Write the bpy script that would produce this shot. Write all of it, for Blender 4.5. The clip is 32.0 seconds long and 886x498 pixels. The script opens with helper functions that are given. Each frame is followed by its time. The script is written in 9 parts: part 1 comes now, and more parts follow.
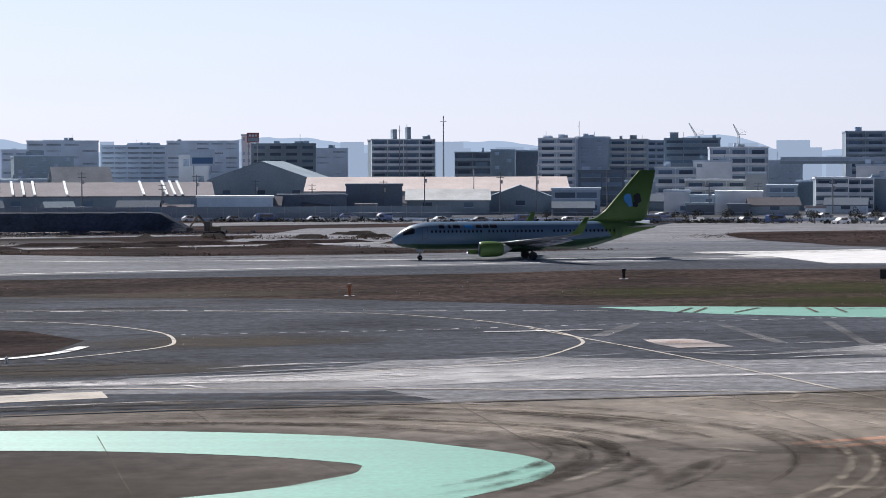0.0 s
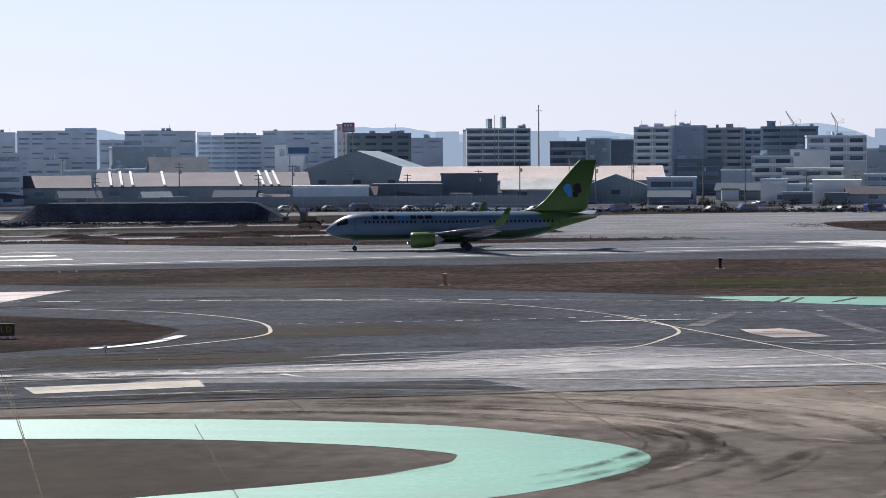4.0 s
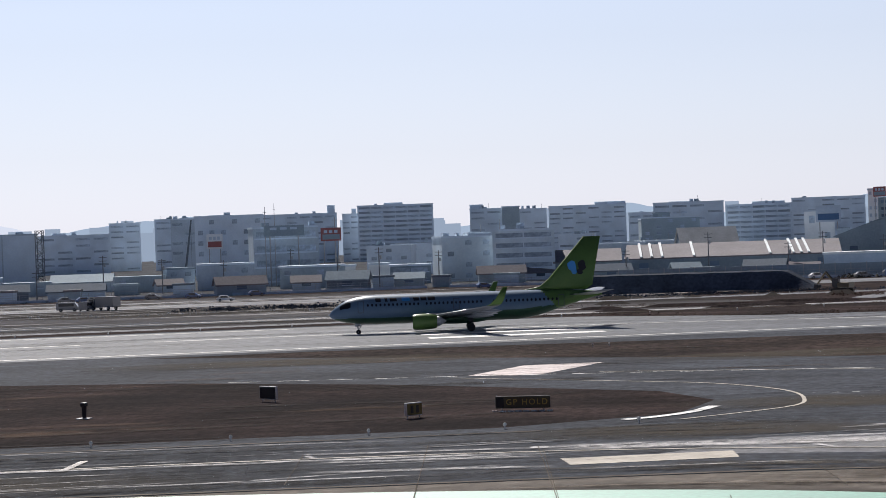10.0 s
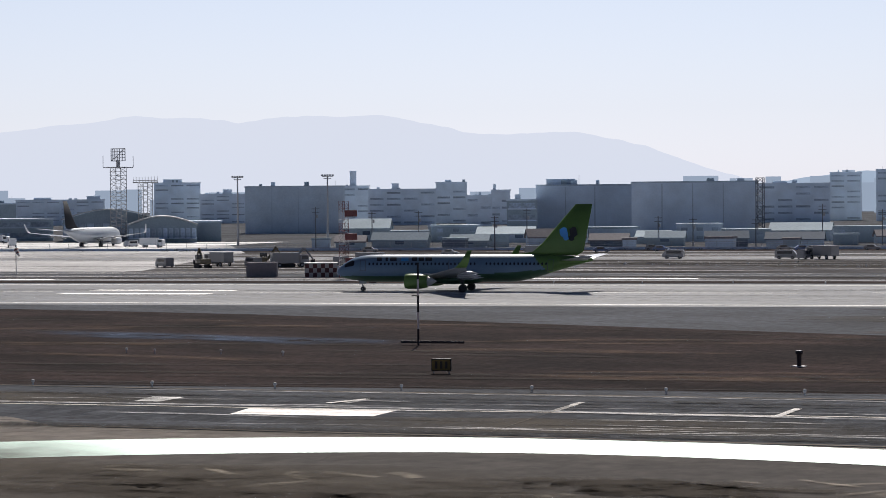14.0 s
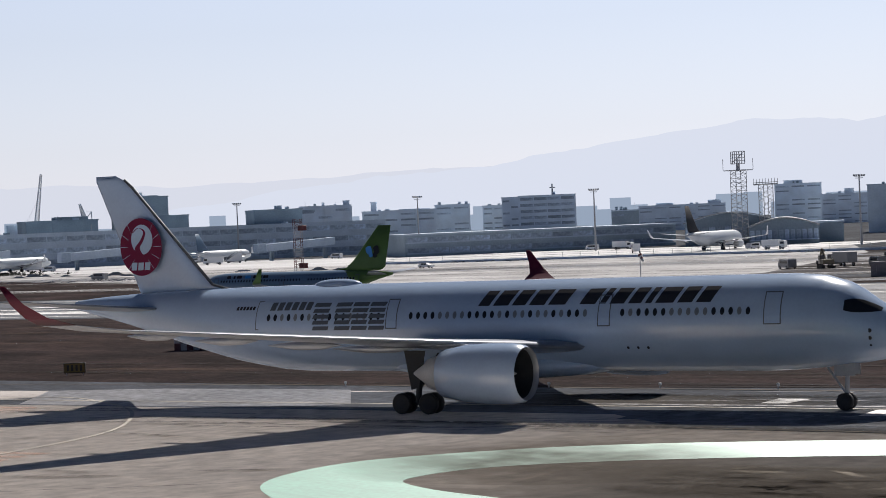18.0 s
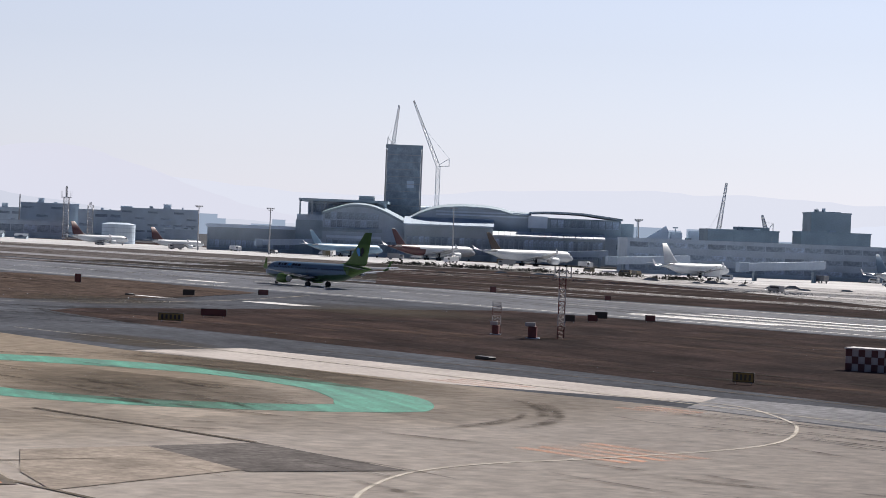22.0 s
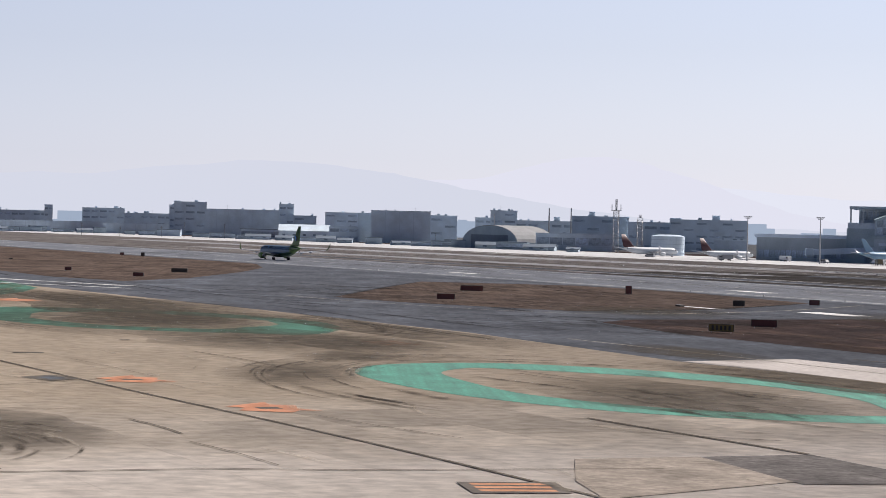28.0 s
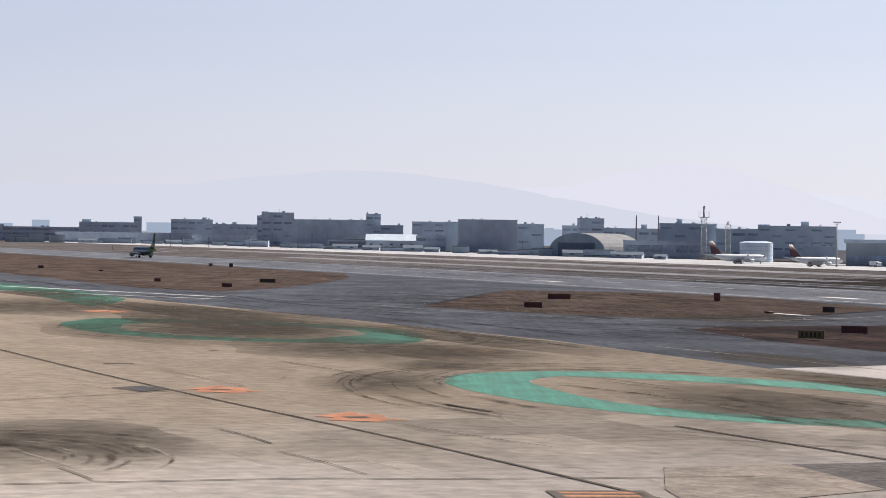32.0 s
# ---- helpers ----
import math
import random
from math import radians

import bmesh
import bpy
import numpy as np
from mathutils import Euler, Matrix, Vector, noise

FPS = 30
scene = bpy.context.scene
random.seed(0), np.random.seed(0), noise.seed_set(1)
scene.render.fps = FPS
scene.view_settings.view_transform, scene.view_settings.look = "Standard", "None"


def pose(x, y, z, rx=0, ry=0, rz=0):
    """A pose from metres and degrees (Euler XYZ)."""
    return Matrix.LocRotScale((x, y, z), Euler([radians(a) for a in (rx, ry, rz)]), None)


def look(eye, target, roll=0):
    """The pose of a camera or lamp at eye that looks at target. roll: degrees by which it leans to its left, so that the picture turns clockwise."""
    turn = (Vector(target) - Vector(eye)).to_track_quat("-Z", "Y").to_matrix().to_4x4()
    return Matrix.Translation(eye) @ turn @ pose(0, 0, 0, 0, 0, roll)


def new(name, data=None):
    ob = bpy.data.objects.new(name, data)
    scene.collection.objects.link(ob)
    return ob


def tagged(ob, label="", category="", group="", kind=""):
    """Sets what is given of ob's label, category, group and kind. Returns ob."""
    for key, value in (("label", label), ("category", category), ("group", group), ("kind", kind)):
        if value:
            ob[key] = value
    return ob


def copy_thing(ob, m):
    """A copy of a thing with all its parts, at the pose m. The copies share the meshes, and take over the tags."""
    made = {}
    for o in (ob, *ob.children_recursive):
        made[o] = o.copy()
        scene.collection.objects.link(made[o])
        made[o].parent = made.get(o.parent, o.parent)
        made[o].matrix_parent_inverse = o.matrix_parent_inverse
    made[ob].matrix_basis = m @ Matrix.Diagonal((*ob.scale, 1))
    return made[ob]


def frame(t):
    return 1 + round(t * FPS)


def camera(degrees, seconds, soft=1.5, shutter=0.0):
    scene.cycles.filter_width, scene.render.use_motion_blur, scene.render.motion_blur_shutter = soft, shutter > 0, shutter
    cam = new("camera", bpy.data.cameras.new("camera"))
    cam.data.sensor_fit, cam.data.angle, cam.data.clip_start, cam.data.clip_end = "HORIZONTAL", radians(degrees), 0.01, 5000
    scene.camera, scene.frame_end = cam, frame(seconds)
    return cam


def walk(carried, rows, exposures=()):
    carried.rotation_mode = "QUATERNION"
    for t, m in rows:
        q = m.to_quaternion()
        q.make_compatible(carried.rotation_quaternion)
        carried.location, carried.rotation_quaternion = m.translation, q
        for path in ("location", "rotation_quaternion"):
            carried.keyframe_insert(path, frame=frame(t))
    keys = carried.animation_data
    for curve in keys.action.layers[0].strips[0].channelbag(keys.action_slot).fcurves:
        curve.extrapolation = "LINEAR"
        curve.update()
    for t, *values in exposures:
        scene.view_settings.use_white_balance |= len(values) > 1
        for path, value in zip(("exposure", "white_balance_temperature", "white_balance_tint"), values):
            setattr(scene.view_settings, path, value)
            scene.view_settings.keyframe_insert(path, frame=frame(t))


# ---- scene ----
cam = camera(23.927, 32.0, soft=0.75)
EYE = (0.0, 0.0, 12.562)


def aim(rx, ry, rz):
    return pose(*EYE, rx, ry, rz)


walk(cam, [
    (0.0, aim(87.845, 0.160, -0.006)),
    (0.5, aim(87.682, 0.033, 0.759)),
    (1.0, aim(87.517, 0.004, 1.469)),
    (1.5, aim(87.445, 0.030, 1.896)),
    (2.0, aim(87.479, 0.047, 2.020)),
    (2.5, aim(87.551, 0.094, 2.052)),
    (3.0, aim(87.616, 0.096, 2.161)),
    (3.5, aim(87.595, 0.162, 2.394)),
    (5.5, aim(87.529, 0.821, 3.245)),
    (6.0, aim(87.627, 0.896, 3.776)),
    (6.5, aim(87.831, 0.995, 4.729)),
    (7.0, aim(88.021, 1.113, 5.975)),
    (7.5, aim(88.248, 1.282, 7.300)),
    (8.0, aim(88.505, 1.530, 8.825)),
    (8.5, aim(88.780, 1.721, 10.602)),
    (9.0, aim(89.059, 1.892, 12.508)),
    (9.5, aim(89.394, 1.987, 14.734)),
    (10.0, aim(89.778, 2.043, 17.011)),
    (10.5, aim(90.284, 2.084, 19.403)),
    (11.0, aim(90.720, 1.829, 21.718)),
    (11.5, aim(90.902, 1.509, 23.624)),
    (12.0, aim(90.708, 1.046, 25.314)),
    (12.5, aim(90.184, 0.629, 27.360)),
    (13.0, aim(89.530, 0.333, 29.960)),
    (13.5, aim(89.005, 0.285, 33.280)),
    (14.0, aim(88.785, 0.470, 36.553)),
    (14.5, aim(88.733, 0.672, 39.380)),
    (16.5, aim(88.577, 2.103, 46.929)),
    (17.0, aim(88.708, 2.275, 48.568)),
    (17.5, aim(88.951, 2.410, 50.800)),
    (18.0, aim(89.268, 2.374, 53.451)),
    (18.5, aim(89.577, 2.139, 56.555)),
    (19.0, aim(89.662, 1.506, 59.309)),
    (19.5, aim(89.547, 0.708, 61.880)),
    (20.0, aim(89.211, -0.337, 64.543)),
    (20.5, aim(88.983, -1.303, 67.204)),
    (21.0, aim(88.963, -1.872, 69.308)),
    (21.5, aim(89.215, -2.187, 70.771)),
    (22.0, aim(89.633, -2.291, 71.932)),
    (22.5, aim(90.013, -2.293, 72.798)),
    (23.0, aim(90.183, -2.211, 73.772)),
    (23.5, aim(90.266, -2.131, 74.669)),
    (24.0, aim(90.270, -2.038, 75.596)),
    (24.5, aim(90.227, -2.027, 76.828)),
    (25.0, aim(90.194, -1.994, 78.367)),
    (25.5, aim(90.069, -1.879, 80.154)),
    (26.0, aim(89.922, -1.732, 81.811)),
    (26.5, aim(89.763, -1.574, 83.284)),
    (28.5, aim(89.564, -1.362, 87.480)),
    (29.0, aim(89.736, -1.445, 87.697)),
    (29.5, aim(89.910, -1.496, 87.798)),
    (30.0, aim(90.025, -1.489, 87.868)),
    (30.5, aim(90.072, -1.349, 87.976)),
    (31.0, aim(90.013, -1.214, 88.183)),
    (31.5, aim(89.861, -0.987, 88.586)),
    (32.0, aim(89.664, -0.810, 89.278)),
], exposures=((0.0, 0.56, 6170, 12), (3.5, 0.54, 6200, 12), (8.0, 0.46, 6300, 11.5), (13.0, 0.38, 6500, 11), (18.0, 0.40, 6500, 11), (22.0, 0.51, 6520, 12), (32.0, 0.56, 6580, 13)))

# world, sun
SUN_AZ, SUN_EL = -33.0, 44.0
world = bpy.data.worlds.new("world")
scene.world = world
world.use_nodes = True
wn = world.node_tree.nodes
sky = wn.new("ShaderNodeTexSky")
sky.sky_type, sky.sun_disc = "NISHITA", False
sky.sun_elevation, sky.sun_rotation = radians(SUN_EL), radians(SUN_AZ)
sky.dust_density, sky.air_density, sky.ozone_density = 0.5, 1.2, 3.0
wn["Background"].inputs["Strength"].default_value = 0.0675
hazy = wn.new("ShaderNodeHueSaturation")
hazy.inputs["Saturation"].default_value = 0.42
tint = wn.new("ShaderNodeMix")
tint.data_type, tint.blend_type = "RGBA", "MULTIPLY"
tint.inputs["Factor"].default_value = 1.0
tint.inputs["B"].default_value = (0.88, 0.965, 1.17, 1)
world.node_tree.links.new(sky.outputs[0], hazy.inputs["Color"])
world.node_tree.links.new(hazy.outputs["Color"], tint.inputs["A"])
veil = wn.new("ShaderNodeMix")
veil.data_type = "RGBA"
# haze thins smoothly from the horizon to the zenith
up = wn.new("ShaderNodeSeparateXYZ")
thin, deep = wn.new("ShaderNodeMapRange"), wn.new("ShaderNodeMath")
thin.inputs["From Min"].default_value, thin.inputs["From Max"].default_value = 0.0, 0.55
thin.inputs["To Min"].default_value, thin.inputs["To Max"].default_value = 0.84, 0.0
deep.operation, deep.inputs[1].default_value = "POWER", 3.5
world.node_tree.links.new(wn.new("ShaderNodeTexCoord").outputs["Generated"], up.inputs[0])
world.node_tree.links.new(up.outputs["Z"], thin.inputs["Value"])
world.node_tree.links.new(thin.outputs[0], deep.inputs[0])
world.node_tree.links.new(deep.outputs[0], veil.inputs["Factor"])
veil.inputs["B"].default_value = (9.5, 9.3, 10.15, 1)
world.node_tree.links.new(tint.outputs["Result"], veil.inputs["A"])
# haze scatters forward: the sky is brightest on the sun's side, dimmer and bluer towards the zenith and behind the deck
toward, ahead, high = wn.new("ShaderNodeVectorMath"), wn.new("ShaderNodeMapRange"), wn.new("ShaderNodeMapRange")
toward.operation = "DOT_PRODUCT"
toward.inputs[1].default_value = (math.sin(radians(SUN_AZ)) * math.cos(radians(SUN_EL)), math.cos(radians(SUN_AZ)) * math.cos(radians(SUN_EL)), math.sin(radians(SUN_EL)))
ahead.interpolation_type = high.interpolation_type = "SMOOTHSTEP"
ahead.inputs["From Min"].default_value, ahead.inputs["From Max"].default_value = -0.75, 0.62
high.inputs["From Min"].default_value, high.inputs["From Max"].default_value = 0.11, 0.22
world.node_tree.links.new(wn["Texture Coordinate"].outputs["Generated"], toward.inputs[0])
world.node_tree.links.new(toward.outputs["Value"], ahead.inputs["Value"])
world.node_tree.links.new(up.outputs["Z"], high.inputs["Value"])
light = veil.outputs["Result"]
for way_, low_tint, high_tint in ((ahead, (0.50, 0.66, 0.91, 1), (1, 1, 1, 1)), (high, (1, 1, 1, 1), (0.075, 0.105, 0.165, 1))):
    shade, fall = wn.new("ShaderNodeMix"), wn.new("ShaderNodeMix")
    shade.data_type, fall.data_type, fall.blend_type = "RGBA", "RGBA", "MULTIPLY"
    shade.inputs["A"].default_value, shade.inputs["B"].default_value, fall.inputs["Factor"].default_value = low_tint, high_tint, 1.0
    world.node_tree.links.new(way_.outputs[0], shade.inputs["Factor"])
    world.node_tree.links.new(light, fall.inputs["A"])
    world.node_tree.links.new(shade.outputs["Result"], fall.inputs["B"])
    light = fall.outputs["Result"]
world.node_tree.links.new(light, wn["Background"].inputs[0])
sun = new("sun", bpy.data.lights.new("sun", "SUN"))
sun.data.energy, sun.data.angle, sun.data.color = 5.0, radians(0.6), (1.0, 0.945, 0.875)
sun_way = Vector((math.sin(radians(SUN_AZ)) * math.cos(radians(SUN_EL)), math.cos(radians(SUN_AZ)) * math.cos(radians(SUN_EL)), math.sin(radians(SUN_EL))))
sun.matrix_world = look(sun_way * 100, (0, 0, 0))

# airport axis: s runs along the runway, d away from the terminal deck
TURN = 23.0
AX = Vector((math.cos(radians(TURN)), math.sin(radians(TURN)), 0))
AY = Vector((-math.sin(radians(TURN)), math.cos(radians(TURN)), 0))


def A(s, d, z=0.0):
    return AX * s + AY * d + Vector((0, 0, z))


def bearing(az, r, z=0.0):
    """A place by compass bearing from the deck and distance."""
    return Vector((r * math.sin(radians(az)), r * math.cos(radians(az)), z))


# ---- materials ----
MATS = {}


def surf(name, col, rough=0.6, metal=0.0, var=0.12, scale=0.4, fine=8.0, bump=0.0, spec=0.5, coat=0.0, col2=None, island=0.0, emit=0.0, stretch=None, each=0.0, sharp=0.18, streak=0.0, blotch=0.0, place=False, grain=0.0, grit=1.3):
    """Painted or weathered surface: colour varied at two scales, with fine relief."""
    if name in MATS:
        return MATS[name]
    m = bpy.data.materials.new(name)
    m.use_nodes = True
    nt, n, l = m.node_tree, m.node_tree.nodes, m.node_tree.links
    b = n["Principled BSDF"]
    b.inputs["Roughness"].default_value = rough
    b.inputs["Metallic"].default_value = metal
    b.inputs["Specular IOR Level"].default_value = spec
    b.inputs["Coat Weight"].default_value = coat
    if bump >= 0.2:
        b.inputs["Diffuse Roughness"].default_value = 1.0
    tc = n.new("ShaderNodeTexCoord")
    vec = here = n.new("ShaderNodeNewGeometry").outputs["Position"] if place else tc.outputs["Object"]
    if stretch:
        mp = n.new("ShaderNodeMapping")
        mp.inputs["Scale"].default_value = stretch
        mp.inputs["Rotation"].default_value = (0, 0, radians(-TURN))
        l.new(vec, mp.inputs[0])
        vec = mp.outputs[0]
    n1, n2 = n.new("ShaderNodeTexNoise"), n.new("ShaderNodeTexNoise")
    n1.inputs["Scale"].default_value, n1.inputs["Detail"].default_value = scale, 5
    n2.inputs["Scale"].default_value, n2.inputs["Detail"].default_value = fine, 3
    l.new(vec, n1.inputs["Vector"]), l.new(vec, n2.inputs["Vector"])
    ramp = n.new("ShaderNodeValToRGB")
    ramp.color_ramp.elements[0].position, ramp.color_ramp.elements[1].position = 0.5 - sharp, 0.5 + sharp
    lo = col2 or tuple(c * (1 - var) for c in col)
    hi = col if col2 else tuple(min(1, c * (1 + var)) for c in col)
    ramp.color_ramp.elements[0].color, ramp.color_ramp.elements[1].color = (*lo, 1), (*hi, 1)
    l.new(n1.outputs["Fac"], ramp.inputs[0])
    mx = n.new("ShaderNodeMix")
    mx.data_type, mx.blend_type = "RGBA", "OVERLAY"
    mx.inputs["Factor"].default_value = min(1.0, var * 2)
    l.new(ramp.outputs[0], mx.inputs["A"]), l.new(n2.outputs["Fac"], mx.inputs["B"])
    out = mx.outputs["Result"]
    if island:
        g = n.new("ShaderNodeNewGeometry")
        hs = n.new("ShaderNodeHueSaturation")
        mr = n.new("ShaderNodeMapRange")
        mr.inputs["To Min"].default_value, mr.inputs["To Max"].default_value = 1 - island, 1 + island
        l.new(g.outputs["Random Per Island"], mr.inputs["Value"])
        l.new(mr.outputs[0], hs.inputs["Value"])
        l.new(out, hs.inputs["Color"])
        out = hs.outputs["Color"]
    if each:
        oi, hs2, mr2 = n.new("ShaderNodeObjectInfo"), n.new("ShaderNodeHueSaturation"), n.new("ShaderNodeMapRange")
        mr2.inputs["To Min"].default_value, mr2.inputs["To Max"].default_value = 1 - each, 1 + each
        l.new(oi.outputs["Random"], mr2.inputs["Value"]), l.new(mr2.outputs[0], hs2.inputs["Value"]), l.new(out, hs2.inputs["Color"])
        out = hs2.outputs["Color"]
    for amount, size, run in ((streak, 0.9, (0.03, 1.0, 1)), (blotch, 0.11, (0.5, 1.2, 1)), (grain, grit, (1.0, 0.55, 1))):
        if amount:
            mp3, n3, mr3, hs3 = n.new("ShaderNodeMapping"), n.new("ShaderNodeTexNoise"), n.new("ShaderNodeMapRange"), n.new("ShaderNodeHueSaturation")
            mp3.inputs["Rotation"].default_value, mp3.inputs["Scale"].default_value = (0, 0, radians(-TURN)), run
            n3.inputs["Scale"].default_value, n3.inputs["Detail"].default_value, n3.inputs["Roughness"].default_value = size, 6, 0.75 if size > 1 else 0.6
            mr3.inputs["From Min"].default_value, mr3.inputs["From Max"].default_value = 0.35, 0.65
            mr3.inputs["To Min"].default_value, mr3.inputs["To Max"].default_value = 1 - amount, 1 + amount * 0.7
            l.new(here, mp3.inputs[0]), l.new(mp3.outputs[0], n3.inputs["Vector"]), l.new(n3.outputs["Fac"], mr3.inputs["Value"])
            l.new(mr3.outputs[0], hs3.inputs["Value"]), l.new(out, hs3.inputs["Color"])
            out = hs3.outputs["Color"]
    l.new(out, b.inputs["Base Color"])
    if bump:
        bp = n.new("ShaderNodeBump")
        bp.inputs["Strength"].default_value, bp.inputs["Distance"].default_value = bump, 0.05
        l.new(n2.outputs["Fac"], bp.inputs["Height"])
        l.new(bp.outputs[0], b.inputs["Normal"])
    if emit:
        b.inputs["Emission Color"].default_value, b.inputs["Emission Strength"].default_value = (*col, 1), emit
    MATS[name] = m
    return m


def stain_mat(name, col, most, rim=0.9):
    """A stain that thins out towards its rim, broken up by noise."""
    m = bpy.data.materials.new(name)
    m.use_nodes = True
    n, l = m.node_tree.nodes, m.node_tree.links
    b = n["Principled BSDF"]
    b.inputs["Base Color"].default_value, b.inputs["Roughness"].default_value = (*col, 1), 0.85
    b.inputs["Specular IOR Level"].default_value = 0.03
    tc, mp, gr, nz = n.new("ShaderNodeTexCoord"), n.new("ShaderNodeMapping"), n.new("ShaderNodeTexGradient"), n.new("ShaderNodeTexNoise")
    gr.gradient_type = "SPHERICAL"
    mp.inputs["Location"].default_value, mp.inputs["Scale"].default_value = (-1, -1, 0), (2, 2, 0)
    nz.inputs["Scale"].default_value, nz.inputs["Detail"].default_value = 0.35, 7
    l.new(tc.outputs["Generated"], mp.inputs[0]), l.new(mp.outputs[0], gr.inputs[0]), l.new(tc.outputs["Object"], nz.inputs["Vector"])
    mr, mu, mu2 = n.new("ShaderNodeMapRange"), n.new("ShaderNodeMath"), n.new("ShaderNodeMath")
    mr.inputs["From Min"].default_value, mr.inputs["From Max"].default_value = 1 - rim, 0.75
    mu.operation, mu2.operation = "MULTIPLY", "MULTIPLY"
    mu2.inputs[1].default_value = most * 1.8
    mu2.use_clamp = True
    l.new(gr.outputs["Fac"], mr.inputs["Value"]), l.new(mr.outputs[0], mu.inputs[0]), l.new(nz.outputs["Fac"], mu.inputs[1]), l.new(mu.outputs[0], mu2.inputs[0]), l.new(mu2.outputs[0], b.inputs["Alpha"])
    return m


oil_stain = stain_mat("oil_stain", (0.075, 0.065, 0.055), 0.62, 1.0)


def worn_paint(name, col, lo, hi, rough=0.6):
    """Road paint that has flaked off in streaks."""
    m = bpy.data.materials.new(name)
    m.use_nodes = True
    n, l = m.node_tree.nodes, m.node_tree.links
    b = n["Principled BSDF"]
    b.inputs["Base Color"].default_value, b.inputs["Roughness"].default_value = (*col, 1), rough
    tc, mp, nz, mr = n.new("ShaderNodeTexCoord"), n.new("ShaderNodeMapping"), n.new("ShaderNodeTexNoise"), n.new("ShaderNodeMapRange")
    mp.inputs["Rotation"].default_value, mp.inputs["Scale"].default_value = (0, 0, radians(-TURN)), (0.35, 1.2, 1)
    nz.inputs["Scale"].default_value, nz.inputs["Detail"].default_value = 0.12, 8
    mr.inputs["From Min"].default_value, mr.inputs["From Max"].default_value = lo, hi
    l.new(tc.outputs["Object"], mp.inputs[0]), l.new(mp.outputs[0], nz.inputs["Vector"]), l.new(nz.outputs["Fac"], mr.inputs["Value"]), l.new(mr.outputs[0], b.inputs["Alpha"])
    return m


worn_green = worn_paint("worn_turquoise_paint", (0.035, 0.165, 0.115), 0.22, 0.56)
worn_track = worn_paint("worn_track", (0.36, 0.33, 0.30), 0.3, 0.6)
worn_orange = worn_paint("worn_orange_paint", (0.50, 0.26, 0.17), 0.36, 0.78)
pale_wear = stain_mat("pale_wear", (0.42, 0.42, 0.43), 0.8)
asphalt = surf("asphalt", (0.196, 0.212, 0.243), 0.8, spec=0.03, sharp=0.2, col2=(0.118, 0.126, 0.147), var=0.2, scale=0.05, fine=0.7, bump=0.3, streak=0.09, blotch=0.22, grain=0.32)
asphalt_pale = surf("pale_asphalt", (0.50, 0.495, 0.515), 0.75, spec=0.1, sharp=0.16, col2=(0.37, 0.37, 0.39), var=0.3, scale=0.09, fine=1.2, bump=0.25, streak=0.08, blotch=0.2, grain=0.28)


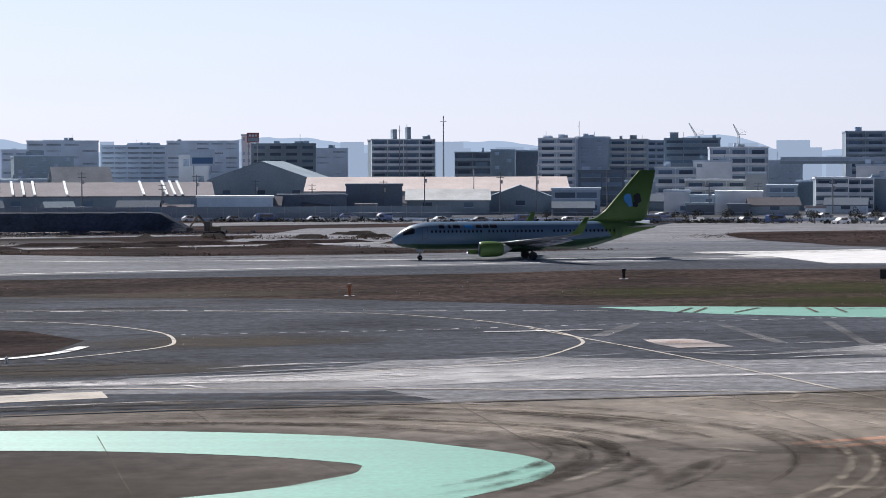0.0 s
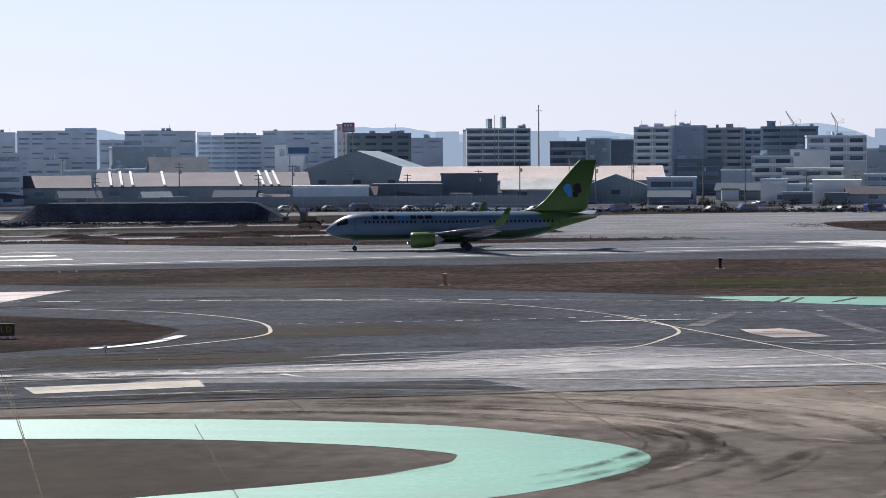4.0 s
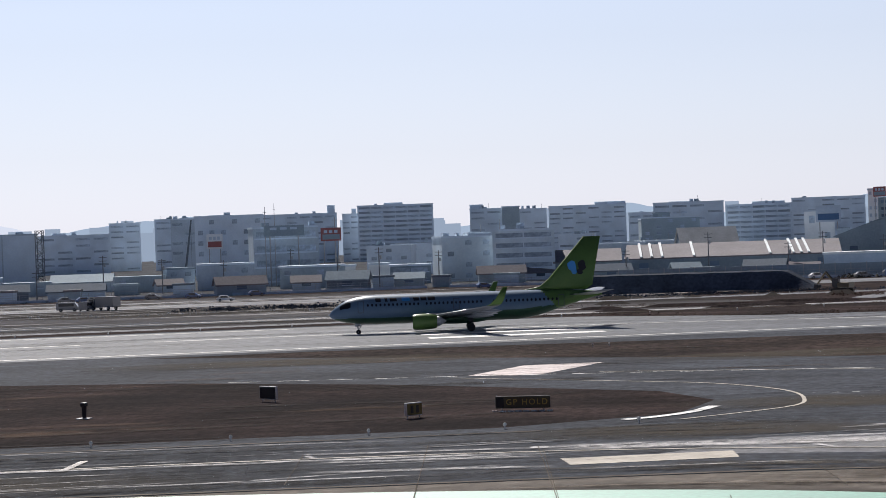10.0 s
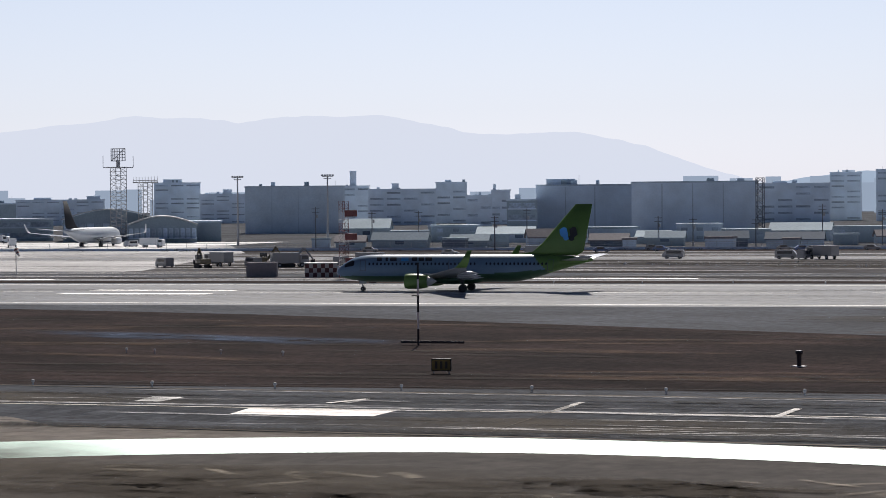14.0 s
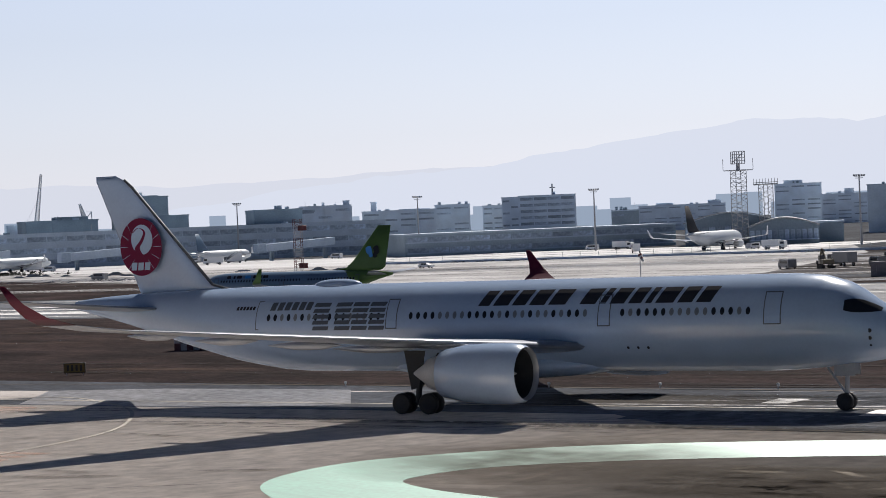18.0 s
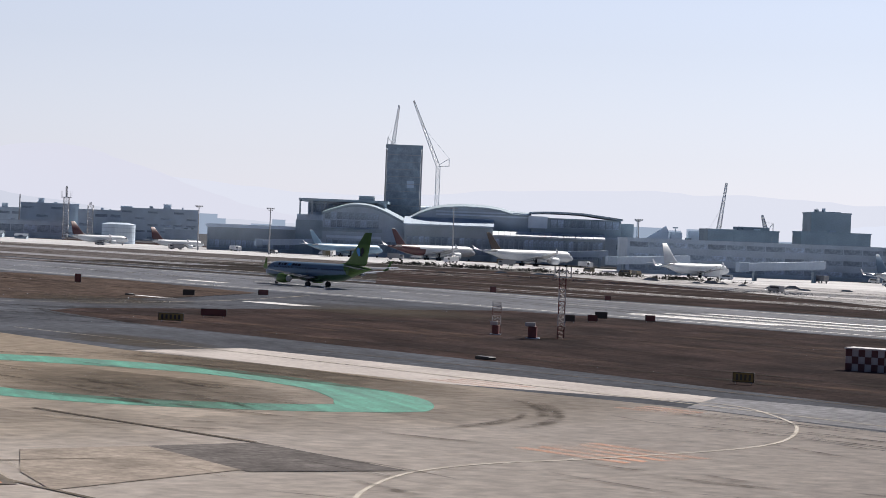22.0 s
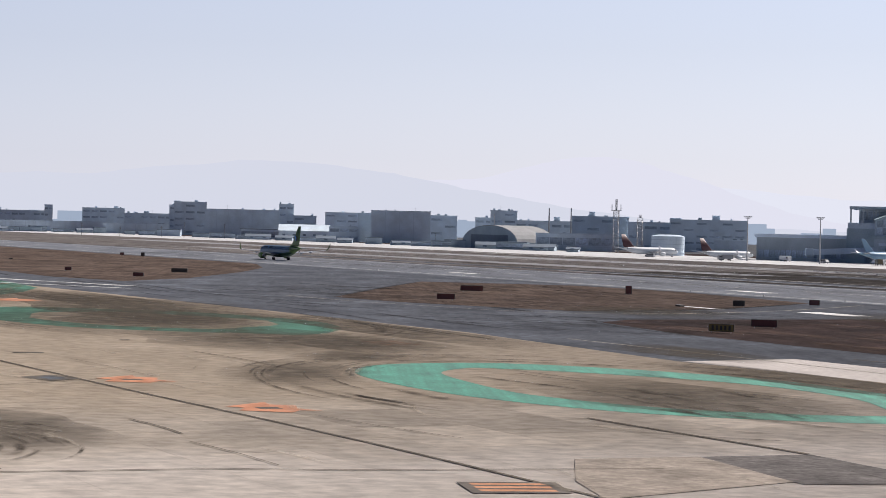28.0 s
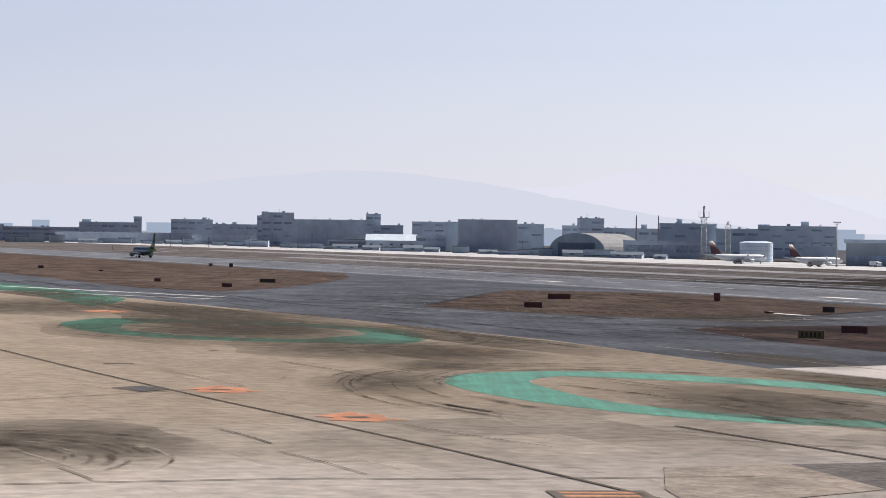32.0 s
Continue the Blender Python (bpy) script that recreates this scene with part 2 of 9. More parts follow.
def old_concrete(name, each=0.0):
    """Tan apron concrete, darkened by years of use where aircraft turn (a stretch of the apron), with patchy stains."""
    m = surf(name, (0.535, 0.467, 0.398), 0.85, spec=0.03, var=0.05, scale=0.05, fine=0.8, bump=0.2, col2=(0.428, 0.37, 0.312), blotch=0.2, each=each, place=True)
    n, l = m.node_tree.nodes, m.node_tree.links
    b = n["Principled BSDF"]
    clean = b.inputs["Base Color"].links[0].from_socket
    geo = n.new("ShaderNodeNewGeometry")

    def way(axis):
        v = n.new("ShaderNodeVectorMath")
        v.operation = "DOT_PRODUCT"
        v.inputs[1].default_value = axis
        l.new(geo.outputs["Position"], v.inputs[0])
        return v.outputs["Value"]

    def noise(scale, detail, x, y):
        mp, nz = n.new("ShaderNodeMapping"), n.new("ShaderNodeTexNoise")
        mp.inputs["Rotation"].default_value, mp.inputs["Scale"].default_value = (0, 0, radians(-TURN)), (x, y, 1)
        nz.inputs["Scale"].default_value, nz.inputs["Detail"].default_value, nz.inputs["Roughness"].default_value = scale, detail, 0.6
        l.new(geo.outputs["Position"], mp.inputs[0]), l.new(mp.outputs[0], nz.inputs["Vector"])
        return nz.outputs["Fac"]

    def calc(op, a, c):
        q = n.new("ShaderNodeMath")
        q.operation = op
        for k, v in enumerate((a, c)):
            if isinstance(v, (int, float)):
                q.inputs[k].default_value = v
            else:
                l.new(v, q.inputs[k])
        return q.outputs[0]

    def step(v, lo, hi):
        q = n.new("ShaderNodeMapRange")
        q.interpolation_type = "SMOOTHSTEP"
        q.inputs["From Min"].default_value, q.inputs["From Max"].default_value = lo, hi
        l.new(v, q.inputs["Value"])
        return q.outputs[0]

    s_, d_ = way(AX), way(AY)
    wander = calc("MULTIPLY", calc("SUBTRACT", noise(0.05, 4, 1, 1), 0.5), 30.0)
    # a paler stretch where the lead-in line turns
    lighter = calc("MULTIPLY", calc("MULTIPLY", step(calc("ADD", s_, wander), -116, -98), calc("SUBTRACT", 1.0, step(calc("ADD", s_, wander), -64, -48))), 0.75)
    light_mix = n.new("ShaderNodeMix")
    light_mix.data_type = "RGBA"
    light_mix.inputs["B"].default_value = (0.66, 0.60, 0.55, 1)
    l.new(lighter, light_mix.inputs["Factor"]), l.new(clean, light_mix.inputs["A"])
    clean = light_mix.outputs["Result"]
    # a darker tan stretch farther along the apron
    tan_mix = n.new("ShaderNodeMix")
    tan_mix.data_type = "RGBA"
    tan_mix.inputs["B"].default_value = (0.43, 0.35, 0.265, 1)
    l.new(calc("MULTIPLY", calc("SUBTRACT", 1.0, step(calc("ADD", s_, wander), -150, -122)), 0.7), tan_mix.inputs["Factor"]), l.new(clean, tan_mix.inputs["A"])
    clean = tan_mix.outputs["Result"]
    zone = calc("MULTIPLY", step(calc("ADD", s_, wander), -58, -32), calc("SUBTRACT", 1.0, calc("MULTIPLY", step(calc("ADD", s_, wander), 18, 34), 0.35)))
    patch = calc("MULTIPLY", step(noise(0.09, 8, 0.6, 1.3), 0.49, 0.57), step(calc("ADD", s_, wander), 20, 40))
    edge = calc("ADD", d_, calc("MULTIPLY", calc("MAXIMUM", calc("SUBTRACT", s_, 20.0), 0.0), 0.7))
    strip = calc("SUBTRACT", 1.0, step(calc("ADD", edge, calc("MULTIPLY", wander, 0.3)), 101, 107))
    fac = calc("MULTIPLY", calc("MULTIPLY", calc("MAXIMUM", zone, patch), strip), calc("ADD", calc("MULTIPLY", noise(0.35, 7, 0.5, 1.2), 0.5), 0.62))
    mx = n.new("ShaderNodeMix")
    mx.data_type, mx.blend_type, mx.clamp_factor = "RGBA", "MIX", True
    mx.inputs["B"].default_value = (0.155, 0.137, 0.124, 1)
    l.new(fac, mx.inputs["Factor"]), l.new(clean, mx.inputs["A"])
    grit, hs = n.new("ShaderNodeMapRange"), n.new("ShaderNodeHueSaturation")
    grit.inputs["From Min"].default_value, grit.inputs["From Max"].default_value = 0.3, 0.7
    grit.inputs["To Min"].default_value, grit.inputs["To Max"].default_value = 0.74, 1.24
    l.new(noise(0.8, 9, 1.0, 0.7), grit.inputs["Value"]), l.new(grit.outputs[0], hs.inputs["Value"])
    l.new(mx.outputs["Result"], hs.inputs["Color"]), l.new(hs.outputs["Color"], b.inputs["Base Color"])
    return m


concrete = old_concrete("apron_concrete")
grass_mat = surf("dry_grass", (0.131, 0.088, 0.079), 0.95, var=0.3, scale=0.06, fine=2.5, bump=0.8, col2=(0.057, 0.043, 0.042), spec=0.02, streak=0.12, blotch=0.35, grain=0.45, grit=1.1)
earth = surf("bare_earth", (0.0814, 0.0666, 0.0555), 0.9, var=0.3, scale=0.08, fine=2.0, bump=0.5, spec=0.03)
green_paint = surf("turquoise_paint", (0.052, 0.28, 0.195), 0.5, var=0.25, scale=0.25, fine=3.0, col2=(0.044, 0.235, 0.165), spec=0.9, coat=0.9, streak=0.12)
green_matt = surf("matt_turquoise_paint", (0.04, 0.23, 0.155), 0.65, var=0.4, scale=0.3, fine=3.0, col2=(0.025, 0.14, 0.096), spec=0.35, coat=0.12, streak=0.3, sharp=0.2)
green_paint.node_tree.nodes["Principled BSDF"].inputs["Coat Roughness"].default_value = 0.64
white_paint = surf("road_white", (0.59, 0.59, 0.59), 0.6, var=0.12, scale=0.3, fine=3.0)
orange_paint = surf("orange_paint", (0.41, 0.205, 0.123), 0.65, spec=0.1, var=0.2, scale=0.5, fine=3.0)
yellow_paint = surf("line_paint", (0.40, 0.37, 0.33), 0.65, spec=0.1, var=0.15, scale=0.4, fine=3.0)
rubber_stain = surf("rubber_stain", (0.0975, 0.0863, 0.075), 0.6, spec=0.1, var=0.3, scale=0.3, fine=2.0)
glass_dark = surf("dark_glass", (0.03, 0.035, 0.045), 0.12, var=0.05, spec=0.6)
tyre = surf("tyre_rubber", (0.02, 0.02, 0.022), 0.7, var=0.1)
grey_metal = surf("grey_paint", (0.35, 0.36, 0.38), 0.45, var=0.08)


# ---- mesh helpers ----
def part(name, bm, mats, parent=None, label="", smooth=False, m=None):
    me = bpy.data.meshes.new(name)
    bmesh.ops.recalc_face_normals(bm, faces=bm.faces)
    if smooth:
        for fc in bm.faces:
            fc.smooth = True
    bm.to_mesh(me)
    bm.free()
    for mat in (mats if isinstance(mats, (list, tuple)) else [mats]):
        me.materials.append(mat)
    ob = new(name, me)
    if parent:
        ob.parent = parent
    if m is not None:
        ob.matrix_basis = m
    if label:
        ob["label"] = label
    return ob


def share(name, me, parent, m, label=""):
    """One more piece on the same mesh."""
    ob = new(name, me)
    ob.parent, ob.matrix_basis = parent, m
    if label:
        ob["label"] = label
    return ob


def box(bm, x0, x1, y0, y1, z0, z1, mi=0, bevel=0.0):
    vs = [bm.verts.new(p) for p in ((x0, y0, z0), (x1, y0, z0), (x1, y1, z0), (x0, y1, z0), (x0, y0, z1), (x1, y0, z1), (x1, y1, z1), (x0, y1, z1))]
    fs = [bm.faces.new([vs[i] for i in q]) for q in ((0, 3, 2, 1), (4, 5, 6, 7), (0, 1, 5, 4), (1, 2, 6, 5), (2, 3, 7, 6), (3, 0, 4, 7))]
    for fc in fs:
        fc.material_index = mi
    if bevel:
        es = list({e for fc in fs for e in fc.edges})
        bmesh.ops.bevel(bm, geom=es, offset=bevel, segments=1, affect="EDGES")
    return fs


def bar(bm, a, b, r, n=6, r2=None, mi=0):
    """A round bar from a to b."""
    a, b = Vector(a), Vector(b)
    w = (b - a).normalized()
    p = w.orthogonal().normalized()
    q = w.cross(p)
    r2 = r if r2 is None else r2
    r0 = [bm.verts.new(a + (p * math.cos(i * math.tau / n) + q * math.sin(i * math.tau / n)) * r) for i in range(n)]
    r1 = [bm.verts.new(b + (p * math.cos(i * math.tau / n) + q * math.sin(i * math.tau / n)) * r2) for i in range(n)]
    for i in range(n):
        bm.faces.new((r0[i], r0[(i + 1) % n], r1[(i + 1) % n], r1[i])).material_index = mi
    bm.faces.new(r0[::-1]).material_index = mi
    bm.faces.new(r1).material_index = mi


def loft(rings, caps=True, mi=0, bm=None):
    bm = bm or bmesh.new()
    vr = [[bm.verts.new(p) for p in ring] for ring in rings]
    n = len(vr[0])
    for a, b in zip(vr, vr[1:]):
        for i in range(n):
            bm.faces.new((a[i], a[(i + 1) % n], b[(i + 1) % n], b[i])).material_index = mi
    if caps:
        bm.faces.new(vr[0][::-1]).material_index = mi
        bm.faces.new(vr[-1]).material_index = mi
    return bm


def spline(pts, step=6, closed=True):
    """Points of a smooth curve through the given ones."""
    n, out = len(pts), []
    for i in range(n if closed else n - 1):
        if closed:
            p0, p1, p2, p3 = (Vector(pts[(i + k) % n]) for k in (-1, 0, 1, 2))
        else:
            p0, p1, p2, p3 = (Vector(pts[min(max(i + k, 0), n - 1)]) for k in (-1, 0, 1, 2))
        for j in range(step):
            t = j / step
            out.append(0.5 * (2 * p1 + (p2 - p0) * t + (2 * p0 - 5 * p1 + 4 * p2 - p3) * t * t + (3 * p1 - p0 - 3 * p2 + p3) * t ** 3))
    if not closed:
        out.append(Vector(pts[-1]))
    return out


LAYER = [0.0]


def slab(name, pts, mat, label, smooth=False, lift=None, kind="structure", category=""):
    """A flat paved or planted area, its outline in airport coordinates; each one lies a few millimetres over the last."""
    if lift is None:
        LAYER[0] += 0.0004
        lift = LAYER[0]
    if smooth:
        pts = spline(pts)
    bm = bmesh.new()
    bm.faces.new([bm.verts.new(A(p[0], p[1], lift)) for p in pts])
    bmesh.ops.triangulate(bm, faces=bm.faces)
    ob = part(name, bm, mat)
    return tagged(ob, label, category or name.split("_")[0], "", kind)


def stripe(name, pts, width, mat, label, smooth=False, dash=None, closed=False, kind="structure"):
    """A painted line along a course; dash=(on, off) in metres."""
    LAYER[0] += 0.0002
    lift = 0.012 + LAYER[0]
    if smooth:
        pts = spline(pts, 8, closed)
    pts = [Vector((p[0], p[1])) for p in pts]
    if closed:
        pts.append(pts[0])
    if dash:
        fine = []
        for a, b in zip(pts, pts[1:]):
            k = max(1, int((b - a).length / min(dash) * 2))
            fine += [a.lerp(b, i / k) for i in range(k)]
        pts = fine + [pts[-1]]
    bm, run, prev = bmesh.new(), 0.0, None
    for i, p in enumerate(pts):
        w = (pts[min(i + 1, len(pts) - 1)] - pts[max(i - 1, 0)]).normalized()
        q = Vector((-w.y, w.x)) * width / 2
        v = [bm.verts.new(A(*(p + q), lift)), bm.verts.new(A(*(p - q), lift))]
        if prev and not (dash and run % sum(dash) > dash[0]):
            bm.faces.new((prev[0], prev[1], v[1], v[0]))
        if i + 1 < len(pts):
            run += (pts[i + 1] - p).length
        prev = v
    return tagged(part(name, bm, mat), label, "marking", "", kind)


def soft_mat(name, col, most, size=0.8, rough=0.85):
    """Thin rubber, dust or wear: fades out towards the rim of each stroke and is broken up by noise."""
    m = bpy.data.materials.new(name)
    m.use_nodes = True
    n, l = m.node_tree.nodes, m.node_tree.links
    b = n["Principled BSDF"]
    b.inputs["Base Color"].default_value, b.inputs["Roughness"].default_value, b.inputs["Specular IOR Level"].default_value = (*col, 1), rough, 0.03
    xyz, nz, geo, mr = n.new("ShaderNodeSeparateXYZ"), n.new("ShaderNodeTexNoise"), n.new("ShaderNodeNewGeometry"), n.new("ShaderNodeMapRange")
    l.new(n.new("ShaderNodeUVMap").outputs[0], xyz.inputs[0]), l.new(geo.outputs["Position"], nz.inputs["Vector"])
    nz.inputs["Scale"].default_value, nz.inputs["Detail"].default_value, nz.inputs["Roughness"].default_value = size, 7, 0.7
    mr.inputs["From Min"].default_value, mr.inputs["From Max"].default_value, mr.inputs["To Max"].default_value = 0.36, 0.62, most
    l.new(nz.outputs["Fac"], mr.inputs["Value"])
    out = mr.outputs[0]
    for axis, rim in (("X", 0.5), ("Y", 0.9)):
        away, fade, both = n.new("ShaderNodeMath"), n.new("ShaderNodeMapRange"), n.new("ShaderNodeMath")
        away.operation, both.operation = "PINGPONG", "MULTIPLY"
        away.inputs[1].default_value = 0.5
        fade.interpolation_type = "SMOOTHSTEP"
        fade.inputs["From Max"].default_value = rim / 2
        l.new(xyz.outputs[axis], away.inputs[0]), l.new(away.outputs[0], fade.inputs["Value"]), l.new(fade.outputs[0], both.inputs[0]), l.new(out, both.inputs[1])
        out = both.outputs[0]
    l.new(out, b.inputs["Alpha"])
    return m


def soft(name, mat, label, strokes, lift=0.07):
    """Many soft strokes in one sheet, uncountable; each is a course in airport coordinates and a width."""
    verts, faces, uvs = [], [], []
    for k, (pts, width) in enumerate(strokes):
        line = [Vector((q.x, q.y)) for q in spline([(p[0], p[1], 0) for p in pts], 5, False)] if len(pts) > 2 else [Vector(pts[0]).lerp(Vector(pts[1]), i / 4) for i in range(5)]
        n0, last = len(verts), len(line) - 1
        for i, q in enumerate(line):
            w = (line[min(i + 1, last)] - line[max(i - 1, 0)]).normalized()
            side = Vector((-w.y, w.x)) * width / 2
            verts += [A(*(q + side), lift + 0.00001 * k), A(*(q - side), lift + 0.00001 * k)]
            if i:
                a = n0 + 2 * i
                faces.append((a - 2, a - 1, a + 1, a))
                uvs += [((i - 1) / last, 0), ((i - 1) / last, 1), (i / last, 1), (i / last, 0)]
    me = bpy.data.meshes.new(name)
    me.from_pydata(verts, [], faces)
    me.uv_layers.new(name="UVMap").data.foreach_set("uv", [c for q in uvs for c in q])
    me.materials.append(mat)
    return tagged(new(name, me), label, "stain", "", "stuff")


def strewn(seed, count, s0, s1, d0, d1, width, length, lean=0.1, turn=0.0):
    """Random strokes over a stretch of paving."""
    rd, out = random.Random(seed), []
    for k in range(count):
        x, y, a, ln = rd.uniform(s0, s1), rd.uniform(d0, d1), turn + rd.gauss(0, lean), rd.uniform(*length)
        bow = rd.gauss(0, 0.03) * ln
        c, q = math.cos(a), math.sin(a)
        out.append(([(x, y), (x + ln / 2 * c - bow * q, y + ln / 2 * q + bow * c), (x + ln * c, y + ln * q)], rd.uniform(*width)))
    return out


def arcs(seed, count, cs, cd, a, b, grow, a0, a1, width):
    """Strokes that sweep round an oval, as turning wheels leave them."""
    rd, out = random.Random(seed), []
    for k in range(count):
        g, f0 = rd.uniform(*grow), rd.uniform(a0, a1)
        f1 = f0 + rd.uniform(0.25, 0.8)
        out.append(([(cs + (a + g) * math.cos(f0 + (f1 - f0) * i / 5), cd + (b + g) * math.sin(f0 + (f1 - f0) * i / 5)) for i in range(6)], rd.uniform(*width)))
    return out

# ---- ground and paving ----
bm = bmesh.new()
N = 40
grid = [[bm.verts.new((-6000 + 12000 * i / N, -6000 + 12000 * j / N, 0)) for j in range(N + 1)] for i in range(N + 1)]
for i in range(N):
    for j in range(N):
        bm.faces.new((grid[i][j], grid[i + 1][j], grid[i + 1][j + 1], grid[i][j + 1]))
tagged(part("ground", bm, grass_mat), "flat ground of dry brown winter grass", "ground", "", "structure")

slab("pavement_airside", [(-2600, 40), (500, 40), (500, 325), (-2600, 325)], asphalt, "weathered grey asphalt of taxiways and runway")
slab("pavement_apron", [(-900, -120), (300, -120), (300, 72), (150, 88), (69, 99), (35, 105), (21, 107), (-50, 111.6), (-58, 119), (-110, 120.6), (-134, 117.2), (-176, 112.6), (-230, 116), (-310, 112), (-420, 104), (-900, 96)], concrete, "stained tan concrete apron with dark joints")
slab("pavement_shoulder", [(-178, 128), (-176, 113), (-134, 117), (-105, 129), (-80, 134), (-133, 131)], surf("pale_concrete", (0.37, 0.344, 0.333), 0.8, var=0.15, scale=0.1, fine=1.5, spec=0.04), "pale fresh pavement along the taxiway")
slab("pavement_pale_band", [(24, 117), (38.7, 112), (43.5, 111), (44.3, 104.2), (52, 102.2), (60.6, 100.9), (110, 92.8), (150, 88), (160, 100), (110, 110), (71.6, 119), (60.6, 126.6), (50.5, 128.4), (42.6, 122.7), (32, 124)], asphalt_pale, "pale worn pavement band on the taxiway")
slab("pavement_pale_band", [(-109.5, 121.1), (-98.3, 120.8), (-90.5, 121.4), (-83.1, 122.3), (-80.9, 123.7), (-87.9, 134.5), (-91.7, 134.8), (-106.1, 134.6), (-115.9, 132.0)], asphalt_pale, "pale worn pavement beside the lead-in line")
slab("pavement_runway", [(-2600, 252), (480, 252), (480, 322), (-2600, 322)], surf("runway_asphalt", (0.285, 0.302, 0.338), 0.68, spec=0.16, sharp=0.16, col2=(0.182, 0.194, 0.222), var=0.2, scale=0.05, fine=1.2, bump=0.25, stretch=(0.2, 1.6, 1), streak=0.12, blotch=0.12, grain=0.22, grit=0.7), "grooved grey runway surface with rubber marks")

GRASS_MAIN = [(-263, 160), (-255, 150), (-226, 144), (-150, 143), (-76, 137), (-20, 139), (18, 138), (31, 143), (36, 153), (34, 164), (14, 185), (-5, 199), (-21, 206), (-79, 231), (-130, 245), (-191, 249), (-240, 250), (-266, 247), (-264, 190)]
slab("grass_strip_main", GRASS_MAIN, grass_mat, "strip of dry brown grass between taxiway and runway")
GRASS_EXIT = [(-10, 247), (2, 240), (41, 210), (70, 192), (86, 175), (110, 157), (160, 120), (320, 60), (420, 60), (420, 215), (152, 222), (122, 234), (97, 232), (72, 238), (47, 242), (10, 248)]
exit_grass = surf("exit_dry_grass", (0.165, 0.117, 0.099), 0.95, var=0.3, scale=0.06, fine=2.5, bump=0.8, col2=(0.075, 0.058, 0.052), spec=0.02, streak=0.12, blotch=0.35, grain=0.5, grit=0.9)
slab("grass_island_exit", GRASS_EXIT, exit_grass, "dry grass island beside the runway exit")
slab("grass_strip_works", [(30, 345), (45, 331), (79, 300), (107, 293), (138, 292), (154, 293.5), (140, 303), (110, 331), (78, 358), (52, 380), (30, 392)], grass_mat, "rough brown earth strip before the works")
slab("pavement_cross", [(125, 320), (340, 320), (360, 430), (150, 430), (110, 360)], asphalt_pale, "pale paving of the crossing taxiway")
field = surf("worn_airfield", (0.105, 0.093, 0.086), 0.95, var=0.3, scale=0.03, fine=1.5, bump=0.4, col2=(0.06, 0.053, 0.05), spec=0.02, stretch=(0.2, 1.3, 1), streak=0.25, blotch=0.35, grain=0.35, grit=0.5)
slab("pavement_far_field", [(-2600, 325), (-230, 325), (-200, 420), (-240, 560), (-2600, 560)], field, "worn grey-brown airfield beyond the runway")
# Pale concrete; the far apron's backlit glare is put into the colour too.
glare_concrete = surf("glare_concrete", (0.34, 0.338, 0.348), 0.85, var=0.2, scale=0.04, fine=0.8, spec=0.1, streak=0.2, blotch=0.2)
streaky = surf("streaked_field", (0.30, 0.28, 0.275), 0.95, var=0.25, scale=0.02, fine=1.0, bump=0.3, col2=(0.10, 0.087, 0.08), spec=0.02, sharp=0.1, stretch=(0.15, 1.6, 1), streak=0.25, blotch=0.25)
slab("pavement_streaked", [(-240, 338), (96, 334), (90, 400), (100, 470), (60, 540), (-240, 545)], streaky, "streaked pale concrete and dry grass beyond the runway")
# Concrete at the parked jets, its grazing glare included in the colour.
far_glare = surf("far_glare_concrete", (0.45, 0.455, 0.47), 0.7, var=0.15, scale=0.03, fine=0.8, spec=0.2, streak=0.12)
town = surf("town_ground", (0.17, 0.175, 0.185), 0.9, var=0.3, scale=0.03, fine=0.6, bump=0.3, spec=0.03)
slab("ground_town", [(-5000, 760), (-900, 760), (-240, 660), (-230, 566), (70, 566), (360, 400), (5000, 400), (5000, 5600), (-5000, 5600)], town, "grey built-up ground of the town")
slab("pavement_far_apron", [(-640, 660), (-228, 648), (-184, 535), (-162, 423), (-154, 385), (-172, 350), (-235, 352), (-300, 400), (-420, 470), (-560, 530)], glare_concrete, "broad pale concrete of the far apron")
# Same dry grass; its brighter side-lit look is put into this tan.
side_lit_grass = surf("side_lit_dry_grass", (0.205, 0.152, 0.126), 0.95, var=0.3, scale=0.05, fine=2.5, bump=0.8, col2=(0.12, 0.088, 0.073), spec=0.02, streak=0.2, blotch=0.3, grain=0.4, grit=0.8)
slab("pavement_far_worn", [(-2600, 326), (-560, 326), (-620, 400), (-600, 470), (-680, 560), (-2600, 560)], surf("pale_worn_field", (0.26, 0.236, 0.226), 0.95, var=0.3, scale=0.02, fine=1.5, bump=0.4, col2=(0.165, 0.148, 0.14), spec=0.02, stretch=(0.2, 1.3, 1), streak=0.2, blotch=0.35), "pale worn grass and gravel beyond the runway")
slab("grass_island_far", [(-432, 136), (-461, 128), (-632, 130), (-1000, 140), (-1400, 150), (-1400, 238), (-895, 246), (-640, 246), (-580, 225), (-522, 196), (-460, 160)], side_lit_grass, "long dry grass strip along the runway")
GRASS_LEFT = [(-346, 148), (-324, 151), (-291, 166), (-300, 200), (-329, 240), (-393, 250), (-431, 246), (-452, 216), (-400, 182)]
slab("grass_island_left", GRASS_LEFT, side_lit_grass, "dry brown grass island between two exits")
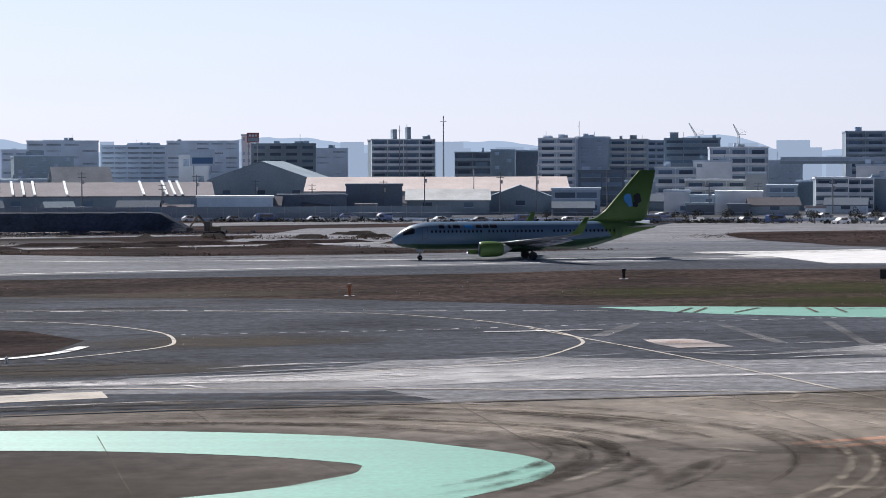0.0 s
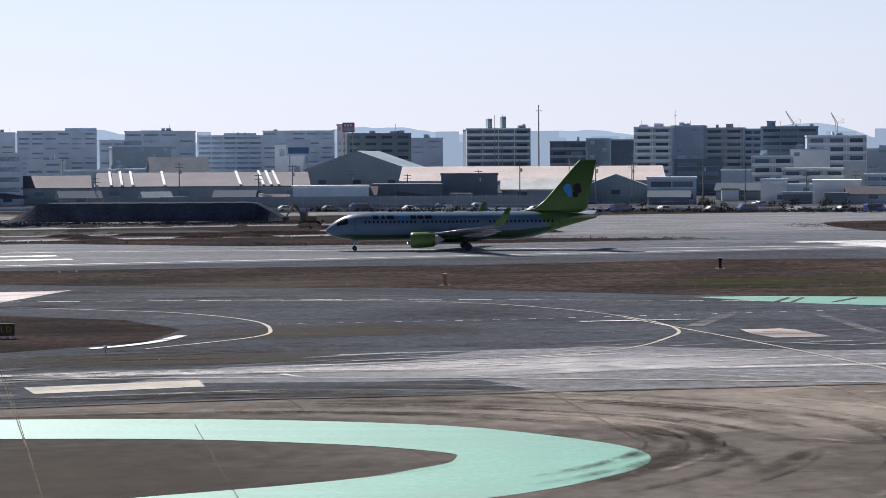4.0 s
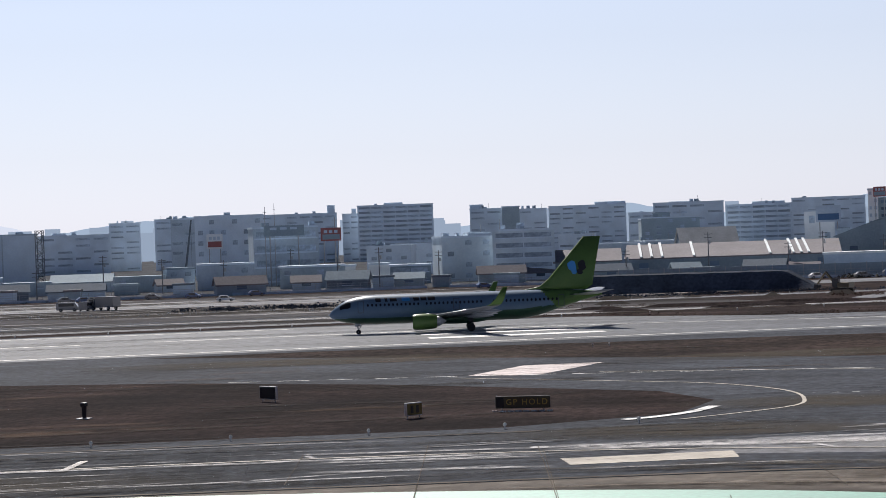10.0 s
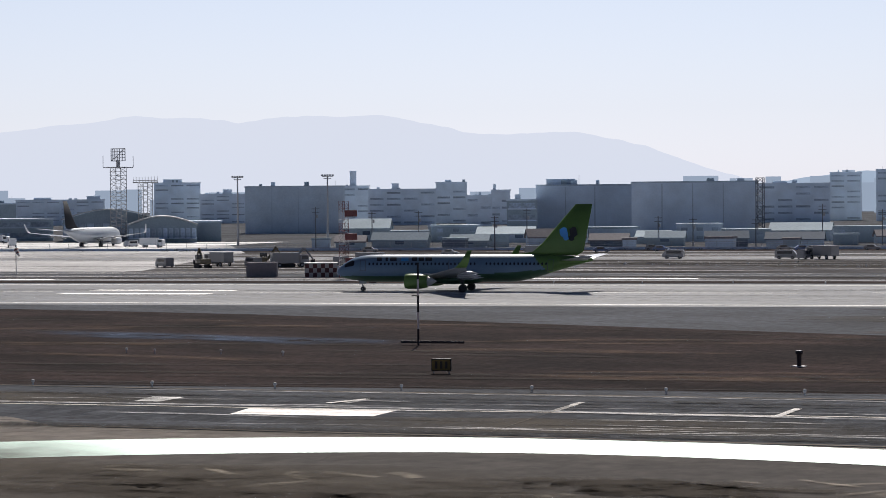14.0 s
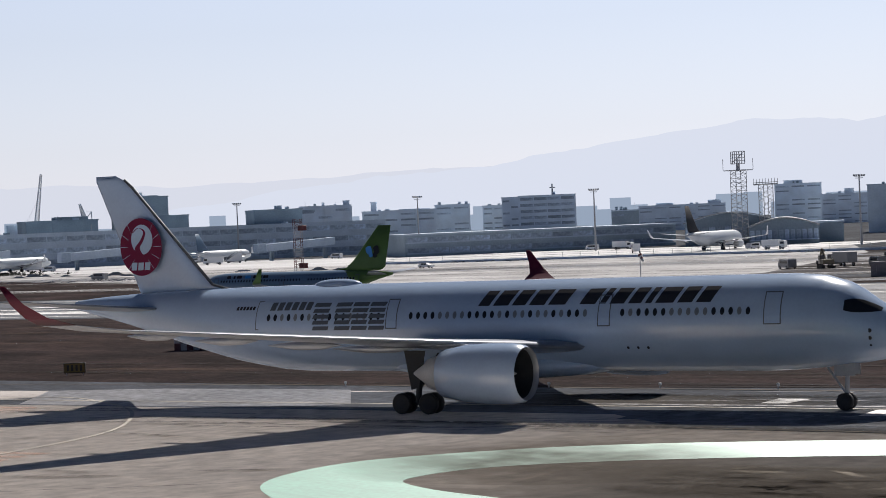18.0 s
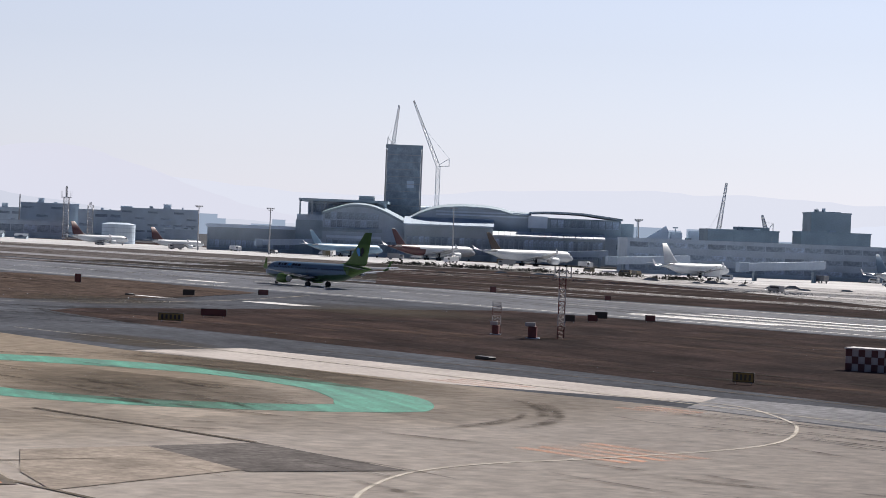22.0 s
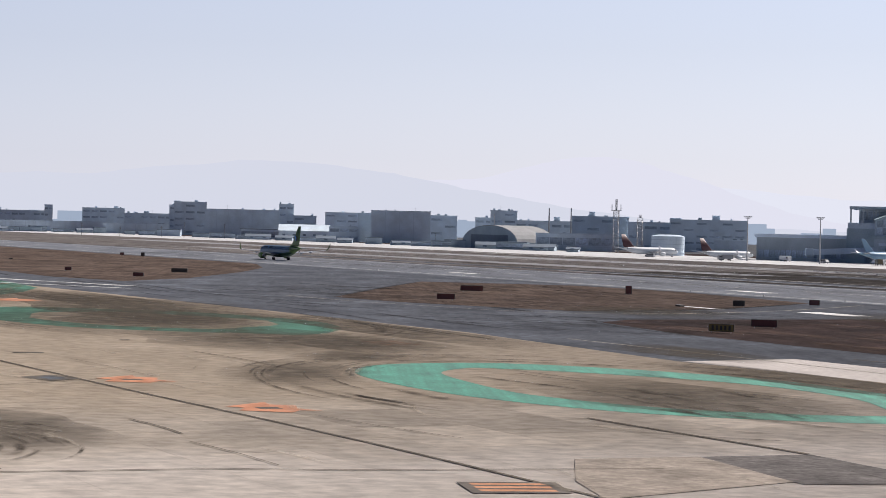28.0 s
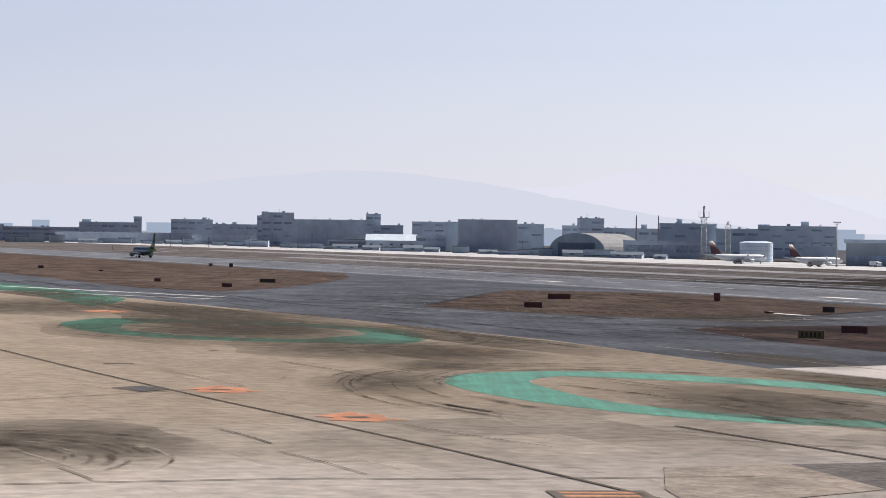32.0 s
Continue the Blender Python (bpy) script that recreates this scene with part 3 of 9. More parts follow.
for s0, s1, d0, d1, mt, lb in (
        (-1500, 200, 462, 488, "p", "pale far taxiway across the airfield"), (-2600, -230, 560, 700, "b", "pale concrete apron of the far terminal"),
        (-230, 60, 505, 512, "p", "pale perimeter road"), (-600, 110, 336, 341, "p", "narrow pale service road beyond the runway"),
        (-80, 40, 356, 372, "a", "asphalt patch of the works area"), (-300, -110, 352, 380, "a", "asphalt patch in the far grass"),
        (-1100, -560, 380, 396, "p", "pale far taxiway strip"), (-560, -330, 405, 420, "a", "asphalt strip in the far grass"), (-900, -380, 340, 348, "a", "asphalt shoulder beyond the runway"),
        (70, 420, 462, 478, "p", "pale road before the town"), (30, 130, 392, 398, "p", "haul road of the works area"), (-30, 90, 404, 416, "w", "damp pale earth of the works area")):
    slab("pavement_strip", [(s0, d0), (s1, d0 - 2), (s1 + 6, d1), (s0 - 8, d1 + 2)], {"p": asphalt_pale, "a": asphalt, "w": earth, "b": far_glare}[mt], lb)
slab("grass_strip_beyond", [(-250, 327), (-400, 327), (-470, 385), (-545, 445), (-600, 530), (-560, 528), (-420, 468), (-300, 398), (-240, 352)], grass_mat, "brown dry grass between runway and far apron")


def ring(name, outer, inner, mat, label):
    """A painted band between two closed curves."""
    a, b = spline(outer, 6), spline(inner, 6)
    LAYER[0] += 0.0008
    bm = bmesh.new()
    va = [bm.verts.new(A(p.x, p.y, 0.022)) for p in a]
    vb = [bm.verts.new(A(p.x, p.y, 0.022)) for p in b]
    for i in range(len(va)):
        j = (i + 1) % len(va)
        bm.faces.new((va[i], va[j], vb[j], vb[i]))
    return tagged(part(name, bm, mat), label, "marking", "turquoise islands", "structure")


ring("marking_island", [(39, 80), (38, 86), (33, 93.5), (20, 101), (-3, 107.5), (-25, 109.5), (-48, 104), (-59, 96), (-61.5, 89), (-59, 82), (-50, 76), (-30, 71), (0, 69), (25, 71), (35, 75)],
     [(31, 82), (31, 84), (27, 88.5), (18, 94), (-3, 101), (-22, 103), (-40, 99), (-51, 93.5), (-54, 88), (-52, 85), (-45, 82), (-28, 77.5), (0, 76), (22, 77.5), (29, 80)], green_paint, "large turquoise painted no-go island ring on the apron")
ring("marking_island", [(-112.5, 94.5), (-114, 99), (-122, 104.6), (-134, 107), (-152, 107), (-168, 99.5), (-176, 91), (-175, 80), (-167, 73.5), (-155, 71), (-140, 71.5), (-126, 76.5), (-117, 85.5)],
     [(-119.5, 93.5), (-120.5, 95), (-125, 98), (-134, 101.5), (-148, 101.5), (-161, 95), (-169, 88), (-169, 85), (-164, 80.5), (-153, 78), (-141, 77), (-129, 81), (-122, 88)], green_matt, "closed turquoise painted island ring on the apron")
ring("marking_island", [(-226, 93), (-231, 99), (-244, 105), (-260, 106.5), (-281, 100), (-293, 88), (-295, 78), (-287, 69), (-270, 65), (-254, 66), (-240, 71), (-230, 82)],
     [(-234, 92), (-238, 96), (-247, 100), (-258, 101), (-272, 95), (-283, 87), (-285, 80), (-280, 74), (-268, 71), (-256, 72), (-245, 76), (-237, 85)], worn_green, "worn turquoise painted island ring on the apron")
for pts in ([(-258, 66), (-279, 67), (-298, 76), (-296, 84), (-284, 86), (-280, 76), (-266, 71)], [(-224, 92), (-238, 102), (-260, 106.5), (-258, 101), (-247, 98), (-240, 90), (-233, 84)]):
    slab("marking_turquoise", pts, worn_green, "thicker turquoise paint at the turn of the ring", smooth=True, category="marking")
slab("marking_turquoise", [(87.4, 170.1), (94.7, 168.2), (111, 159), (150, 138), (142, 127), (103.3, 147.9), (93.5, 157), (90.4, 162.4)], green_paint, "turquoise painted shoulder beside the grass", category="marking")
slab("marking_turquoise", [(-345, 87), (-360, 95), (-384, 104), (-426, 108), (-520, 104), (-520, 88), (-420, 93), (-384, 90)], worn_green, "faded turquoise paint on the apron edge", category="marking")

# painted lines
stripe("marking_runway_edge", [(-2400, 257), (-60, 257), (-20, 256), (470, 256)], 0.9, white_paint, "long white runway side stripe")
stripe("marking_runway_edge", [(-2400, 317), (10, 317)], 0.9, white_paint, "long white runway side stripe")
stripe("marking_lead_line", [(-10, 291), (32, 292.4), (59, 289.5), (91, 278.5), (118, 271), (131, 266), (149, 262), (190, 250)], 0.9, white_paint, "curved white lead-on line of the runway", smooth=True)
stripe("marking_centreline", [(-2400, 290), (-10, 290)], 0.9, white_paint, "dashed white runway centreline", dash=(30, 20))
for s0, s1, d in ((26, 49, 270), (26, 49, 281), (-126, -103, 284), (-126, -103, 296), (-260, -205, 272), (-260, -205, 282), (-260, -205, 292), (-78, -40, 346), (-166, -152, 340), (-255, -222, 268), (-403, -386, 272), (-554, -535, 274), (158, 190, 262), (158, 190, 274)):
    stripe("marking_block", [(s0, d), (s1, d - 0.5)], 4.0, white_paint, "broad white runway marking bar")
stripe("marking_taxi_line", [(-215, 122), (-180, 123), (-118, 124), (-40, 123.5), (20, 121), (67, 99)], 0.35, yellow_paint, "pale taxiway guide line", smooth=True)
stripe("marking_taxi_line", [(34, 190), (62, 175), (70, 162), (71.5, 149), (70, 139), (66, 132), (57, 124), (40, 121)], 0.28, yellow_paint, "curved pale taxiway guide line", smooth=True)
stripe("marking_taxi_line", [(71, 150), (69.5, 123), (67, 99), (64, 70)], 0.28, yellow_paint, "pale taxiway guide line", smooth=True)
stripe("marking_taxi_line", [(20, 190), (34, 176), (40, 169), (43, 159), (42, 150), (39, 144), (30, 138)], 0.3, yellow_paint, "curved pale edge line round the grass", smooth=True)
stripe("marking_taxi_line", [(-118.4, 125.0), (-109.7, 126.4), (-101.7, 122.3), (-93.6, 115.1), (-86.4, 102.9), (-85.0, 87.0), (-85.4, 78.5), (-83.7, 71.3), (-79.2, 64.7), (-74.6, 60.1), (-69.0, 55.5)], 0.28, yellow_paint, "curved pale lead-in line", smooth=True)
stripe("marking_dashes", [(44, 155), (60, 152), (110, 149)], 0.25, white_paint, "short white dashes on the taxiway", dash=(0.6, 0.95))
stripe("marking_dashes", [(0, 196.5), (24, 191), (60, 179), (90, 163)], 0.3, white_paint, "white edge dashes of the exit", dash=(3.2, 1.5))
stripe("marking_dashes", [(-540, 74), (-472, 99), (-397, 127)], 2.4, white_paint, "broad pale side line of the taxiway")
stripe("marking_dashes", [(-480, 67), (-437, 91.5), (-383, 122)], 1.6, white_paint, "pale side line of the taxiway")
slab("marking_block", [(29, 204), (37, 204), (28, 189), (22, 192)], surf("worn_pink_paint", (0.41, 0.353, 0.353), 0.7, var=0.3, scale=0.6, fine=2.5), "pink-white painted hold marking", category="marking")
pink_white = surf("pink_white_paint", (0.508, 0.451, 0.426), 0.55, var=0.2, scale=0.6, fine=2.5, streak=0.15)
for s0, s1, d0, d1, mt, lb in (
        (18.5, 28, 113.5, 117, yellow_paint, "pale orange painted bar on the taxiway"), (-42.2, -33.2, 119.6, 123.2, pink_white, "pinkish white painted block on the taxiway"),
        (-51.2, -49.4, 126.6, 129.8, white_paint, "short white taxiway bar"), (-290, -275, 208, 213, white_paint, "white marking on the exit"), (-312, -300, 199, 201, white_paint, "small white bar on the exit")):
    slab("marking_block", [(s0, d0), (s1, d0), (s1 + 0.5, d1), (s0, d1)], mt, lb, category="marking")
for s, d, w, n in ((55, 81, 6, 2), (-87, 90, 9, 5), (-133, 121, 9, 3), (-108, 117, 6, 3), (-208, 96, 8, 3)):
    for k in range(n):
        slab("marking_orange", [(s - w / 2 + random.uniform(-0.8, 0.8), d + k * 1.6 - n * 0.8), (s + w / 2, d + k * 1.6 - n * 0.8 + 0.2), (s + w / 2 + random.uniform(-0.8, 0.8), d + k * 1.6 - n * 0.8 + 1.0), (s - w / 2, d + k * 1.6 - n * 0.8 + 0.9)], worn_orange, "worn orange position stripes on the apron", category="marking")
for k, (s, d, r, w, pale) in enumerate(((-124, 29, 18, 9, 0), (60, 68, 24, 12, 0), (10, 84, 26, 8, 0), (45, 147, 18, 6, 0), (-30, 88, 24, 9, 0), (-138, 88, 26, 10, 0), (75, 92, 26, 9, 0),
                                        (52, 117, 26, 5, 1), (-20, 116, 30, 4, 0), (90, 120, 18, 5, 1), (110, 80, 20, 8, 0), (-50, 96, 14, 10, 0),
                                        (-260, 215, 30, 18, 0), (-290, 180, 26, 16, 0), (10, 226, 40, 7, 0), (60, 205, 30, 6, 0), (-205, 92, 22, 9, 0), (-60, 128, 22, 4, 0), (-190, 122, 22, 6, 0), (30, 130, 18, 5, 0), (-240, 108, 60, 7, 0), (-330, 98, 60, 9, 0), (-150, 110, 40, 5, 0), (-420, 96, 60, 8, 0), (-258, 86, 22, 13, 0), (-262, 84, 52, 26, 0), (-300, 96, 60, 16, 0), (-215, 86, 30, 16, 0), (-350, 80, 60, 20, 0))):
    slab("stain_patch", [(s + r * math.cos(a * math.tau / 18) * random.uniform(0.85, 1.1), d + w * math.sin(a * math.tau / 18) * random.uniform(0.85, 1.1)) for a in range(18)], pale_wear if pale else oil_stain, "pale worn patch in the paving" if pale else "dark tyre and oil stain on the paving", smooth=True, category="stain")
trench_seal = worn_paint("trench_seal", (0.25, 0.25, 0.26), 0.4, 1.0, 0.8)
diamond_paint = worn_paint("diamond_paint", (0.50, 0.44, 0.42), 0.25, 0.6, 0.7)
joint_seal = surf("joint_seal", (0.12, 0.105, 0.09), 0.9, spec=0.03, var=0.3, scale=0.3, fine=2.0)
for pts, w in (([(-420, 44), (-220, 46), (-161, 47.5), (-112, 50), (-60, 51), (40, 54)], 0.4), ([(-104, 14), (-101.4, 35), (-98.8, 44), (-95, 60)], 0.25), ([(-152, 26), (-154, 32.4), (-161, 48.5)], 0.25), ([(18.3, 122), (12, 70)], 0.05), ([(23.4, 97), (20.2, 78), (18.4, 66)], 0.05), ([(-108, 138), (-130, 104), (-160, 60)], 0.07),
               
               ([(-176, 134), (-100, 138), (-40, 135), (20, 134)], 0.5), ([(69, 99), (35, 105), (21, 107), (-50, 111.6)], 0.5)):
    stripe("pavement_joint", pts, w * 0.75, joint_seal, "dark sealed joint in the paving", smooth=True)
stripe("marking_kerb", [(26.5, 139.4), (29, 140.6), (32, 143.2), (34.6, 147.2)], 0.9, white_paint, "white painted edge at the tip of the grass", smooth=True)
slab("pavement_patch", [(-100.4, 57.6), (-99.7, 65.2), (-88.2, 64.0), (-84.8, 50.4), (-91.5, 52.6)], surf("patched_tan_concrete", (0.235, 0.205, 0.18), 0.85, var=0.2, scale=0.3, fine=2.0, spec=0.04, grain=0.25), "darker tan repair in the apron concrete")
slab("pavement_patch", [(-99.6, 65.3), (-98.9, 72.5), (-84.4, 71.7), (-87.2, 63.4)], surf("patched_asphalt", (0.105, 0.097, 0.096), 0.85, var=0.3, scale=0.2, fine=2.0, spec=0.04, grain=0.35), "dark asphalt repair in the apron concrete")
stripe("pavement_joint", [(-122.6, 71.2), (-99.2, 72.5)], 0.4, joint_seal, "dark sealed joint in the paving")
slab("pavement_patch", [(-40, 60), (-10, 60), (-10, 66), (-40, 66)], surf("patched_concrete", (0.21, 0.18, 0.155)), "dark repaved patch in the apron concrete")
# worn orange stand marks with a dark plate in the middle, covers and pale wheel tracks
stand_orange = worn_paint("stand_orange_paint", (0.52, 0.22, 0.12), 0.28, 0.56)
for s, d, k in ((-160.5, 51.4, 1.0), (-134, 52.7, 1.0), (-323, 84, 1.5)):
    slab("marking_orange", [(s + k * x, d + k * y) for x, y in ((-1.8, -2.6), (-0.4, -1.6), (1.4, -2.8), (2.4, -1.2), (3.6, 0.2), (2.2, 1.4), (2.8, 2.8), (0.6, 1.8), (-1.6, 2.6), (-2.6, 1.0), (-4.6, 1.4), (-3.0, -0.8))], stand_orange, "worn orange star-shaped stand mark on the apron", category="marking")
    slab("marking_orange_plate", [(s - 0.9, d - 0.9), (s + 0.6, d - 0.9), (s + 0.8, d + 0.7), (s - 0.7, d + 0.8)], rubber_stain, "dark worn middle of the stand mark", category="marking")
slab("marking_cover", [(-166.4, 46.4), (-164.6, 43.3), (-160.0, 44.6), (-162.0, 47.7)], rubber_stain, "dark rectangular pit cover in the apron", category="cover")
slab("marking_cover", [(-164.9, 45.9), (-164.0, 44.5), (-161.6, 45.1), (-162.6, 46.7)], asphalt, "dark plate within the pit cover", category="cover")
stripe("marking_cover", [(-195.0, 50.6), (-194.4, 53.4)], 0.9, rubber_stain, "dark slot in the apron")
slab("marking_cover", [(-92.8, 46.5), (-88.6, 45.3), (-87.2, 50.0), (-91.3, 51.3)], rubber_stain, "dark square stand plate on the apron", category="cover")
for k in range(3):
    slab("marking_orange", [(-92.2 + 1.2 * k, 46.9 - 0.35 * k), (-91.5 + 1.2 * k, 46.7 - 0.35 * k), (-90.3 + 1.2 * k, 50.3 - 0.35 * k), (-91.0 + 1.2 * k, 50.5 - 0.35 * k)], orange_paint, "orange bar of the stand plate", category="marking")
green_grass = stain_mat("green_winter_grass", (0.045, 0.05, 0.022), 0.6, 1.0)
for x, y, a, b in ((112, 168, 22, 7), (104, 188, 14, 12), (128, 186, 22, 14), (122, 166, 20, 6)):
    slab("grass_patch_green", [(x + a * math.cos(k * math.tau / 20), y + b * math.sin(k * math.tau / 20)) for k in range(20)], green_grass, "patch of darker green grass beside the exit")
stripe("marking_dashes", [(66, 147.4), (75.4, 145.7)], 0.6, white_paint, "short white hold line on the taxiway")
for pts in ([(-38.2, 126.9), (-36.4, 129.9)], [(-23.1, 123.8), (-22.4, 129.7)], [(-9.8, 122.1), (-8.8, 127.7)]):
    stripe("marking_tick", pts, 0.5, worn_track, "worn white tick across the taxiway")
slab("marking_block", [(159.3, 278.3), (174.3, 274.3), (189.6, 271.5), (215, 262), (190, 222), (162.5, 232.7), (156, 235.9), (162.1, 262.7)], white_paint, "large white painted area at the runway end", category="marking")
slab("grass_strip_far", [(211, 354.5), (229.7, 361.5), (270, 345), (240, 270), (197.9, 283.4), (196, 304), (197.6, 324)], grass_mat, "rough brown grass between the far taxiways", smooth=True)
slab("marking_diamond", [(73.6, 135.7), (76.8, 135.3), (77.3, 133.9), (76.6, 127.8), (72.5, 128.6), (72.6, 132)], diamond_paint, "worn pale diamond mark on the taxiway", category="marking")
slab("marking_orange", [(74.2, 133.6), (75.8, 133.8), (76.2, 131.0), (75.2, 129.9), (73.6, 130.6)], worn_orange, "worn orange middle of the diamond mark", category="marking")
for pts, w in (([(72, 139.8), (86.1, 156.6)], 1.6), ([(88, 151.3), (79.7, 123.9)], 1.3), ([(96.3, 146), (86.1, 125.2)], 1.1), ([(40, 128), (62, 131), (86, 133)], 0.6)):
    stripe("pavement_cut", pts, w * 0.8, trench_seal, "pale sealed trench across the taxiway")
for a, b in (((94.7, 165.4), (90.6, 160.7)), ((95.9, 164.9), (91.9, 160.1)), ((100.2, 162.8), (95.1, 158.6)), ((104.1, 161.0), (101.7, 155.6)), ((106.4, 160), (104, 154.5))):
    stripe("pavement_joint", [a, b], 0.3, joint_seal, "dark crack across the painted shoulder")

# worn tracks, cracks and sweeps on the old apron
stripe("pavement_joint", [(-128.2, 40.9), (-123.5, 41.2), (-118.5, 41.1)], 0.16, joint_seal, "thin dark crack in the apron concrete", smooth=True)
stripe("pavement_joint", [(-136.0, 32.3), (-136.2, 36.9), (-135.7, 41.3)], 0.12, joint_seal, "thin dark crack in the apron concrete", smooth=True)
stripe("pavement_joint", [(-143.1, 63.2), (-139.4, 63.5), (-136.3, 64.0)], 0.5, joint_seal, "thin dark crack in the apron concrete", smooth=True)
stripe("pavement_joint", [(-195.3, 68.5), (-183.0, 69.3), (-170.3, 69.1)], 0.2, joint_seal, "thin dark crack in the apron concrete", smooth=True)
stripe("pavement_joint", [(-109.8, 26.1), (-106.8, 26.3), (-103.6, 26.4)], 0.12, joint_seal, "thin dark crack in the apron concrete", smooth=True)
stripe("pavement_joint", [(-185.9, 53.5), (-174.5, 54.0), (-163.6, 54.1)], 0.1, joint_seal, "thin dark crack in the apron concrete", smooth=True)
stripe("pavement_joint", [(-128.4, 53.7), (-119.8, 54.9), (-112.0, 56.6)], 0.12, joint_seal, "thin dark crack in the apron concrete", smooth=True)
stripe("pavement_joint", [(-114.3, 40.0), (-108.6, 40.5), (-101.7, 40.6)], 0.1, joint_seal, "thin dark crack in the apron concrete", smooth=True)
slab("stain_patch", [(-164.6, 59.0), (-177.5, 67.2), (-183.7, 75.2), (-179.6, 78.8), (-168.5, 76.3), (-149.2, 66.7), (-151.8, 62.2), (-155.6, 59.0)], oil_stain, "broad dark tyre sweep beside the painted ring", smooth=True, category="stain")
slab("stain_patch", [(-187.2, 74.5), (-194.9, 83.2), (-194.7, 88.9), (-188.2, 89.4), (-179.5, 81.3), (-178.9, 74.6)], oil_stain, "broad dark tyre sweep beside the painted ring", smooth=True, category="stain")
stripe("marking_cover", [(-214.7, 67.2), (-214.7, 68.3)], 0.8, rubber_stain, "small dark slot in the apron")


# ---- wear on the paving ----
rubber = soft_mat("soft_rubber", (0.035, 0.034, 0.036), 0.75)
rubber_brown = soft_mat("soft_brown_rubber", (0.05, 0.042, 0.036), 0.7, 0.5)
dust = soft_mat("soft_pale_dust", (0.52, 0.515, 0.525), 0.8)
dust_bright = soft_mat("soft_bright_dust", (0.62, 0.61, 0.62), 0.95, 0.5)
tan_dust = soft_mat("soft_tan_dust", (0.36, 0.32, 0.27), 0.45)
damp = soft_mat("soft_damp_grass", (0.03, 0.026, 0.025), 0.75, 0.3)
tan_grass = soft_mat("soft_tan_grass", (0.19, 0.13, 0.098), 0.26, 0.25)
# taxiway: rubber along both shoulders, pale sweeps on the lanes
soft("stain_taxiway_rubber", rubber, "dark rubber along the taxiway shoulders",
     [([(-90, 112.5), (-40, 111.8), (-5, 110.9), (18, 109.6)], 3.6), ([(-80, 113), (-30, 111.4), (10, 110.4)], 2.0), ([(18, 109.4), (28, 109.6), (36, 108)], 2.2), ([(-80, 131.8), (-30, 131), (8, 129.8), (24, 128)], 1.5), ([(-20, 130.4), (20, 128), (60, 120)], 0.8)]
     + strewn(21, 60, -110, 16, 108, 120, (0.2, 0.8), (5, 26), 0.05) + strewn(22, 50, -110, 30, 126, 140, (0.3, 1.1), (6, 30), 0.04) + strewn(23, 36, 20, 110, 130, 160, (0.3, 1.0), (4, 22), 0.25, -0.25))
soft("stain_taxiway_dust", dust, "pale worn sweeps along the taxiway lanes",
     [([(4.3, 125.2), (11, 124.3), (18.3, 123.2)], 1.3), ([(4.3, 120.4), (11, 119.4), (18, 118.2)], 1.5), ([(3.8, 115.2), (11, 114.2), (18, 112.8)], 1.6), ([(18, 122.8), (26, 122), (34, 120)], 4.5), ([(-60, 134.4), (-20, 133.8), (8, 132)], 0.7), ([(-70, 124.8), (-40, 124.5), (-10, 123)], 1.2),
      ([(31, 121), (40, 119), (47, 116.5)], 4.0), ([(-1, 133.4), (12, 131.3)], 0.4)] + strewn(24, 80, -60, 100, 111, 129, (0.2, 0.9), (3, 16), 0.06) + strewn(25, 60, 40, 120, 100, 128, (0.15, 0.5), (2, 8), 0.1, -0.9))
soft("stain_bright_sweep", dust_bright, "bright white scrape marks on the taxiway",
     [([(4.2, 125.6), (5.4, 125.2), (7.2, 125.0)], 0.9), ([(4.4, 124.8), (4.9, 122.6)], 0.7), ([(17.6, 123.6), (19.0, 123.2)], 1.8), ([(32.2, 121.2), (33.2, 118.6)], 1.6), ([(33.6, 118.4), (34.4, 115.6)], 0.9), ([(46, 119.6), (49, 117.2)], 0.9), ([(-6, 122.4), (8, 121.4), (18, 120.2)], 1.6), ([(20, 121.6), (30, 120.4), (44, 117.2)], 2.6), ([(-24, 123.4), (-14, 122.8), (-4, 122.0)], 1.0), ([(52, 113), (66, 110), (84, 106)], 2.0), ([(-37.1, 126.6), (-36.4, 129.2)], 0.8), ([(-8.7, 127.8), (-9.8, 121.9)], 0.5)])
# apron: sweeps round the tips of the painted islands, pale scrapes in the dark field
soft("stain_island_rubber", rubber_brown, "dark tyre sweeps round the painted islands",
     arcs(31, 46, 8, 86, 31, 13, (2, 17), -0.9, 1.0, (0.4, 1.6)) + arcs(46, 22, 8, 86, 31, 13, (1, 26), -0.9, 1.0, (0.15, 0.5)) + arcs(39, 28, -143, 89, 33, 18, (1, 14), 1.9, 4.2, (0.18, 0.6)) + arcs(32, 30, -143, 89, 33, 18, (2, 12), -3.1, 3.1, (0.4, 1.8)) + arcs(33, 16, -258, 85, 34, 20, (1, 10), -3.1, 3.1, (0.5, 1.8)) + strewn(37, 50, -44, -10, 83.5, 95, (1.5, 4.0), (5, 11), 0.1) + strewn(34, 22, 46, 110, 58, 100, (0.3, 1.2), (3, 14), 0.3) + strewn(38, 14, -108, -66, 58, 106, (0.3, 1.2), (3, 14), 0.3) + strewn(35, 20, -168, -118, 80, 99, (0.4, 1.4), (5, 15), 0.15)
     + arcs(36, 34, -117, 22, 12, 9, (-6, 6), 0.6, 2.8, (0.25, 0.9)) + [([(22, 104.5), (34, 97), (41, 89), (43, 80), (40, 72)], 1.0), ([(26, 106), (38, 98), (46, 88), (47, 78)], 0.7)])
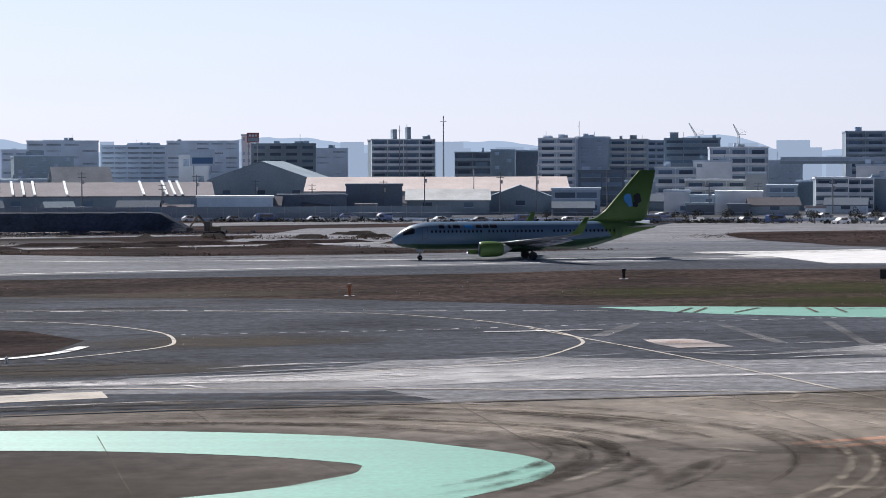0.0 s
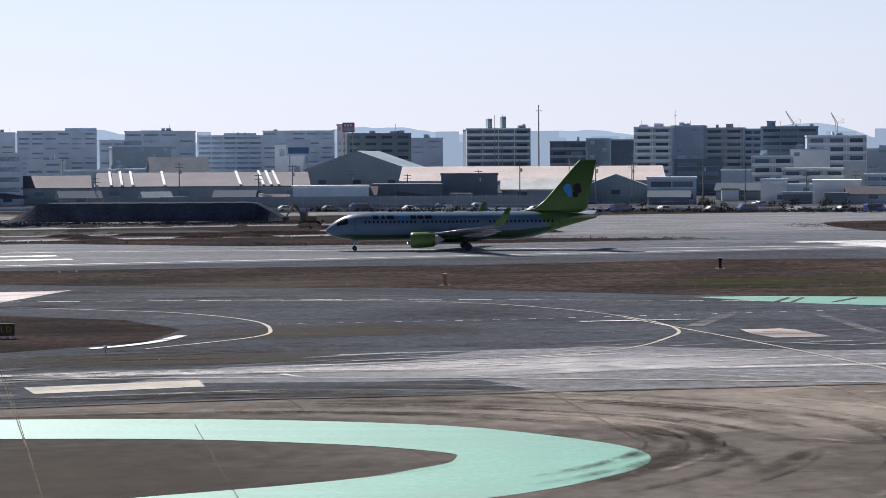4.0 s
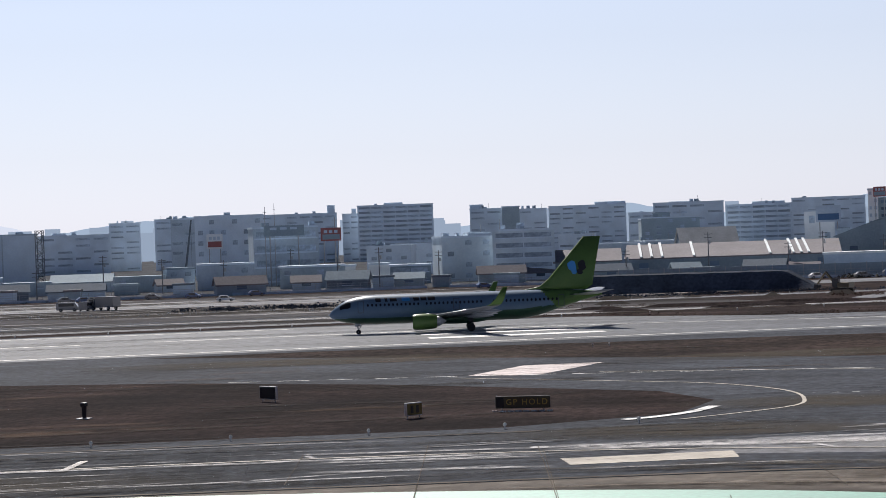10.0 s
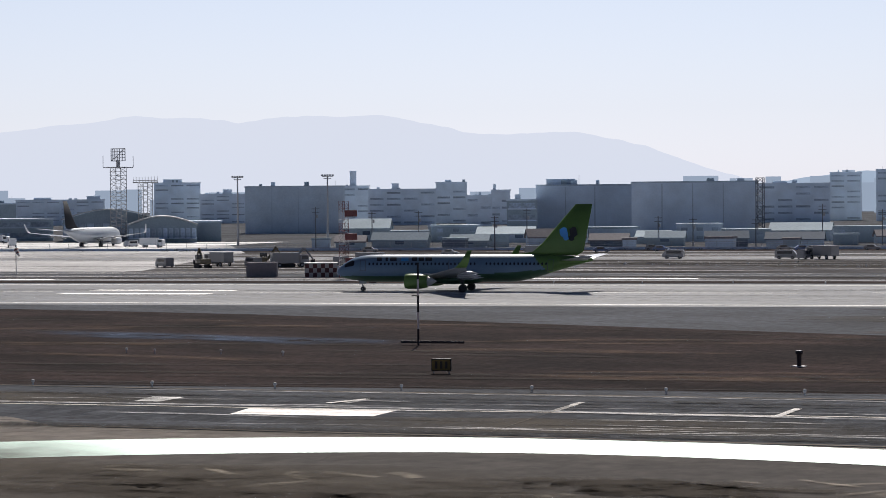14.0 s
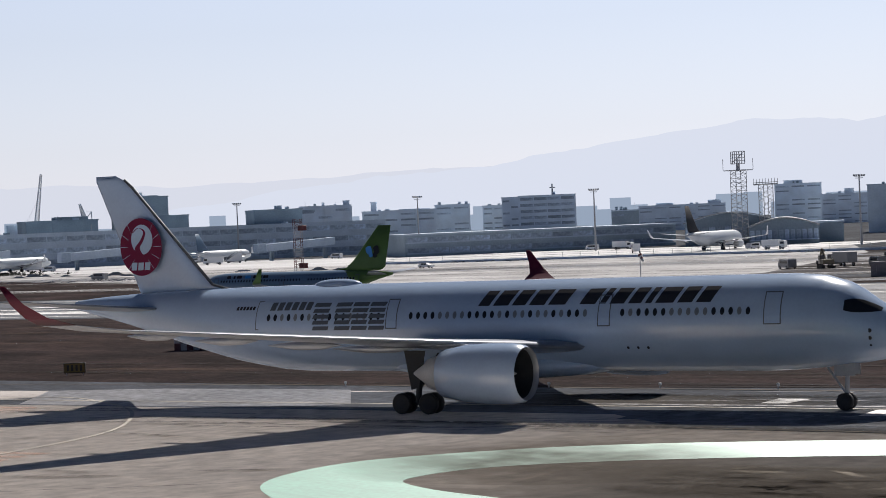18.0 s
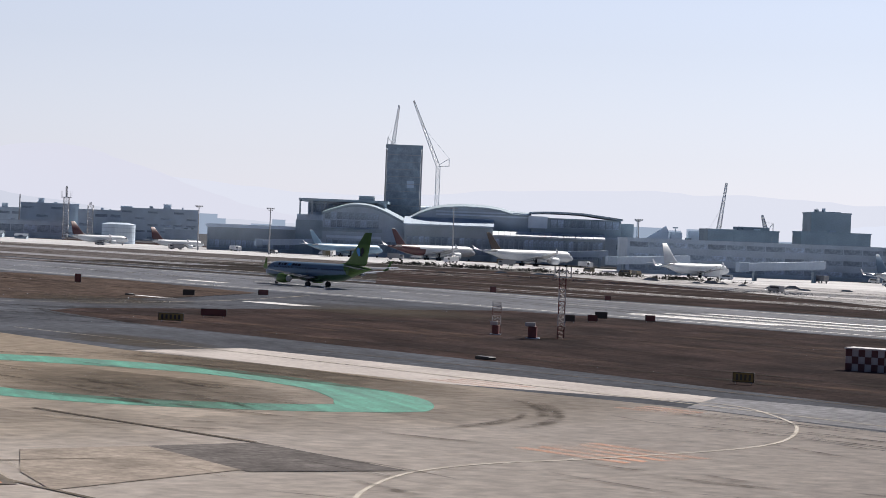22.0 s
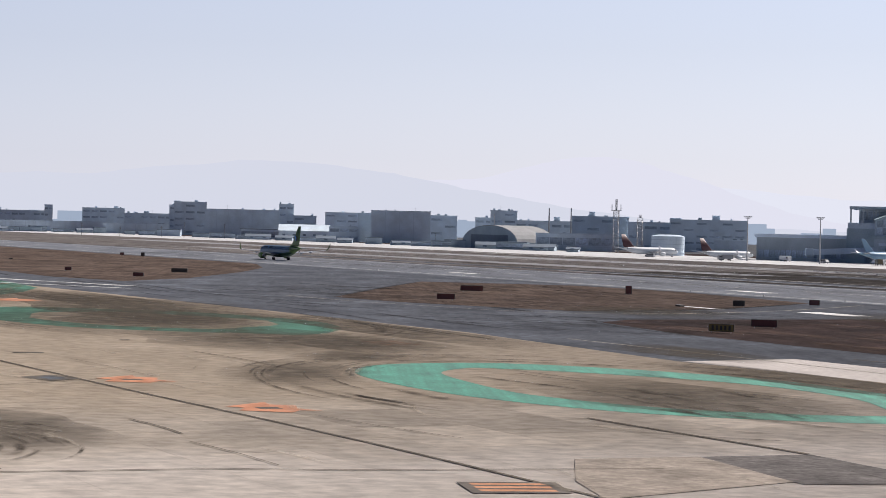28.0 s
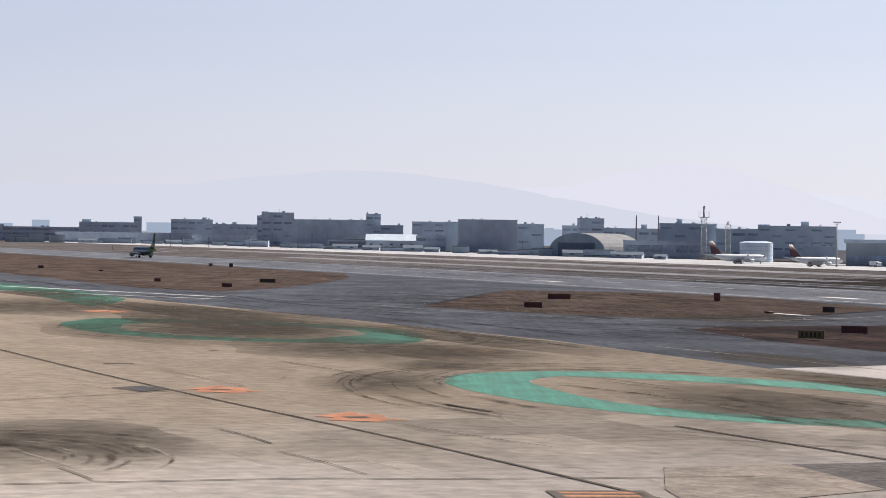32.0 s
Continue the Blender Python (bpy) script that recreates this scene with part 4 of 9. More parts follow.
soft("stain_apron_scrapes", tan_dust, "pale scrapes in the stained apron",
     strewn(41, 30, -42, 18, 80, 96, (0.5, 1.5), (1.5, 5), 0.8) + strewn(42, 46, 44, 112, 62, 100, (0.5, 1.6), (2, 7), 0.6) + arcs(43, 18, 8, 86, 31, 13, (4, 20), -0.9, 0.9, (0.3, 1.0)) + strewn(44, 40, -200, -70, 20, 70, (0.4, 1.4), (3, 12), 0.3)
     + arcs(45, 12, -117, 22, 12, 9, (-5, 5), 0.6, 2.6, (0.2, 0.5)) + [([(-163.6, 70.4), (-162.7, 71.1), (-159.6, 71.2)], 1.4), ([(-161.9, 70.8), (-167.4, 73.2), (-171.5, 75.7), (-173.6, 77.5)], 1.2), ([(-160.4, 70.7), (-166.6, 73.5), (-171.1, 76.5)], 0.9)])
soft("stain_runway_rubber", rubber, "dark rubber streaks on the runway", strewn(51, 130, -900, 150, 268, 306, (0.5, 2.0), (25, 110), 0.008))
soft("stain_exit_rubber", rubber, "dark tyre sweeps on the runway exits", strewn(52, 70, -430, -250, 118, 180, (0.8, 3.0), (14, 50), 0.15, 0.6) + strewn(53, 40, -700, -250, 110, 135, (0.6, 2.4), (20, 60), 0.06))
# dark worn asphalt round the grass islands, with a thin pale edge line
soft("stain_island_edge", rubber, "dark worn asphalt along the edges of the grass",
     [([(s_ * 1.0, d_) for s_, d_ in GRASS_LEFT[:5]], 2.6), ([(-291, 166), (-302, 202), (-331, 243)], 2.2), ([(-452, 216), (-400, 182), (-346, 148)], 2.0), ([(-266, 247), (-265, 190), (-264, 160), (-255, 149), (-226, 143), (-180, 142.4)], 1.6)])
stripe("marking_taxi_line", [(-352, 141), (-322, 144), (-282, 160), (-288, 198), (-318, 244)], 0.4, yellow_paint, "thin pale edge line round the grass", smooth=True)
# grass: darker hollows and paler ridges that run along the strip
soft("grass_hollows", damp, "darker damp hollows along the grass strip",
     [([(-240, 151), (-150, 150), (-80, 149), (-30, 150), (16, 152)], 3.0), ([(-120, 146.5), (-60, 146), (0, 148), (26, 150)], 2.2), ([(-150, 143.9), (-76, 137.9), (-20, 139.9), (16, 139)], 1.0), ([(-60, 215), (-20, 200), (10, 182)], 2.0)]
     + strewn(61, 60, -250, 20, 150, 225, (0.8, 3.0), (8, 40), 0.06) + strewn(62, 50, 10, 180, 175, 236, (0.8, 3.5), (6, 26), 0.1, -0.2) + strewn(63, 26, -440, -300, 155, 240, (1, 4), (10, 40), 0.2), 0.05)
soft("grass_ridges", tan_grass, "paler dry ridges along the grass strip", strewn(64, 60, -250, 16, 146, 228, (1.6, 5.0), (8, 30), 0.08) + strewn(65, 30, 20, 150, 185, 236, (0.6, 2.0), (5, 20), 0.1, -0.2) + strewn(66, 24, -440, -300, 155, 240, (1, 4), (10, 40), 0.2), 0.052)
soft("grass_blue_streak", soft_mat("soft_blue_grey", (0.04, 0.056, 0.095), 0.95, 0.2), "faint blue-grey streak in the grass", [([(-92, 196), (-76, 192), (-60, 187), (-46, 183)], 9.0), ([(-84, 190), (-68, 187), (-54, 181)], 6.0)], 0.056)
for pts in ([(4.3, 125.3), (2.7, 109.8)], [(12.1, 128.3), (8.4, 98.7)], [(18.3, 124), (14.6, 91.8)], [(31.2, 111.2), (29.6, 98.6)], [(-22.8, 127), (-24.4, 112)], [(44.6, 104), (40.5, 84)], [(60, 101), (54, 76)]):
    stripe("pavement_joint", pts, 0.05, joint_seal, "thin dark joint across the taxiway")


# ---- aircraft ----
def hoop(x, cz, ry, rz, n=28, flat=0.0):
    return [(x, ry * math.cos(i * math.tau / n), cz + (rz - (flat if math.sin(i * math.tau / n) < 0 else 0)) * math.sin(i * math.tau / n)) for i in range(n)]


def foil(le, chord, thick, up=(0, 0, 1), n=9):
    """A wing section: leading edge, chord running aft, thickness along up."""
    le, up = Vector(le), Vector(up)
    top, low = [], []
    for i in range(n):
        c = 0.5 - 0.5 * math.cos(math.pi * i / (n - 1))
        y = thick * chord * 2.6 * (0.2969 * math.sqrt(c) - 0.126 * c - 0.3516 * c * c + 0.2843 * c ** 3 - 0.1015 * c ** 4) * 2
        p = le + Vector((-chord * c, 0, 0))
        top.append(p + up * (y * 0.55 + 0.001))
        low.append(p - up * (y * 0.45 + 0.001))
    return top + low[1:-1][::-1]


def blade(sections, up=(0, 0, 1), bm=None, mi=0):
    return loft([foil(le, c, t, up) for le, c, t in sections], True, mi, bm)


def wheel(name, r, w, parent, m, hub_mat):
    bm = bmesh.new()
    prof = [(-w / 2, r * 0.6), (-w / 2, r * 0.9), (-w * 0.3, r), (w * 0.3, r), (w / 2, r * 0.9), (w / 2, r * 0.6)]
    rings = [[(q[1] * math.cos(i * math.tau / 20), q[0], q[1] * math.sin(i * math.tau / 20)) for i in range(20)] for q in prof]
    t = part(name, loft(rings, True), tyre, parent, smooth=False, m=m)
    bm = bmesh.new()
    bar(bm, (0, -w * 0.53, 0), (0, w * 0.53, 0), r * 0.52, 14)
    part("rim", bm, hub_mat, t, "grey metal wheel hub")
    return t


def nacelle(parent, x, y, z, length, r, mats, label):
    """Engine with lip, fan face, exhaust cone and pylon."""
    skin, lip = mats
    prof = [(0.0, 0.86), (-0.03, 0.93), (-0.12, 0.99), (-0.35, 1.0), (-0.6, 0.95), (-0.82, 0.80), (-0.83, 0.70)]
    rings = [[(x + p * length, y + r * q * math.cos(i * math.tau / 28), z + r * q * math.sin(i * math.tau / 28)) for i in range(28)] for p, q in prof]
    e = part("engine", loft(rings, False), skin, parent, label, True)
    inner = [[(x + p * length, y + r * q * math.cos(i * math.tau / 28), z + r * q * math.sin(i * math.tau / 28)) for i in range(28)] for p, q in ((0.0, 0.86), (-0.02, 0.82), (-0.05, 0.8), (-0.25, 0.82))]
    part("intake_lip", loft(inner[:3], False), lip, e, "polished metal intake lip", True)
    part("intake_duct", loft(inner[2:], False), dark_gear, e, "dark intake duct", True)
    bm = bmesh.new()
    bar(bm, (x - 0.25 * length, y, z), (x - 0.24 * length, y, z), r * 0.82, 28)
    part("fan", bm, hull_glass, e, "dark fan face")
    bm = bmesh.new()
    bar(bm, (x - 0.24 * length, y, z), (x - 0.10 * length, y, z), r * 0.26, 16, 0.02)
    part("spinner", bm, grey_metal, e, "grey spinner cone", True)
    part("exhaust_cone", loft([[(x + p * length, y + r * q * math.cos(i * math.tau / 20), z + r * q * math.sin(i * math.tau / 20)) for i in range(20)] for p, q in ((-0.78, 0.72), (-0.98, 0.5), (-1.0, 0.4), (-1.15, 0.05))], True), grey_metal, e, "dark metal exhaust cone", True)
    return e


def hull_mark(x0, x1, z0, z1, lean, side, cz, ry, rz, out=0.02, oval=False):
    """A painted mark or an oval pane that follows the round hull."""
    bm = bmesh.new()
    k = 6 if oval else 4
    cols = []
    for i in range(k + 1):
        z = z0 + (z1 - z0) * i / k
        y = side * (ry * math.sqrt(max(0.01, 1 - ((z - cz) / rz) ** 2)) + out)
        f0 = lean * i / k
        trim = (x1 - x0) / 2 * (1 - math.sqrt(max(0.08, 1 - (2 * i / k - 1) ** 2))) if oval else 0.0
        cols.append((bm.verts.new((x0 + f0 + trim, y, z)), bm.verts.new((x1 + f0 - trim, y, z))))
    for a, b in zip(cols, cols[1:]):
        bm.faces.new((a[0], a[1], b[1], b[0]))
    return bm


def interp(tab, x):
    for a, b in zip(tab, tab[1:]):
        if x <= b[0]:
            t = (x - a[0]) / (b[0] - a[0])
            return [p + (q - p) * t for p, q in zip(a, b)]
    return list(tab[-1])


hull_glass = surf("hull_glass", (0.012, 0.014, 0.02), 0.3, var=0.05, spec=0.2)
# Backlit shade is put into these paints; the white one is blue-grey.
shaded_white_skin = surf("shaded_white_aircraft_paint", (0.31, 0.40, 0.545), 0.2, var=0.03, scale=0.6, fine=5, coat=0.5)
lime_skin = surf("lime_aircraft_paint", (0.088, 0.158, 0.046), 0.35, var=0.05, scale=0.6, fine=5, spec=0.25, coat=0.0)
teal_skin = surf("teal_green_aircraft_paint", (0.035, 0.08, 0.05), 0.35, var=0.05, scale=0.6, fine=5, spec=0.25, coat=0.0)
blue_skin = surf("shaded_pale_blue_paint", (0.095, 0.155, 0.24), 0.35, var=0.04, scale=0.6, fine=5, spec=0.25, coat=0.0)
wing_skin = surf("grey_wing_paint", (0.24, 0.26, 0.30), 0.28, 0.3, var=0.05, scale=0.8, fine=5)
dark_mark = surf("dark_livery_mark", (0.022, 0.023, 0.03), 0.6, var=0.05, spec=0.15)
grey_mark = surf("slate_livery_mark", (0.05, 0.062, 0.08), 0.6, var=0.05)
blue_mark = surf("blue_livery_mark", (0.03, 0.22, 0.55), 0.4, var=0.05)
red_mark = surf("red_livery_mark", (0.12, 0.004, 0.034), 0.55, var=0.05, spec=0.2)
tip_red = surf("winglet_red", (0.075, 0.008, 0.024), 0.5, var=0.05, spec=0.2)
dark_gear = surf("dark_gear_metal", (0.03, 0.032, 0.038), 0.6, 0.0, var=0.1, spec=0.2)
seam_mat = surf("panel_seam", (0.07, 0.078, 0.09), 0.6, var=0.05)


def airliner(name, g, skins, label, group="", detail=True):
    """An airliner in its own space: x forward, y to its left, z up, origin on the ground under the nose wheel.
    g: measures in metres; skins: body, belly, tail, engine, wing, tip paints."""
    top = new(name)
    body, belly, tail, eng, wing, tip = skins
    R, cz, nose = g["radius"], g["axis"], g["nose"]
    rz = g.get("rz", R)
    # stations from the nose: distance, radius share, rise of the axis
    st = g["stations"]
    if detail:
        st = [q for a, b in zip(st, st[1:]) for q in ([a] if b[0] - a[0] < 0.6 or a[0] < 7 else [[p + (r_ - p) * k / 4 for p, r_ in zip(a, b)] for k in range(4)])] + [st[-1]]
    rings, xs = [], []
    for d, q, rise in st:
        xs.append(nose - d)
        rings.append(hoop(nose - d, cz + rise * rz, max(R * q, 0.02), max(rz * q, 0.02), 64 if detail else 28))
    # finer rings aft, where the colours part
    bm = loft(rings, True)
    for fc in bm.faces:
        c = fc.calc_center_median()
        fc.material_index = g["paint"](c.x, c.y, c.z)
    part("fuselage", bm, [body, belly, tail], top, "", True)
    # wings, tailplane, fin
    for sd in (1, -1):
        w = part("wing", blade([((nose - a, sd * y, z), c, t) for a, y, z, c, t in g["wing"]]), wing, top, "", True)
        part("winglet", blade([((nose - a, sd * y, z), c, t) for a, y, z, c, t in g["winglet"]], (0, sd * 0.8, 0.6)), tip, w, "upswept winglet", True)
        for a, y, z, ln in g["fairings"]:
            rr = [[(nose - a - ln * p, sd * y + 0.22 * q * math.cos(k * math.tau / 8), z + 0.3 * q * math.sin(k * math.tau / 8)) for k in range(8)] for p, q in ((0, 0.1), (0.25, 0.9), (0.6, 1), (1, 0.1))]
            part("flap_fairing", loft(rr, True), wing, w, "", True)
        part("tailplane", blade([((nose - a, sd * y, z), c, t) for a, y, z, c, t in g["tailplane"]]), wing, top, "", True)
        ex, ey, ez, el, er = g["engine"]
        e = nacelle(top, nose - ex, sd * ey, ez, el, er, (eng, wing_skin), g.get("engine_label", "turbofan engine"))
        bm = blade([((nose - ex - el * 0.25, sd * ey, ez + er * 0.9), el * 0.75, 0.05), ((nose - ex - el * 0.55, sd * ey, g["pylon_z"]), el * 0.8, 0.05)], (0, 1, 0))
        part("pylon", bm, wing, e, "", True)
    part("fin", blade([((nose - a, 0, z), c, t) for a, z, c, t in g["fin"]], (0, 1, 0)), tail, top, g.get("fin_label", ""), True)
    bm = bmesh.new()
    bmesh.ops.create_uvsphere(bm, u_segments=16, v_segments=8, radius=1.0, matrix=Matrix.LocRotScale((nose - g["hump"][0], 0, g["hump"][1]), None, g["hump"][2]))
    part("belly_fairing", bm, belly, top, "", True)
    # cockpit glass
    ck = g["cockpit"]
    for sd in (1, -1):
        bm = bmesh.new()
        last = None
        for d, za, zb in ck:
            q = interp(st, d)
            c0 = cz + q[2] * rz
            col = []
            for j in range(6):
                z = za + (zb - za) * j / 5
                y = R * q[1] * math.sqrt(max(0.0, 1 - ((z - c0) / (rz * q[1])) ** 2)) + 0.03
                col.append(bm.verts.new((nose - d + 0.03, sd * y, z + 0.01)))
            if last:
                for j in range(5):
                    bm.faces.new((last[j], last[j + 1], col[j + 1], col[j]))
            last = col
        part("cockpit_window", bm, hull_glass, top, "dark cockpit glazing")
    # undercarriage
    nr, mr = g["nose_wheel"], g["main_wheel"]
    leg = bmesh.new()
    bar(leg, (0, 0, nr), (0.15, 0, cz - rz * 0.9), nr * 0.28, 8)
    bar(leg, (0, -0.3, nr), (0, 0.3, nr), nr * 0.2, 8)
    bar(leg, (0.1, 0, nr * 1.6), (-1.2 * nr * 2, 0, cz - rz * 0.85), nr * 0.14, 6)
    ng = part("nose_gear", leg, grey_metal, top, "grey nose leg")
    for sd in (1, -1):
        bm = bmesh.new()
        box(bm, -nr * 1.0, nr * 1.4, sd * nr * 0.9 - 0.02, sd * nr * 0.9 + 0.02, max(nr * 2.6, cz - rz - 0.25), cz - rz * 0.8)
        part("gear_door", bm, grey_metal, ng, "grey nose gear door")
    for sd in (1, -1):
        wheel("nose_wheel", nr, nr * 0.6, ng, pose(0, sd * nr * 0.55, nr), dark_gear)
    for sd in (1, -1):
        leg = bmesh.new()
        bx, by = -g["base"], sd * g["track"]
        bar(leg, (bx, by, mr), (bx + 0.2, by - sd * 0.3, g["leg_top"]), mr * 0.3, 8)
        bar(leg, (bx, by, mr * 2), (bx + 0.3, by - sd * g["track"] * 0.45, g["leg_top"] - 0.2), mr * 0.16, 6)
        rows_ = g["bogie"]
        if len(rows_) > 1:
            bar(leg, (bx + rows_[0], by, mr), (bx + rows_[-1], by, mr), mr * 0.2, 6)
        mg = part("main_gear", leg, dark_gear, top, "dark main leg")
        bm = bmesh.new()
        loft([[(bx + x, by + sd * (mr * 0.5 + o), z) for x, z in ((-mr * 0.35, mr * 2.3), (mr * 0.5, mr * 2.5), (mr * 1.3, g["leg_top"] + 0.2), (-mr * 1.0, g["leg_top"] + 0.2))] for o in (0.0, 0.07)], True, 0, bm)
        part("leg_door", bm, dark_gear, mg, "tapered dark leg door")
        for dx in rows_:
            for dy in (-1, 1):
                wheel("main_wheel", mr, mr * 0.62, mg, pose(bx + dx, by + dy * mr * 0.52, mr), dark_gear)
    tagged(top, label, "airliner", group)
    return top


def small_jet_paint(x, y, z):
    if x < -27.5 + (z - 3.0) * 0.9:
        return 2
    return 1 if z < 2.25 + max(0.0, -(x + 14.0)) * 0.07 else 0


JET_SMALL = dict(length=39.5, radius=1.88, rz=2.0, axis=3.35, nose=4.0, base=15.6, track=2.86, bogie=(0,), nose_wheel=0.34, main_wheel=0.56, leg_top=2.4,
    stations=[(0, 0.02, -0.28), (0.25, 0.2, -0.27), (0.8, 0.42, -0.22), (1.6, 0.62, -0.14), (2.6, 0.8, -0.06), (3.8, 0.92, -0.02), (5.2, 0.99, 0), (6.5, 1, 0)] + [(x, 1, 0) for x in range(8, 26, 2)] + [(26, 1, 0), (27, 0.98, 0.02), (28, 0.94, 0.06), (29, 0.89, 0.11), (30, 0.82, 0.17), (31, 0.74, 0.24), (32, 0.65, 0.31), (33, 0.56, 0.38), (34, 0.47, 0.44), (35, 0.38, 0.5), (36, 0.29, 0.54), (37, 0.19, 0.58), (38, 0.1, 0.6)],
    wing=[(13.2, 1.2, 2.1, 8.2, 0.13), (15.3, 4.9, 2.55, 5.4, 0.115), (21.4, 16.6, 3.85, 1.75, 0.1)],
    winglet=[(21.4, 16.6, 3.85, 1.75, 0.1), (21.9, 17.1, 4.1, 1.5, 0.08), (22.6, 17.4, 4.8, 1.15, 0.08), (23.6, 17.75, 6.3, 0.6, 0.08)],
    fairings=((18.6, 3.6, 2.1, 4.2), (19.6, 7.2, 2.5, 3.6), (20.6, 10.6, 2.95, 3.0)),
    tailplane=[(33.2, 0.5, 4.45, 4.1, 0.1), (37.6, 7.15, 5.2, 1.5, 0.09)], fin=[(26.3, 5.2, 9.5, 0.03), (29.3, 5.75, 7.4, 0.07), (30.7, 6.9, 6.2, 0.09), (35.6, 12.5, 2.4, 0.09)],
    engine=(11.6, 4.83, 1.62, 4.0, 1.1), pylon_z=2.75, hump=(17.6, 1.75, (5.2, 1.75, 0.75)), cockpit=((1.55, 3.45, 3.95), (2.1, 3.6, 4.3), (2.7, 3.65, 4.5), (3.1, 3.8, 4.45)), paint=small_jet_paint, engine_label="lime green turbofan engine", fin_label="lime green tail fin")

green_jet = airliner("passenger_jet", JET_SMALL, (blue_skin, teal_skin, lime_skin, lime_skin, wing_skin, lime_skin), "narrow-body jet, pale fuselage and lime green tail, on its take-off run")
for sd in (1, -1):
    hull = (sd, 3.35, 1.88, 2.0)
    first = None
    for k in range(46):
        x = -1.6 - k * 0.58
        if k in (13, 28, 29):
            continue
        if first is None:
            first = part("cabin_window", hull_mark(0, 0.28, 3.83, 4.22, 0, *hull, oval=True), hull_glass, green_jet, m=pose(x, 0, 0))
        else:
            share("cabin_window", first.data, green_jet, pose(x, 0, 0))
    for x0, w, mt in ((-3.3, 0.75, dark_mark), (-4.2, 0.35, dark_mark), (-5.5, 0.95, dark_mark), (-8.6, 0.8, dark_mark), (-9.6, 0.8, dark_mark), (-10.8, 1.0, dark_mark), (-7.3, 1.1, blue_mark)):
        part("livery_mark", hull_mark(x0, x0 + w, 4.45, 4.95, 0.1, *hull, out=0.03), mt, green_jet, "plain dark livery block")
    for x in (-0.9, -14.1, -28.6):
        part("cabin_door", hull_mark(x, x + 0.85, 3.0, 4.6, 0, *hull, out=0.015), seam_mat, green_jet, "outlined cabin door")
        part("door_panel", hull_mark(x + 0.07, x + 0.78, 3.07, 4.53, 0, *hull, out=0.022), blue_skin if x > -20 else lime_skin, green_jet)
    # butterfly shapes on the fin
    for cx, cz_, rx, rzz, mt in ((-29.9, 8.5, 0.6, 0.7, blue_mark), (-30.2, 7.75, 0.4, 0.45, blue_mark), (-31.3, 8.5, 0.55, 0.75, dark_mark), (-31.0, 7.65, 0.42, 0.42, dark_mark)):
        bm = bmesh.new()
        vs = [bm.verts.new((cx + rx * math.cos(a * math.tau / 12) * (1 + 0.2 * math.sin(2 * a)), sd * 0.36, cz_ + rzz * math.sin(a * math.tau / 12))) for a in range(12)]
        bm.faces.new(vs)
        part("fin_emblem", bm, mt, green_jet, "plain rounded emblem shape")


def big_jet_paint(x, y, z):
    return 0


JET_LARGE = dict(length=66.8, radius=2.98, rz=3.05, axis=5.45, nose=4.6, base=27.6, track=5.3, bogie=(1.02, -1.02), nose_wheel=0.55, main_wheel=0.7, leg_top=4.0,
    stations=[(0, 0.02, -0.37), (0.12, 0.11, -0.36), (0.3, 0.19, -0.33), (0.6, 0.285, -0.31), (1.0, 0.38, -0.28), (1.5, 0.475, -0.245), (2.0, 0.565, -0.2), (2.6, 0.65, -0.15), (3.3, 0.745, -0.085), (4.05, 0.825, -0.025), (5.5, 0.93, 0.015), (7.5, 0.985, 0.015), (9.5, 1, 0)] + [(x, 1, 0) for x in range(12, 44, 4)] + [(44, 1, 0), (46, 0.98, 0.02), (48, 0.93, 0.06), (50, 0.87, 0.11), (52, 0.79, 0.18), (54, 0.7, 0.26), (56, 0.6, 0.34), (58, 0.5, 0.42), (60, 0.39, 0.49), (62, 0.29, 0.55), (64, 0.19, 0.6), (65.5, 0.1, 0.63)],
    wing=[(20.5, 2.0, 4.1, 13.5, 0.13), (26.5, 10.0, 5.0, 8.6, 0.11), (38.3, 27.5, 7.0, 3.6, 0.09), (40.0, 30.0, 7.5, 2.9, 0.08)],
    winglet=[(40.0, 30.0, 7.5, 2.9, 0.08), (41.2, 31.1, 8.0, 1.75, 0.08), (42.3, 31.8, 8.8, 1.05, 0.08), (43.4, 32.2, 9.9, 0.45, 0.08)],
    fairings=((31.5, 6.5, 4.4, 6.5), (33.4, 12.5, 5.05, 5.6), (35.9, 18.0, 5.75, 4.8), (38.0, 23.0, 6.4, 4.0)),
    tailplane=[(56.0, 1.0, 7.0, 6.6, 0.1), (63.2, 9.4, 8.1, 2.3, 0.09)], fin=[(49.6, 8.0, 9.6, 0.04), (52.6, 8.67, 6.9, 0.09), (59.6, 16.0, 3.2, 0.09), (60.35, 16.65, 2.75, 0.08), (61.2, 17.05, 1.9, 0.06)],
    engine=(21.2, 10.5, 3.1, 7.0, 1.9), pylon_z=4.9, hump=(28.5, 2.9, (9.5, 2.7, 1.0)), cockpit=((1.85, 6.12, 6.3), (2.3, 6.08, 6.55), (2.9, 6.08, 6.82), (3.4, 6.12, 6.92), (3.85, 6.25, 6.86)), paint=big_jet_paint, engine_label="large white turbofan engine", fin_label="white tail fin")
big_jet = airliner("wide_body_jet", JET_LARGE, (shaded_white_skin, shaded_white_skin, shaded_white_skin, shaded_white_skin, wing_skin, tip_red), "white wide-body jet with a red tail disc, taxiing")
blind_mat = surf("drawn_blind", (0.12, 0.135, 0.16), 0.5, var=0.1)
blinds = random.Random(8)
